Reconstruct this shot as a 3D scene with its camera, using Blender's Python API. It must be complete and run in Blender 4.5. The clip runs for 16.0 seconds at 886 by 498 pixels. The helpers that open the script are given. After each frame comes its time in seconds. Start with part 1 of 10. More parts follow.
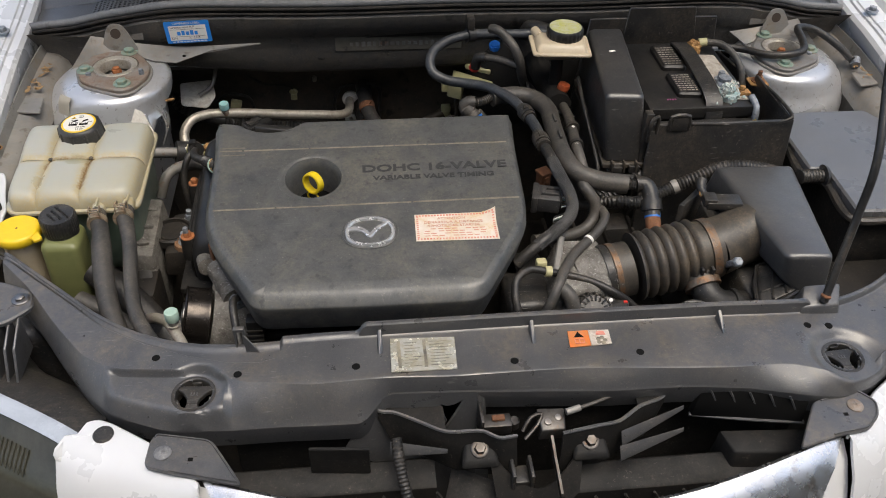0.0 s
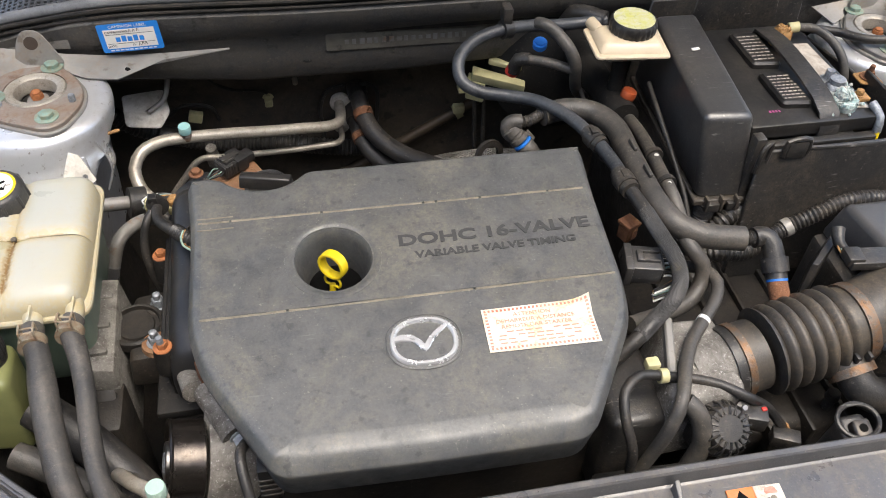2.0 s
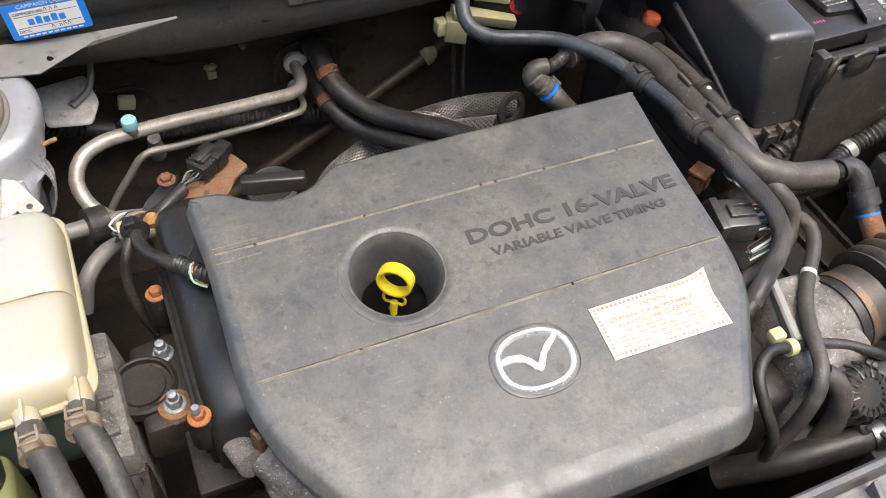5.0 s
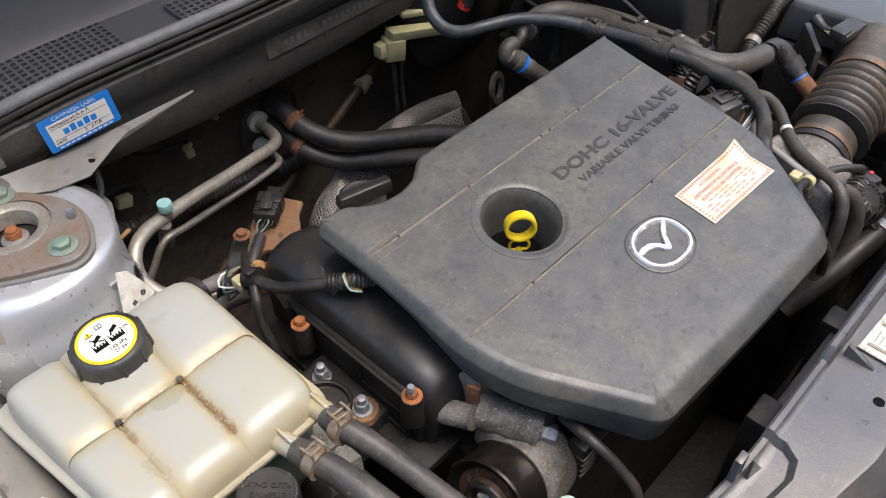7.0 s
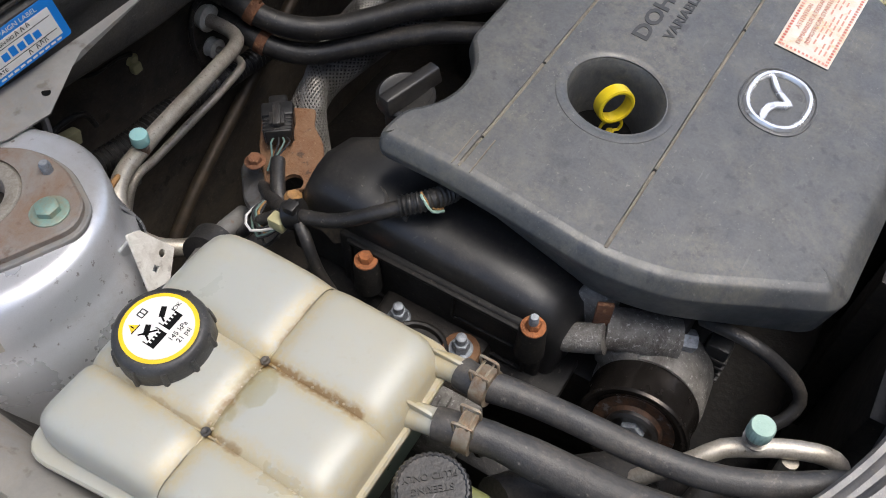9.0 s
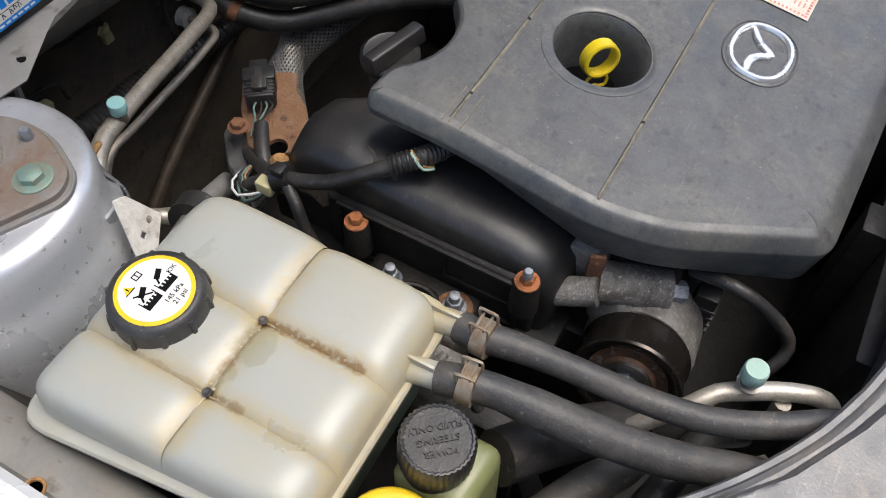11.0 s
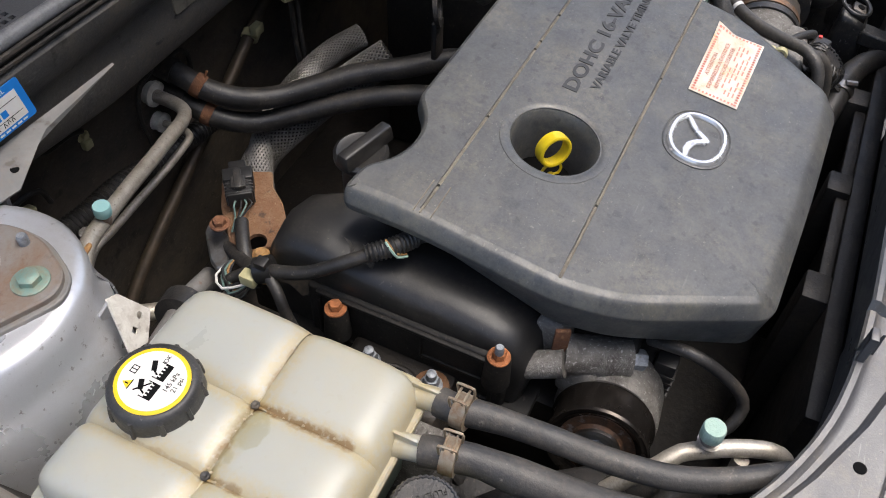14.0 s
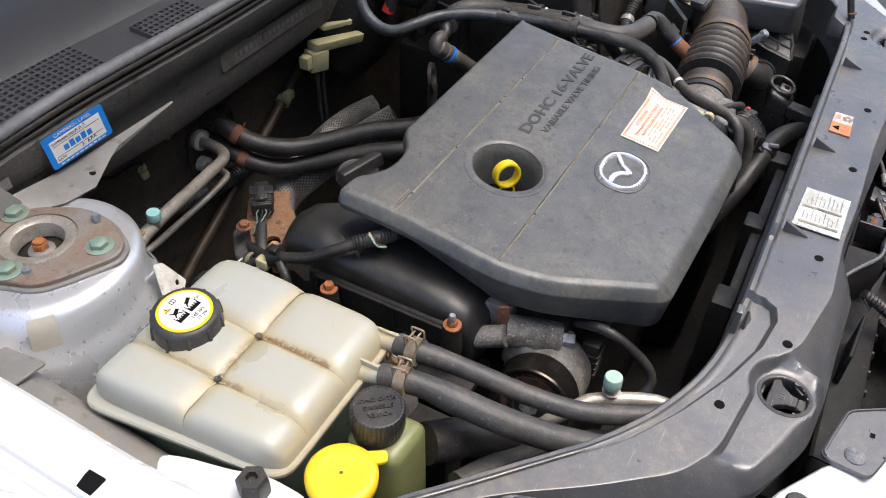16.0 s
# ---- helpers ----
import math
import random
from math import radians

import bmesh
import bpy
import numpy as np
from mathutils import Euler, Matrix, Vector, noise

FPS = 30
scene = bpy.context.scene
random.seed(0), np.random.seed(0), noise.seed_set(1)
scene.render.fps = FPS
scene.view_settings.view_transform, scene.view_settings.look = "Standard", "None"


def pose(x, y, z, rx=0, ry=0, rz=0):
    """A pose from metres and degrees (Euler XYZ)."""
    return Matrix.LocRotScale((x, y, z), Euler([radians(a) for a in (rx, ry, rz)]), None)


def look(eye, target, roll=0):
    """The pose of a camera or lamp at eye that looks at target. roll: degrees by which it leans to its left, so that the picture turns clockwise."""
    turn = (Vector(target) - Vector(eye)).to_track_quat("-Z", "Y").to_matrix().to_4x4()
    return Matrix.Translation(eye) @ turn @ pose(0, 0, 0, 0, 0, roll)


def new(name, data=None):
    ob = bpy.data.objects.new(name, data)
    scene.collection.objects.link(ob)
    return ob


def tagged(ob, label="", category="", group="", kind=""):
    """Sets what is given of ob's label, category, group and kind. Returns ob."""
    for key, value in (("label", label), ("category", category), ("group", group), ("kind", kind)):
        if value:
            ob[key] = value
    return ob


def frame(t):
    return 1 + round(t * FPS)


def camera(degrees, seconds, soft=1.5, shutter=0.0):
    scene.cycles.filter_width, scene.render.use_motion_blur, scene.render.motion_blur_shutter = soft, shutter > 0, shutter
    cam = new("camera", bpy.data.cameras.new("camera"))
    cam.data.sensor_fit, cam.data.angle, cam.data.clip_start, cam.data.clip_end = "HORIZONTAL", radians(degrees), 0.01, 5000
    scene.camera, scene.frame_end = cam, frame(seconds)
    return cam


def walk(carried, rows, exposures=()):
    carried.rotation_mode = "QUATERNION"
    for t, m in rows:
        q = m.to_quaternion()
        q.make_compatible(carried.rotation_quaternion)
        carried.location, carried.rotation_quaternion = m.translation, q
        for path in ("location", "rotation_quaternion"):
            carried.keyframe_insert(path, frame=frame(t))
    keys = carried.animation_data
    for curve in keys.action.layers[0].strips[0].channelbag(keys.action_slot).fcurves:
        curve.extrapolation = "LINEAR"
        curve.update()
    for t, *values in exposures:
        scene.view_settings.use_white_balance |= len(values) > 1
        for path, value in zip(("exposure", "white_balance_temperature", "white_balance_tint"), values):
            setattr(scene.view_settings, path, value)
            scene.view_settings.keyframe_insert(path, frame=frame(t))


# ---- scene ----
cam = camera(56.5, 16.0, soft=1.0)
PATH = [
    (0, (-0.1758, -0.5786, 1.4710), (-0.0355, 0.5492, 0.4921), 1.78),
    (0.5, (-0.1723, -0.4590, 1.4452), (-0.0114, 0.6345, 0.4311), 2.52),
    (1, (-0.1765, -0.3505, 1.4198), (-0.0269, 0.7227, 0.3825), 1.63),
    (1.5, (-0.2074, -0.2968, 1.4070), (-0.0388, 0.7600, 0.3559), 2.73),
    (2, (-0.2631, -0.2307, 1.4022), (-0.0222, 0.7919, 0.3315), 3.16),
    (2.5, (-0.3062, -0.1700, 1.3923), (0.0426, 0.8167, 0.3177), 2.87),
    (3, (-0.3426, -0.1310, 1.3876), (0.0998, 0.8128, 0.3089), 3.42),
    (3.5, (-0.3660, -0.1177, 1.3808), (0.1041, 0.8081, 0.2982), 3.44),
    (4, (-0.3624, -0.1058, 1.3673), (0.1234, 0.7973, 0.2726), 3.55),
    (4.5, (-0.3478, -0.0884, 1.3400), (0.0736, 0.8004, 0.2075), 3.72),
    (5, (-0.3870, -0.0419, 1.3329), (0.0435, 0.8138, 0.1785), 4.80),
    (5.2, (-0.4318, -0.0111, 1.3320), (0.0717, 0.8188, 0.1884), 4.31),
    (7.3, (-0.6884, 0.0145, 1.3379), (0.0731, 0.7349, 0.2649), -0.60),
    (7.5, (-0.6893, 0.0290, 1.3288), (0.0674, 0.7371, 0.2443), -0.64),
    (8, (-0.6906, 0.1131, 1.3029), (0.0808, 0.7360, 0.1774), 0.59),
    (8.5, (-0.6919, 0.1793, 1.2735), (0.0606, 0.7034, 0.0864), 0.69),
    (9, (-0.6964, 0.2010, 1.2537), (0.0546, 0.6564, 0.0377), 0.51),
    (9.5, (-0.7050, 0.2042, 1.2432), (0.0312, 0.6215, 0.0048), 0.65),
    (9.7, (-0.7104, 0.2057, 1.2430), (0.0252, 0.6120, 0.0005), 1.01),
    (12, (-0.7174, 0.2104, 1.2472), (0.0445, 0.5942, 0.0135), 2.36),
    (12.5, (-0.7203, 0.2099, 1.2500), (0.0445, 0.5983, 0.0194), 1.93),
    (13, (-0.7279, 0.2091, 1.2535), (0.0497, 0.5968, 0.0308), 1.96),
    (13.5, (-0.7341, 0.2068, 1.2673), (0.0948, 0.6009, 0.0809), 2.27),
    (14, (-0.7446, 0.2067, 1.2791), (0.1487, 0.5891, 0.1364), 2.80),
    (14.5, (-0.7749, 0.1806, 1.3020), (0.1717, 0.5912, 0.2132), 2.19),
    (15, (-0.8191, 0.1353, 1.3173), (0.1342, 0.5941, 0.2539), 2.76),
    (15.5, (-0.8606, 0.0979, 1.3313), (0.1241, 0.5724, 0.3041), 2.90),
    (16, (-0.8958, 0.0662, 1.3415), (0.0929, 0.5690, 0.3317), 2.23),
]
walk(cam, [(t, look(eye, target, roll)) for t, eye, target, roll in PATH],
     [(0.0, 0.05, 6750, 7), (0.7, 0.25, 6700, 7), (1.5, 0.65, 6700, 8), (2.5, 0.90, 6600, 8), (3.5, 1.10, 6550, 9), (5.2, 1.0, 6550, 9), (7.3, 0.45, 6500, 10), (9.0, 0.27, 6300, 9), (12.5, 0.32, 6350, 9), (14.5, 0.44, 6450, 10), (16.0, 0.60, 6450, 10)])

# ---------------------------------------------------------------- light
world = bpy.data.worlds.new("sky")
scene.world = world
world.use_nodes = True
wn = world.node_tree.nodes
sky = wn.new("ShaderNodeTexSky")
sky.sky_type = "NISHITA"
sky.sun_disc = False
sky.sun_elevation, sky.sun_rotation = radians(75), radians(150)
sky.dust_density, sky.air_density = 4.0, 1.0
wn["Background"].inputs["Strength"].default_value = 0.235
world.node_tree.links.new(sky.outputs[0], wn["Background"].inputs["Color"])

sun = new("sun", bpy.data.lights.new("sun", "SUN"))
sun.data.energy, sun.data.angle, sun.data.color = 1.45, radians(35), (1.0, 0.955, 0.88)
sun.matrix_world = look((0.42, -0.50, 3.5), (0, 0.2, 0.8))


# ---------------------------------------------------------------- materials
def mat(name, base, rough=0.5, metal=0.0, alt=None, amount=0.5, scale=30.0, grain=0.0, grain_scale=600.0,
        bump=0.0, bump_scale=400.0, dust=None, dust_amount=0.0, dust_scale=9.0, spots=None, spot_amount=0.0,
        spot_scale=90.0, top=False, flecks=None, fleck_amount=0.0, fleck_scale=700.0, scratch=0.0, groove=None, spec=0.5, vary=0.0, rough_var=0.08):
    """Base colour with clouds of a second colour, fine grain, settled dust, small spots and relief."""
    m = bpy.data.materials.new(name)
    m.use_nodes = True
    nt = m.node_tree
    n, l = nt.nodes, nt.links
    b = n["Principled BSDF"]
    b.inputs["Metallic"].default_value = metal
    b.inputs["Specular IOR Level"].default_value = spec
    geo = n.new("ShaderNodeNewGeometry")
    col = None

    def tex(sc, detail=6.0, rgh=0.6, dist=0.0):
        t = n.new("ShaderNodeTexNoise")
        t.inputs["Scale"].default_value, t.inputs["Detail"].default_value = sc, detail
        t.inputs["Roughness"].default_value, t.inputs["Distortion"].default_value = rgh, dist
        l.new(geo.outputs["Position"], t.inputs["Vector"])
        return t.outputs["Fac"]

    def ramp(src, lo, hi):
        r = n.new("ShaderNodeMapRange")
        r.inputs[1].default_value, r.inputs[2].default_value = lo, hi
        l.new(src, r.inputs[0])
        return r.outputs[0]

    def mix(fac, a, c):
        x = n.new("ShaderNodeMix")
        x.data_type = "RGBA"
        for sock, v in ((x.inputs[0], fac), (x.inputs[6], a), (x.inputs[7], c)):
            if isinstance(v, (int, float)):
                sock.default_value = v
            elif isinstance(v, tuple):
                sock.default_value = (*v[:3], 1)
            else:
                l.new(v, sock)
        return x.outputs[2]

    def times(a, v):
        x = n.new("ShaderNodeMath")
        x.operation = "MULTIPLY"
        l.new(a, x.inputs[0])
        if isinstance(v, (int, float)):
            x.inputs[1].default_value = v
        else:
            l.new(v, x.inputs[1])
        return x.outputs[0]

    col = base
    if alt:
        col = mix(times(ramp(tex(scale, 9, 0.72, 0.4), 0.40, 0.62), amount), col, alt)
    if grain:
        g = ramp(tex(grain_scale, 3, 0.7), 0.35, 0.7)
        col = mix(times(g, grain), col, tuple(min(1, c * 2.2 + 0.02) for c in base))
    if dust:
        d = ramp(tex(dust_scale, 10, 0.75, 0.6), 0.45, 0.63)
        d = times(d, ramp(tex(dust_scale * 14, 6, 0.75), 0.36, 0.62))
        if top:
            sep = n.new("ShaderNodeSeparateXYZ")
            l.new(geo.outputs["Normal"], sep.inputs[0])
            d = times(d, ramp(sep.outputs[2], 0.2, 0.9))
        col = mix(times(d, dust_amount), col, dust)
    if spots:
        col = mix(times(ramp(tex(spot_scale, 4, 0.6), 0.60, 0.68), spot_amount), col, spots)
    if flecks:
        f = times(ramp(tex(fleck_scale, 3, 0.6), 0.63, 0.70), ramp(tex(scale * 0.9, 4), 0.38, 0.62))
        col = mix(times(f, fleck_amount), col, flecks)
    if scratch:
        mp = n.new("ShaderNodeMapping")
        mp.inputs["Rotation"].default_value = (0.2, 0.1, 0.7)
        mp.inputs["Scale"].default_value = (1.0, 14.0, 6.0)
        l.new(geo.outputs["Position"], mp.inputs["Vector"])
        st = n.new("ShaderNodeTexNoise")
        st.inputs["Scale"].default_value, st.inputs["Detail"].default_value = 40.0, 3.0
        l.new(mp.outputs[0], st.inputs["Vector"])
        s = times(ramp(st.outputs["Fac"], 0.64, 0.71), ramp(tex(30.0, 3), 0.49, 0.60))
        col = mix(times(s, scratch), col, (0.30, 0.29, 0.27))
    if groove:      # dirt that has dried in the grooves below a height
        z0, z1, gcol, gamt = groove
        sz = n.new("ShaderNodeSeparateXYZ")
        l.new(geo.outputs["Position"], sz.inputs[0])
        g = times(ramp(sz.outputs[2], z1, z0), ramp(tex(38.0, 6, 0.7, 0.5), 0.40, 0.62))
        col = mix(times(g, gamt), col, gcol)
    if vary:
        oi = n.new("ShaderNodeObjectInfo")
        hs = n.new("ShaderNodeHueSaturation")
        l.new(ramp(oi.outputs["Random"], 0, 1), hs.inputs["Fac"])
        hs.inputs["Value"].default_value = 1 + vary
        if isinstance(col, tuple):
            hs.inputs["Color"].default_value = (*col, 1)
        else:
            l.new(col, hs.inputs["Color"])
        col = hs.outputs[0]
    if isinstance(col, tuple):
        b.inputs["Base Color"].default_value = (*col, 1)
    else:
        l.new(col, b.inputs["Base Color"])
    rr = n.new("ShaderNodeMapRange")
    rr.inputs[1].default_value, rr.inputs[2].default_value = 0.3, 0.7
    rr.inputs[3].default_value, rr.inputs[4].default_value = max(0.02, rough - rough_var), min(1, rough + rough_var)
    l.new(tex(scale * 1.7, 5), rr.inputs[0])
    l.new(rr.outputs[0], b.inputs["Roughness"])
    if bump:
        bp = n.new("ShaderNodeBump")
        bp.inputs["Strength"].default_value = bump
        bp.inputs["Distance"].default_value = 0.002
        l.new(tex(bump_scale, 4, 0.6), bp.inputs["Height"])
        l.new(bp.outputs[0], b.inputs["Normal"])
    return m


COVER = mat("faded_cover_plastic", (0.0385, 0.0405, 0.0430), 0.46, spec=0.7, rough_var=0.14, alt=(0.080, 0.0800, 0.076), amount=0.85, scale=30, grain=0.35, grain_scale=420,
            bump=0.08, bump_scale=700, dust=(0.150, 0.136, 0.102), dust_amount=0.62, dust_scale=13, spots=(0.022, 0.023, 0.025), spot_amount=0.6, spot_scale=75,
            flecks=(0.24, 0.225, 0.19), fleck_amount=0.45, fleck_scale=300, scratch=0.12)
PANEL = mat("radiator_panel_plastic", (0.042, 0.043, 0.046), 0.37, spec=1.0, rough_var=0.12, alt=(0.072, 0.0705, 0.070), amount=0.8, scale=24, grain=0.35,
            bump=0.09, bump_scale=600, dust=(0.185, 0.148, 0.103), dust_amount=0.72, dust_scale=10, top=True, flecks=(0.26, 0.225, 0.18), fleck_amount=0.6, fleck_scale=420, scratch=0.4)
BLACK = mat("black_plastic", (0.0125, 0.0125, 0.0128), 0.38, alt=(0.034, 0.032, 0.030), amount=0.8, scale=26, grain=0.3, bump=0.2, scratch=0.5,
            dust=(0.11, 0.090, 0.066), dust_amount=0.62, dust_scale=15, flecks=(0.17, 0.15, 0.12), fleck_amount=0.8, fleck_scale=240)
BLACK_CLEAN = mat("satin_black_plastic", (0.011, 0.011, 0.0115), 0.40, alt=(0.022, 0.021, 0.020), amount=0.7, scale=26, bump=0.06, dust=(0.07, 0.06, 0.047), dust_amount=0.45, dust_scale=16, flecks=(0.10, 0.09, 0.075), fleck_amount=0.4, fleck_scale=260)
GREY_BOX = mat("grey_black_lid_plastic", (0.021, 0.021, 0.022), 0.36, spec=0.9, alt=(0.044, 0.043, 0.043), amount=0.7, scale=16, grain=0.35, bump=0.14, bump_scale=800,
               dust=(0.115, 0.098, 0.078), dust_amount=0.55, dust_scale=12, flecks=(0.24, 0.22, 0.19), fleck_amount=0.5, fleck_scale=300, scratch=0.5)
RUBBER = mat("black_hose_rubber", (0.0105, 0.0104, 0.0105), 0.46, alt=(0.030, 0.028, 0.026), amount=0.8, scale=35, grain=0.25, bump=0.2, bump_scale=420,
             dust=(0.11, 0.090, 0.068), dust_amount=0.5, dust_scale=24, flecks=(0.18, 0.16, 0.13), fleck_amount=0.7, fleck_scale=260)
HOSE = mat("dusty_grey_hose_rubber", (0.028, 0.0268, 0.0258), 0.50, alt=(0.076, 0.069, 0.060), amount=0.8, scale=28, grain=0.25, bump=0.2, bump_scale=420,
           dust=(0.150, 0.125, 0.095), dust_amount=0.55, dust_scale=22, flecks=(0.22, 0.2, 0.165), fleck_amount=0.7, fleck_scale=260)
VACUUM = mat("dusty_blue_black_rubber", (0.016, 0.019, 0.024), 0.42, alt=(0.048, 0.053, 0.060), amount=0.85, scale=40, grain=0.25, bump=0.25, bump_scale=300, spots=(0.010, 0.010, 0.011), spot_amount=0.6, spot_scale=120,
             dust=(0.14, 0.135, 0.13), dust_amount=0.5, dust_scale=26, flecks=(0.24, 0.24, 0.23), fleck_amount=0.6, fleck_scale=240)
SLEEVE = mat("grey_braided_yarn", (0.062, 0.060, 0.058), 0.6, alt=(0.030, 0.029, 0.028), amount=0.8, scale=60, spots=(0.20, 0.16, 0.07), spot_amount=0.25, spot_scale=40)
DUSTY = mat("dirty_intake_rubber", (0.026, 0.0245, 0.023), 0.46, alt=(0.075, 0.062, 0.047), amount=0.8, scale=24, grain=0.3, bump=0.14,
            dust=(0.17, 0.13, 0.085), dust_amount=0.65, dust_scale=15, flecks=(0.2, 0.17, 0.13), fleck_amount=0.4, fleck_scale=420)
# oily grime whose near-black base also holds the deep shade of the bay
GRIME_SHADE = mat("black_grime_and_shade", (0.0105, 0.0100, 0.0094), 0.55, spec=0.45, alt=(0.026, 0.0215, 0.017), amount=0.8, scale=24, bump=0.6, bump_scale=90,
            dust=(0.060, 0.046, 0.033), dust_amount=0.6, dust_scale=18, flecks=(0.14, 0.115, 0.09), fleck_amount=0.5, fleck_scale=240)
FIREWALL = mat("dirty_dark_painted_sheet", (0.041, 0.0375, 0.033), 0.55, spec=0.5, alt=(0.098, 0.078, 0.056), amount=0.9, scale=14, bump=0.9, bump_scale=65,
               dust=(0.12, 0.094, 0.066), dust_amount=0.6, dust_scale=10, flecks=(0.22, 0.18, 0.14), fleck_amount=0.6, fleck_scale=240, spots=(0.009, 0.008, 0.007), spot_amount=0.75, spot_scale=30)
COWL_FRONT = mat("dusty_cowl_sheet", (0.055, 0.053, 0.051), 0.68, spec=0.45, alt=(0.092, 0.081, 0.066), amount=0.9, scale=20, grain=0.4, bump=0.6, bump_scale=120,
                 dust=(0.13, 0.105, 0.075), dust_amount=0.6, dust_scale=9, spots=(0.014, 0.013, 0.011), spot_amount=0.7, spot_scale=30, flecks=(0.2, 0.17, 0.13), fleck_amount=0.5, fleck_scale=260, scratch=0.3)
COWL = mat("cowl_plastic", (0.060, 0.061, 0.065), 0.38, spec=0.9, alt=(0.046, 0.047, 0.051), amount=0.6, scale=14, grain=0.3, bump=0.1, bump_scale=900, dust=(0.12, 0.11, 0.09), dust_amount=0.3, dust_scale=9)
SEAL = mat("grey_weatherstrip_rubber", (0.115, 0.117, 0.121), 0.58, spec=0.6, alt=(0.19, 0.19, 0.19), amount=0.8, scale=30, grain=0.3, bump=0.2, spots=(0.03, 0.03, 0.03), spot_amount=0.4, spot_scale=60, scratch=0.4)
SILVER = mat("silver_metallic_paint", (0.60, 0.605, 0.62), 0.30, metal=0.55, alt=(0.54, 0.55, 0.56), amount=0.5, scale=8, grain=0.15, grain_scale=1500,
             dust=(0.40, 0.36, 0.30), dust_amount=0.5, dust_scale=6, rough_var=0.06, flecks=(0.12, 0.09, 0.07), fleck_amount=0.7, fleck_scale=160, spots=(0.45, 0.42, 0.37), spot_amount=0.12, spot_scale=35)
WHITE = mat("silver_white_body_paint", (0.66, 0.665, 0.67), 0.27, metal=0.12, alt=(0.65, 0.655, 0.66), amount=0.4, scale=5, spots=(0.35, 0.28, 0.2), spot_amount=0.02, spot_scale=40)
HOODPAINT = mat("bonnet_underside_paint", (0.20, 0.203, 0.208), 0.5, metal=0.3, alt=(0.18, 0.18, 0.18), amount=0.5, scale=5)
PRIMER = mat("dirty_silver_sheet", (0.22, 0.215, 0.205), 0.5, metal=0.25, alt=(0.32, 0.30, 0.27), amount=0.7, scale=16, bump=0.12, bump_scale=200,
             dust=(0.26, 0.19, 0.12), dust_amount=0.7, dust_scale=9, spots=(0.10, 0.07, 0.045), spot_amount=0.5, spot_scale=50)
# black lid plastic, base lightened to carry the sheen of the sky
SHEEN_LID = mat("sheen_lightened_lid_plastic", (0.046, 0.046, 0.0478), 0.34, spec=1.0, alt=(0.066, 0.065, 0.065), amount=0.7, scale=14, grain=0.35, bump=0.14, bump_scale=800, dust=(0.13, 0.115, 0.09), dust_amount=0.45, flecks=(0.2, 0.18, 0.15), fleck_amount=0.5, fleck_scale=300, scratch=0.3)
BADGE = mat("bright_badge_plating", (0.84, 0.84, 0.84), 0.24, metal=0.7, alt=(0.66, 0.65, 0.64), amount=0.5, scale=60, spots=(0.2, 0.18, 0.15), spot_amount=0.5, spot_scale=140)
STEEL = mat("dull_steel", (0.26, 0.26, 0.265), 0.40, metal=1.0, alt=(0.17, 0.15, 0.13), amount=0.7, scale=60, bump=0.15, spots=(0.20, 0.12, 0.07), spot_amount=0.5, spot_scale=120)
ALU_PIPE = mat("dull_aluminium_pipe", (0.44, 0.405, 0.345), 0.42, metal=0.5, alt=(0.27, 0.235, 0.185), amount=0.8, scale=45, flecks=(0.10, 0.08, 0.06), fleck_amount=0.8, fleck_scale=260, grain=0.2, bump=0.12, spots=(0.25, 0.21, 0.16), spot_amount=0.4, spot_scale=90)
ALLOY = mat("corroded_cast_alloy", (0.235, 0.222, 0.20), 0.65, metal=0.15, alt=(0.075, 0.066, 0.055), amount=0.9, scale=32, bump=0.7, bump_scale=350,
            dust=(0.055, 0.045, 0.035), dust_amount=0.6, dust_scale=20, spots=(0.40, 0.39, 0.365), spot_amount=0.8, spot_scale=330, flecks=(0.60, 0.59, 0.55), fleck_amount=0.9, fleck_scale=560)
RUST = mat("orange_rust", (0.20, 0.085, 0.038), 0.85, alt=(0.11, 0.05, 0.028), amount=0.8, scale=60, bump=0.6, bump_scale=500,
           spots=(0.34, 0.18, 0.085), spot_amount=0.6, spot_scale=200)
RUST_PLATE = mat("rusty_grey_plate", (0.25, 0.232, 0.21), 0.6, metal=0.2, alt=(0.21, 0.12, 0.065), amount=0.8, scale=15, bump=0.35, bump_scale=300,
                 dust=(0.21, 0.105, 0.045), dust_amount=0.85, dust_scale=9, spots=(0.12, 0.06, 0.035), spot_amount=0.5, spot_scale=80)
GREY_PLATE = mat("dull_grey_plate", (0.24, 0.235, 0.225), 0.55, metal=0.3, alt=(0.17, 0.15, 0.13), amount=0.8, scale=20, bump=0.25, bump_scale=300, spots=(0.2, 0.11, 0.06), spot_amount=0.6, spot_scale=60)
RUST_BOLT = mat("bright_rust", (0.40, 0.14, 0.045), 0.8, alt=(0.20, 0.075, 0.03), amount=0.8, scale=150, bump=0.5, bump_scale=700)
RUST_FLAKE = mat("flaking_orange_rust", (0.165, 0.072, 0.030), 0.85, alt=(0.22, 0.125, 0.065), amount=0.8, scale=26, bump=0.8, bump_scale=260,
                 spots=(0.055, 0.032, 0.022), spot_amount=0.85, spot_scale=75, dust=(0.25, 0.19, 0.13), dust_amount=0.3, dust_scale=22, flecks=(0.40, 0.28, 0.16), fleck_amount=0.7, fleck_scale=300)
WIRE = mat("dusty_green_wire", (0.13, 0.21, 0.18), 0.5, alt=(0.08, 0.10, 0.085), amount=0.8, scale=150)
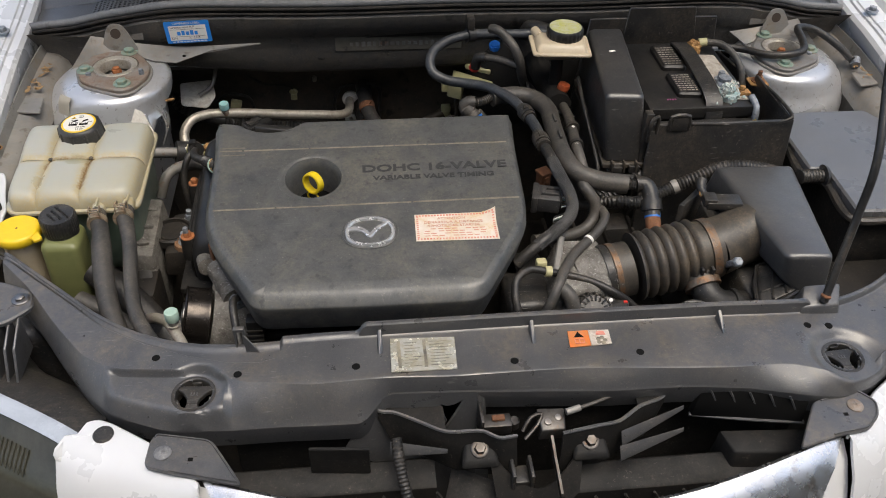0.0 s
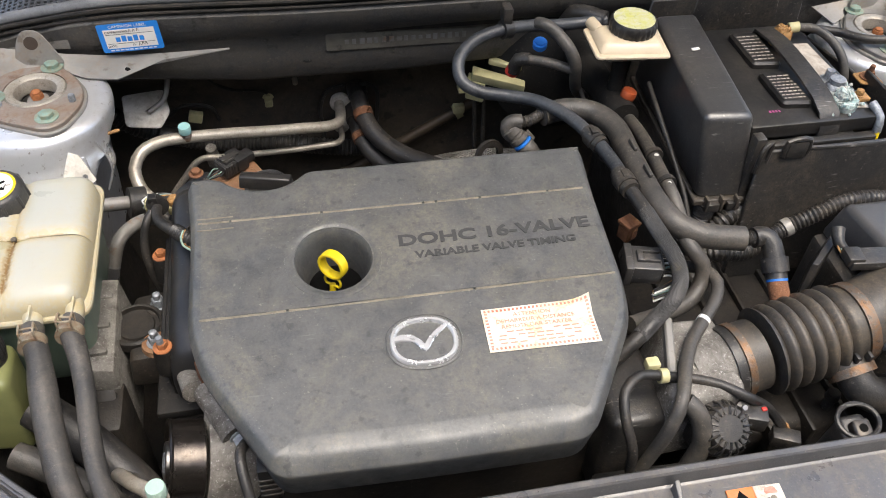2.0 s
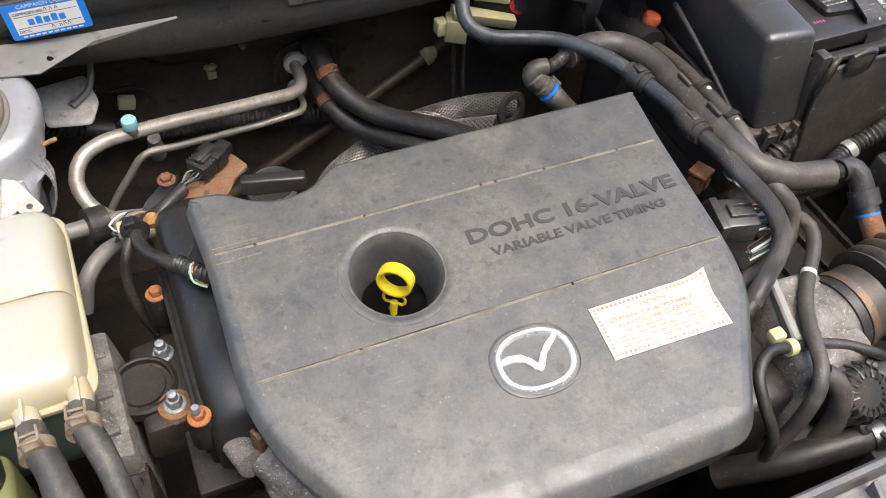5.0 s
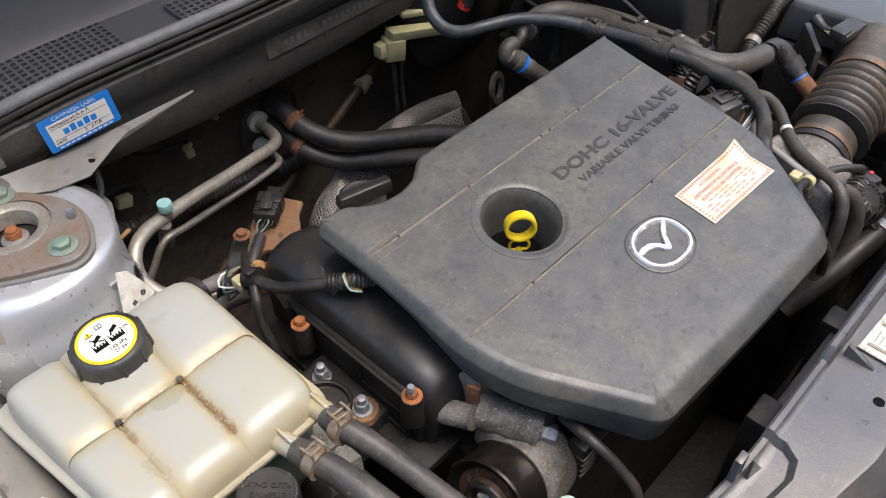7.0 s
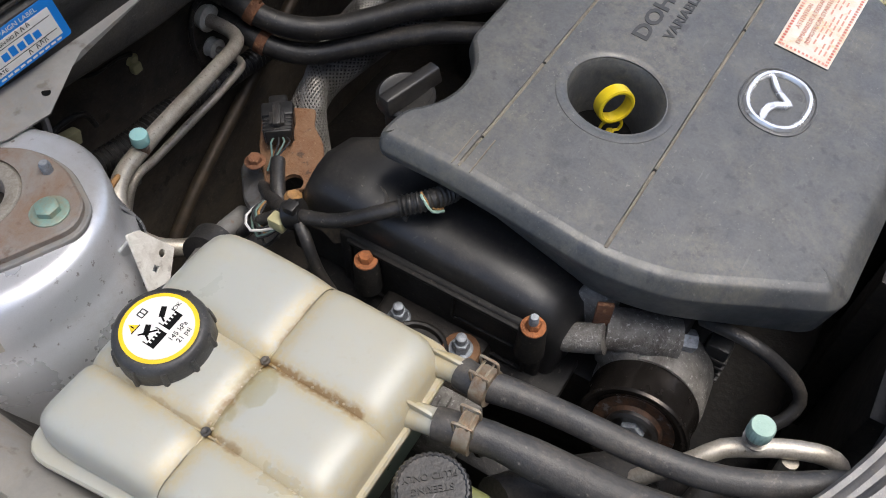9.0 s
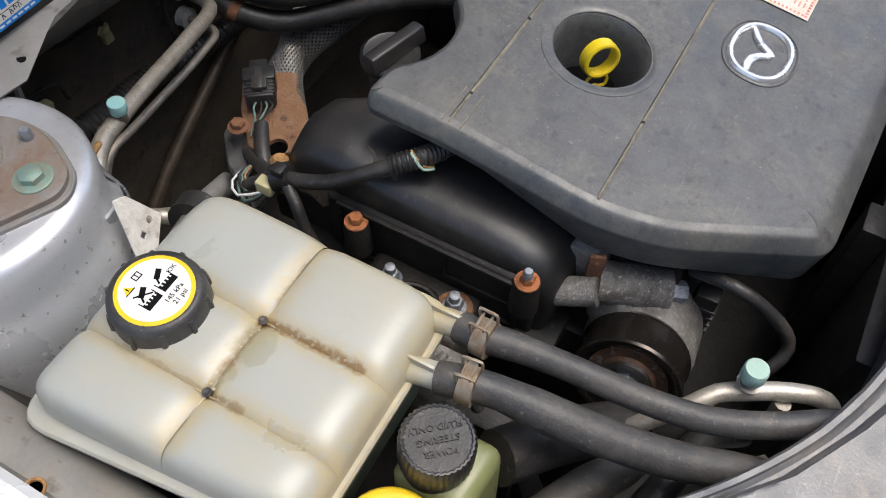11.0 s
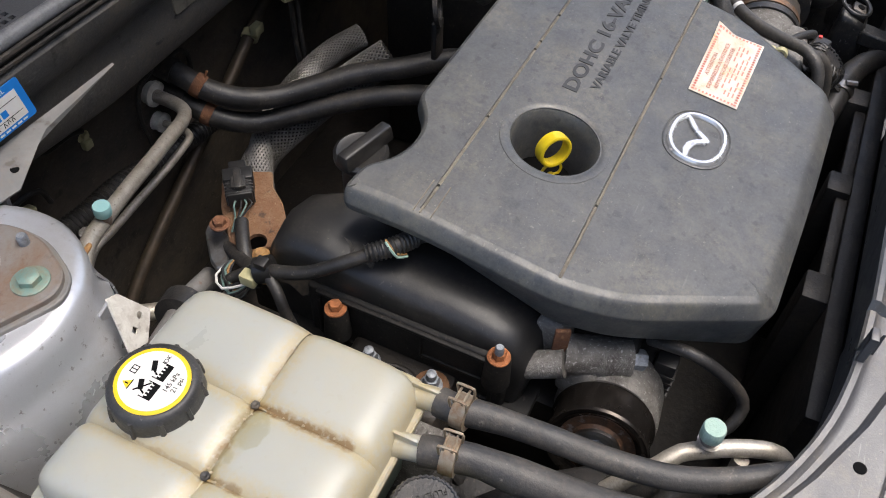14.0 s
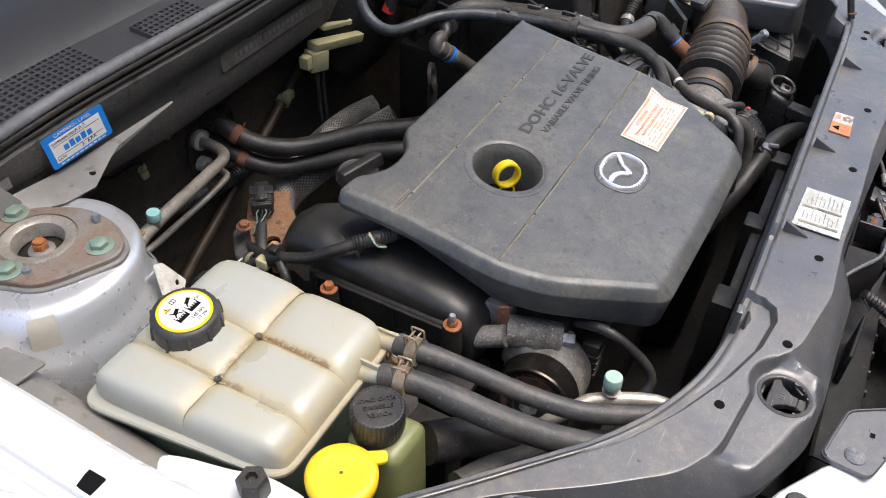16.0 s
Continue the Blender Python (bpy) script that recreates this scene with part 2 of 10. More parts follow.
ZINC = mat("zinc_bolt", (0.22, 0.235, 0.26), 0.55, metal=0.6, alt=(0.40, 0.43, 0.46), amount=0.8, scale=160, spots=(0.14, 0.11, 0.08), spot_amount=0.6, spot_scale=220, bump=0.4, bump_scale=500)
GREEN_BOLT = mat("green_zinc_bolt", (0.22, 0.34, 0.29), 0.5, metal=0.3, alt=(0.30, 0.22, 0.13), amount=0.6, scale=120, bump=0.2)
TANK = mat("yellowed_translucent_plastic", (0.385, 0.396, 0.362), 0.34, alt=(0.412, 0.392, 0.306), amount=0.8, scale=9, bump=0.05, bump_scale=250,
           dust=(0.42, 0.375, 0.265), dust_amount=0.28, dust_scale=12, spots=(0.34, 0.29, 0.19), spot_amount=0.12, spot_scale=150, scratch=0.06)


def seam_stains(m, runs, blots):
    """Dried coolant on the tank: soft crooked streaks along runs (x0, y0, x1, y1, half width) and smears (x, y, radius)."""
    nt = m.node_tree
    n, l = nt.nodes, nt.links
    b = n["Principled BSDF"]
    src = b.inputs["Base Color"].links[0].from_socket
    geo = n.new("ShaderNodeNewGeometry")
    wob = n.new("ShaderNodeTexNoise")
    wob.inputs["Scale"].default_value, wob.inputs["Detail"].default_value = 90.0, 5.0
    fine = n.new("ShaderNodeTexNoise")
    fine.inputs["Scale"].default_value, fine.inputs["Detail"].default_value = 260.0, 4.0
    broad = n.new("ShaderNodeTexNoise")
    broad.inputs["Scale"].default_value, broad.inputs["Detail"].default_value = 34.0, 4.0
    for t in (wob, fine, broad):
        l.new(geo.outputs["Position"], t.inputs["Vector"])
    sep = n.new("ShaderNodeSeparateXYZ")
    l.new(geo.outputs["Position"], sep.inputs[0])

    def math_(op, a, c=None, clamp_=False):
        x = n.new("ShaderNodeMath")
        x.operation, x.use_clamp = op, clamp_
        for sock, v in zip(x.inputs, (a, c)):
            if v is None:
                continue
            if isinstance(v, (int, float)):
                sock.default_value = v
            else:
                l.new(v, sock)
        return x.outputs[0]

    def dist(px, py):
        return math_("SQRT", math_("ADD", math_("MULTIPLY", px, px), math_("MULTIPLY", py, py)))
    X, Y = sep.outputs[0], sep.outputs[1]
    col = src
    for x0, y0, x1, y1, w, dark, ink in runs:
        dx = math_("MAXIMUM", math_("MAXIMUM", math_("SUBTRACT", min(x0, x1), X), math_("SUBTRACT", X, max(x0, x1))), 0.0)
        dy = math_("MAXIMUM", math_("MAXIMUM", math_("SUBTRACT", min(y0, y1), Y), math_("SUBTRACT", Y, max(y0, y1))), 0.0)
        d = math_("ADD", dist(dx, dy), math_("MULTIPLY", math_("SUBTRACT", wob.outputs["Fac"], 0.5), 0.006))
        f = math_("SUBTRACT", 1.0, math_("DIVIDE", d, w), True)
        f = math_("MULTIPLY", f, math_("MULTIPLY", math_("SUBTRACT", fine.outputs["Fac"], 0.22), 2.4, True), True)
        mx = n.new("ShaderNodeMix")
        mx.data_type = "RGBA"
        l.new(math_("MULTIPLY", math_("MULTIPLY", f, 1.9, True), dark), mx.inputs[0])
        l.new(col, mx.inputs[6])
        mx.inputs[7].default_value = (*ink, 1)
        col = mx.outputs[2]
    for x, y, r, amt in blots:
        d = math_("ADD", dist(math_("SUBTRACT", X, x), math_("SUBTRACT", Y, y)), math_("MULTIPLY", math_("SUBTRACT", broad.outputs["Fac"], 0.5), 0.07))
        f = math_("MULTIPLY", math_("SUBTRACT", r, d), 260.0, True)
        mx = n.new("ShaderNodeMix")
        mx.data_type = "RGBA"
        l.new(math_("MULTIPLY", f, amt), mx.inputs[0])
        l.new(col, mx.inputs[6])
        mx.inputs[7].default_value = (0.27, 0.25, 0.135, 1)
        col = mx.outputs[2]
    l.new(col, b.inputs["Base Color"])


HALO, BROWN = (0.44, 0.345, 0.165), (0.20, 0.115, 0.035)
seam_stains(TANK, [(-0.635, 0.416, -0.490, 0.416, 0.0130, 0.55, HALO), (-0.549, 0.340, -0.549, 0.500, 0.0120, 0.55, HALO), (-0.603, 0.335, -0.603, 0.500, 0.0120, 0.5, HALO), (-0.640, 0.326, -0.477, 0.326, 0.012, 0.5, HALO), (-0.477, 0.326, -0.477, 0.514, 0.012, 0.5, HALO),
                   (-0.603, 0.416, -0.549, 0.416, 0.0044, 0.8, BROWN), (-0.5485, 0.348, -0.5485, 0.416, 0.0050, 0.85, BROWN), (-0.603, 0.392, -0.603, 0.416, 0.0030, 0.6, BROWN), (-0.549, 0.416, -0.500, 0.416, 0.0014, 0.4, BROWN), (-0.603, 0.416, -0.603, 0.48, 0.0014, 0.35, BROWN)],
            [(-0.572, 0.401, 0.013, 0.45), (-0.590, 0.407, 0.009, 0.4)])
tb = TANK.node_tree.nodes["Principled BSDF"]
tb.inputs["Subsurface Weight"].default_value = 0.45
tb.inputs["Subsurface Radius"].default_value = (0.03, 0.028, 0.02)
TANK_LOW = mat("coolant_green_plastic", (0.16, 0.22, 0.17), 0.35, alt=(0.25, 0.30, 0.22), amount=0.6, scale=10)
SEAM = mat("brown_tank_seam_dirt", (0.21, 0.125, 0.045), 0.6, alt=(0.52, 0.46, 0.33), amount=0.9, scale=40, spots=(0.15, 0.11, 0.06), spot_amount=0.5, spot_scale=150)
CREAM = mat("cream_plastic", (0.52, 0.43, 0.30), 0.35, alt=(0.60, 0.52, 0.39), amount=0.6, scale=25)
CLIP = mat("yellowish_clip_plastic", (0.50, 0.46, 0.25), 0.45, alt=(0.36, 0.33, 0.18), amount=0.6, scale=60)
OLIVE = mat("olive_translucent_plastic", (0.20, 0.21, 0.085), 0.35, alt=(0.14, 0.15, 0.06), amount=0.6, scale=20)
YELLOW = mat("yellow_plastic", (0.80, 0.55, 0.02), 0.38, alt=(0.72, 0.46, 0.02), amount=0.5, scale=40)
DIP = mat("dipstick_yellow", (0.72, 0.54, 0.015), 0.35, alt=(0.6, 0.42, 0.02), amount=0.5, scale=80)
FITTING = mat("pale_pipe_fitting", (0.72, 0.69, 0.62), 0.5, alt=(0.42, 0.37, 0.30), amount=0.7, scale=60, spots=(0.2, 0.16, 0.12), spot_amount=0.4, spot_scale=90)
TEAL = mat("teal_cap_plastic", (0.26, 0.50, 0.50), 0.5, alt=(0.36, 0.55, 0.52), amount=0.6, scale=60)
MINT = mat("mint_cap_plastic", (0.30, 0.44, 0.36), 0.55, alt=(0.40, 0.52, 0.44), amount=0.6, scale=70, bump=0.3, spots=(0.5, 0.58, 0.5), spot_amount=0.5, spot_scale=300)
ORANGE = mat("orange_red_plastic", (0.42, 0.09, 0.03), 0.4, alt=(0.28, 0.06, 0.025), amount=0.5, scale=80)
BLUE = mat("blue_plastic", (0.02, 0.16, 0.55), 0.4)
RED = mat("red_plastic", (0.60, 0.04, 0.03), 0.4)
PAPER = mat("white_label", (0.72, 0.71, 0.68), 0.45, alt=(0.62, 0.58, 0.50), amount=0.5, scale=40)
STICKER = mat("worn_warning_sticker", (0.68, 0.62, 0.55), 0.4, alt=(0.60, 0.50, 0.38), amount=0.7, scale=30, dust=(0.58, 0.37, 0.09), dust_amount=0.95, dust_scale=24)
STK_RED = mat("sticker_red_ink", (0.60, 0.15, 0.10), 0.45, alt=(0.64, 0.36, 0.28), amount=0.8, scale=60)
STK_TEXT = mat("sticker_faded_ink", (0.55, 0.26, 0.19), 0.45)
GREY_INK = mat("faded_grey_ink", (0.085, 0.078, 0.066), 0.5, alt=(0.32, 0.28, 0.20), amount=0.8, scale=60)
LBL_BLUE = mat("label_blue_ink", (0.015, 0.20, 0.62), 0.4)
LBL_ORANGE = mat("label_orange_ink", (0.66, 0.17, 0.035), 0.4, alt=(0.52, 0.20, 0.07), amount=0.8, scale=60, dust=(0.34, 0.24, 0.14), dust_amount=0.7, dust_scale=30)
WORN_PAPER = mat("scuffed_white_label", (0.62, 0.58, 0.52), 0.45, alt=(0.42, 0.34, 0.27), amount=0.8, scale=70, dust=(0.20, 0.12, 0.08), dust_amount=0.8, dust_scale=45)
# black for print, and for the painted shade inside holes and slots
INK_AND_SHADE = mat("black_ink_and_hole_shade", (0.006, 0.006, 0.006), 0.9, spec=0.1)
FOIL = mat("foil_label", (0.70, 0.69, 0.62), 0.25, metal=0.5, alt=(0.45, 0.40, 0.26), amount=0.8, scale=50)
LETTER = mat("moulded_lettering", (0.027, 0.0275, 0.029), 0.55, alt=(0.040, 0.040, 0.040), amount=0.8, scale=60)
BRAID = mat("silver_woven_sleeve", (0.30, 0.285, 0.26), 0.45, metal=0.5, alt=(0.11, 0.10, 0.085), amount=0.8, scale=20)
BATT_LABEL = mat("worn_battery_label", (0.50, 0.46, 0.40), 0.5, alt=(0.22, 0.18, 0.14), amount=0.8, scale=45)
CORRODE = mat("white_green_corrosion", (0.50, 0.49, 0.45), 0.85, alt=(0.26, 0.46, 0.47), amount=0.8, scale=110, bump=1.0, bump_scale=450, spots=(0.16, 0.13, 0.10), spot_amount=0.7, spot_scale=160)
FUSE_LID = mat("grey_fuse_lid_plastic", (0.088, 0.088, 0.091), 0.32, spec=1.0, alt=(0.115, 0.113, 0.113), amount=0.7, scale=14, grain=0.3, bump=0.12, bump_scale=800, dust=(0.16, 0.145, 0.12), dust_amount=0.35, scratch=0.3)
RUST_BAND = mat("rust_streaked_band_steel", (0.13, 0.12, 0.105), 0.5, metal=0.5, alt=(0.21, 0.105, 0.045), amount=0.9, scale=70, bump=0.4, bump_scale=300, spots=(0.05, 0.038, 0.03), spot_amount=0.7, spot_scale=120, flecks=(0.5, 0.46, 0.4), fleck_amount=0.5, fleck_scale=300)
COPPER = mat("brown_corrosion", (0.38, 0.21, 0.07), 0.7, alt=(0.20, 0.10, 0.04), amount=0.8, scale=120, bump=0.6, bump_scale=400)
CAPBLACK = mat("dusty_cap_plastic", (0.021, 0.021, 0.022), 0.44, alt=(0.045, 0.043, 0.040), amount=0.8, scale=40, grain=0.3, bump=0.15, dust=(0.10, 0.09, 0.075), dust_amount=0.4, dust_scale=26, flecks=(0.2, 0.18, 0.15), fleck_amount=0.4, fleck_scale=300)
SCUFFED = mat("scuffed_dull_screw", (0.13, 0.13, 0.135), 0.6, metal=0.2, alt=(0.26, 0.26, 0.26), amount=0.8, scale=160, bump=0.4, bump_scale=500)
LEAF = mat("dry_leaf", (0.30, 0.19, 0.085), 0.8, alt=(0.15, 0.09, 0.045), amount=0.7, scale=80)
ASPHALT = mat("asphalt", (0.05, 0.05, 0.05), 0.9, alt=(0.075, 0.072, 0.068), amount=0.8, scale=6, grain=0.5, grain_scale=200, bump=0.5, bump_scale=150)
# darker copy of the black plastic; the shade of deep places is in its colour
SHADE_PLASTIC = mat("shade_darkened_black_plastic", (0.0075, 0.0073, 0.0072), 0.62, spec=0.25, alt=(0.014, 0.013, 0.0115), amount=0.8, scale=30, grain=0.2, bump=0.12, dust=(0.05, 0.042, 0.033), dust_amount=0.4, dust_scale=20, flecks=(0.12, 0.1, 0.085), fleck_amount=0.5, fleck_scale=280)
GLASS = mat("windscreen_glass", (0.008, 0.009, 0.010), 0.06, alt=(0.012, 0.012, 0.013), amount=0.3, scale=4, rough_var=0.02)
LENS = mat("cloudy_headlamp_lens", (0.034, 0.034, 0.026), 0.06, alt=(0.075, 0.072, 0.055), amount=0.6, scale=12)


GROOVE = mat("tan_groove_dust", (0.235, 0.205, 0.158), 0.9, alt=(0.10, 0.09, 0.074), amount=0.7, scale=45)
# colour of the added wall that stands out of view
UNSEEN_WALL = mat("unseen_wall_grey", (0.16, 0.15, 0.135), 0.85, alt=(0.12, 0.11, 0.10), amount=0.7, scale=1.5, bump=0.3, bump_scale=40)


# ---------------------------------------------------------------- building tools
def thing(name, at, label, category, group="", kind=""):
    e = new(name)
    e.empty_display_size = 0.05
    e.location = at
    return tagged(e, label, category, group, kind)


def place_of(ob):
    p = Vector(ob.location)
    while ob.parent:
        ob = ob.parent
        p += Vector(ob.location)
    return p


def part(name, bm, material, parent=None, label="", smooth=40):
    """One mesh object of what bm holds, under parent; its origin lies at its middle."""
    bmesh.ops.recalc_face_normals(bm, faces=bm.faces)
    lo = Vector([min(v.co[i] for v in bm.verts) for i in range(3)])
    hi = Vector([max(v.co[i] for v in bm.verts) for i in range(3)])
    mid = (lo + hi) / 2
    if parent is None:
        mid.z = lo.z
    bmesh.ops.translate(bm, verts=bm.verts, vec=-mid)
    if smooth:
        for f in bm.faces:
            f.smooth = True
        for e in bm.edges:
            if len(e.link_faces) == 2 and e.calc_face_angle(0) > radians(smooth):
                e.smooth = False
    me = bpy.data.meshes.new(name)
    bm.to_mesh(me)
    bm.free()
    for m in material if isinstance(material, (list, tuple)) else [material]:
        me.materials.append(m)
    ob = new(name, me)
    ob.parent = parent
    ob.location = mid - place_of(parent) if parent else mid
    if label:
        ob["label"] = label
    return ob


def join(*bms):
    out = bms[0]
    for b in bms[1:]:
        me = bpy.data.meshes.new("tmp")
        b.to_mesh(me)
        b.free()
        out.from_mesh(me)
        bpy.data.meshes.remove(me)
    return out


def moved(bm, m):
    bmesh.ops.transform(bm, matrix=m, verts=bm.verts)
    return bm


def box(x0, x1, y0, y1, z0, z1, bevel=0.002, seg=2):
    bm = bmesh.new()
    bmesh.ops.create_cube(bm, size=1)
    bmesh.ops.scale(bm, vec=(x1 - x0, y1 - y0, z1 - z0), verts=bm.verts)
    bmesh.ops.translate(bm, vec=((x0 + x1) / 2, (y0 + y1) / 2, (z0 + z1) / 2), verts=bm.verts)
    if bevel:
        bmesh.ops.bevel(bm, geom=bm.edges[:], offset=bevel, segments=seg, affect="EDGES", profile=0.5)
    return bm


def hexa(bottom, top, bevel=0.004, seg=2):
    """A block between two four-cornered faces, each a list of corners in the same turn."""
    bm = bmesh.new()
    a = [bm.verts.new(p) for p in bottom]
    b = [bm.verts.new(p) for p in top]
    n = len(a)
    bm.faces.new(a[::-1])
    bm.faces.new(b)
    for i in range(n):
        bm.faces.new((a[i], a[(i + 1) % n], b[(i + 1) % n], b[i]))
    bmesh.ops.recalc_face_normals(bm, faces=bm.faces)
    if bevel:
        bmesh.ops.bevel(bm, geom=bm.edges[:], offset=bevel, segments=seg, affect="EDGES", profile=0.5)
    return bm


def round_poly(pts, r, seg=4):
    """A closed outline with its corners rounded; r is one radius or one for each corner."""
    out = []
    n = len(pts)
    for i, p in enumerate(pts):
        p = Vector(p[:2])
        a, b = Vector(pts[i - 1][:2]), Vector(pts[(i + 1) % n][:2])
        rad = r[i] if isinstance(r, (list, tuple)) else r
        da, db = a - p, b - p
        ra = min(rad, da.length * 0.48, db.length * 0.48)
        if ra < 1e-5:
            out.append(p)
            continue
        s, e = p + da.normalized() * ra, p + db.normalized() * ra
        for k in range(seg + 1):
            t = k / seg
            out.append((1 - t) ** 2 * s + 2 * t * (1 - t) * p + t * t * e)
    return out


def inset(pts, d):
    """The outline moved inwards by d (anticlockwise outlines)."""
    out, n = [], len(pts)
    for i, p in enumerate(pts):
        a, b = pts[i - 1], pts[(i + 1) % n]
        t1, t2 = (p - a), (b - p)
        n1, n2 = Vector((-t1.y, t1.x)), Vector((-t2.y, t2.x))
        if n1.length < 1e-9 or n2.length < 1e-9:
            out.append(p)
            continue
        n1.normalize(), n2.normalize()
        m = n1 + n2
        if m.length < 1e-6:
            m = n1
        m.normalize()
        out.append(p + m * d / max(0.5, m.dot(n1)))
    return out


def stack(layers, cap_top=True, cap_bottom=False, holes=()):
    """Skin between closed loops of equal length, given as lists of places, bottom first."""
    bm = bmesh.new()
    rings = [[bm.verts.new(p) for p in lay] for lay in layers]
    n = len(rings[0])
    for a, b in zip(rings, rings[1:]):
        for i in range(n):
            bm.faces.new((a[i], a[(i + 1) % n], b[(i + 1) % n], b[i]))
    if cap_top:
        if holes:
            edges = [bm.edges.get((rings[-1][i], rings[-1][(i + 1) % n])) for i in range(n)]
            for h in holes:
                hv = [bm.verts.new(p) for p in h]
                edges += [bm.edges.new((hv[i], hv[(i + 1) % len(hv)])) for i in range(len(hv))]
            bmesh.ops.triangle_fill(bm, edges=edges, use_beauty=True)
        else:
            bm.faces.new(rings[-1])
    if cap_bottom:
        bm.faces.new(rings[0][::-1])
    return bm


def plate(pts, z, thick, edge=0.001, holes=()):
    """A flat plate with softened upper edges: z is a height or a function of x, y."""
    zf = z if callable(z) else (lambda x, y: z)
    at = lambda ps, d: [(p.x, p.y, zf(p.x, p.y) + d) for p in ps]
    pts = [Vector(p[:2]) for p in pts]
    lay = [at(pts, -thick), at(pts, -edge), at(inset(pts, edge), 0)]
    hs = [[(p[0], p[1], zf(p[0], p[1])) for p in h] for h in holes]
    bm = stack(lay, True, not holes, hs)
    for h in holes:
        up = [(p[0], p[1], zf(p[0], p[1])) for p in h]
        dn = [(p[0], p[1], zf(p[0], p[1]) - thick) for p in h]
        bm = join(bm, stack([dn, up], False))
    return bm


def ring_pts(cx, cy, r, n=24, ry=None):
    return [(cx + r * math.cos(2 * math.pi * i / n), cy + (ry or r) * math.sin(2 * math.pi * i / n)) for i in range(n)]


def lathe(profile, at=(0, 0, 0), axis=(0, 0, 1), n=28, ribs=0, rib_depth=0.0, ends=True):
    """A turned body: profile of (radius, height) along axis from at."""
    bm = bmesh.new()
    rings = []
    for r, h in profile:
        ring = []
        for i in range(n):
            a = 2 * math.pi * i / n
            rr = r * (1 - rib_depth * (0.5 + 0.5 * math.cos(ribs * a))) if ribs else r
            ring.append(bm.verts.new((rr * math.cos(a), rr * math.sin(a), h)))
        rings.append(ring)
    for a, b in zip(rings, rings[1:]):
        for i in range(n):
            bm.faces.new((a[i], a[(i + 1) % n], b[(i + 1) % n], b[i]))
    if ends and profile[0][0] > 1e-6:
        bm.faces.new(rings[0][::-1])
    if ends and profile[-1][0] > 1e-6:
        bm.faces.new(rings[-1])
    bmesh.ops.remove_doubles(bm, verts=bm.verts, dist=1e-7)
    q = Vector((0, 0, 1)).rotation_difference(Vector(axis).normalized())
    return moved(bm, Matrix.Translation(at) @ q.to_matrix().to_4x4())


def smooth_line(pts, step=0.008):
    """Points along a smooth curve through pts."""
    pts = [Vector(p) for p in pts]
    if len(pts) == 2:
        k = max(2, int((pts[1] - pts[0]).length / step))
        return [pts[0].lerp(pts[1], i / k) for i in range(k + 1)]
    ext = [2 * pts[0] - pts[1]] + pts + [2 * pts[-1] - pts[-2]]
    out = []
    for i in range(1, len(ext) - 2):
        p0, p1, p2, p3 = ext[i - 1:i + 3]
        k = max(2, int((p2 - p1).length / step))
        t0, t1 = 0.0, max(1e-4, (p1 - p0).length) ** 0.5
        t2 = t1 + max(1e-4, (p2 - p1).length) ** 0.5
        t3 = t2 + max(1e-4, (p3 - p2).length) ** 0.5
        for j in range(k):
            t = t1 + (t2 - t1) * j / k
            a1 = p0 * ((t1 - t) / (t1 - t0)) + p1 * ((t - t0) / (t1 - t0))
            a2 = p1 * ((t2 - t) / (t2 - t1)) + p2 * ((t - t1) / (t2 - t1))
            a3 = p2 * ((t3 - t) / (t3 - t2)) + p3 * ((t - t2) / (t3 - t2))
            b1 = a1 * ((t2 - t) / (t2 - t0)) + a2 * ((t - t0) / (t2 - t0))
            b2 = a2 * ((t3 - t) / (t3 - t1)) + a3 * ((t - t1) / (t3 - t1))
            out.append(b1 * ((t2 - t) / (t2 - t1)) + b2 * ((t - t1) / (t2 - t1)))
    out.append(pts[-1])
    return out


def tube(pts, r, n=12, step=0.008, ribs=0.0, rib=0.0, bulge=False, flat=1.0, radii=None, hollow=False):
    """A hose through pts. ribs: the pitch of its corrugation; radii: (share of length, radius) pairs."""
    line = smooth_line(pts, step if not ribs else min(step, ribs / (10 if bulge else 4)))
    dist = [0.0]
    for a, b in zip(line, line[1:]):
        dist.append(dist[-1] + (b - a).length)
    bm = bmesh.new()
    up = None
    rings = []
    for i, p in enumerate(line):
        t = (line[min(i + 1, len(line) - 1)] - line[max(i - 1, 0)]).normalized()
        if up is None:
            up = t.orthogonal().normalized()
        up = (up - t * up.dot(t)).normalized()
        side = t.cross(up)
        rr = r
        if radii:
            s = dist[i] / dist[-1]
            for (s0, r0), (s1, r1) in zip(radii, radii[1:]):
                if s0 <= s <= s1:
                    rr = r0 + (r1 - r0) * (s - s0) / max(1e-6, s1 - s0)
        if ribs:
            rr *= 1 + rib * (2 * abs(math.cos(math.pi * dist[i] / ribs)) ** 0.8 - 1 if bulge else math.cos(2 * math.pi * dist[i] / ribs))
        rings.append([bm.verts.new(p + (up * math.cos(2 * math.pi * k / n) + side * math.sin(2 * math.pi * k / n) * flat) * rr) for k in range(n)])
    for a, b in zip(rings, rings[1:]):
        for k in range(n):
            bm.faces.new((a[k], a[(k + 1) % n], b[(k + 1) % n], b[k]))
    if not hollow:
        bm.faces.new(rings[0][::-1])
        bm.faces.new(rings[-1])
    return bm


def band(a, b, r, thick=0.0015, n=20):
    """A short collar round a hose from a to b."""
    d = Vector(b) - Vector(a)
    return lathe([(r, 0), (r + thick, 0), (r + thick, d.length), (r, d.length)], a, d, n)


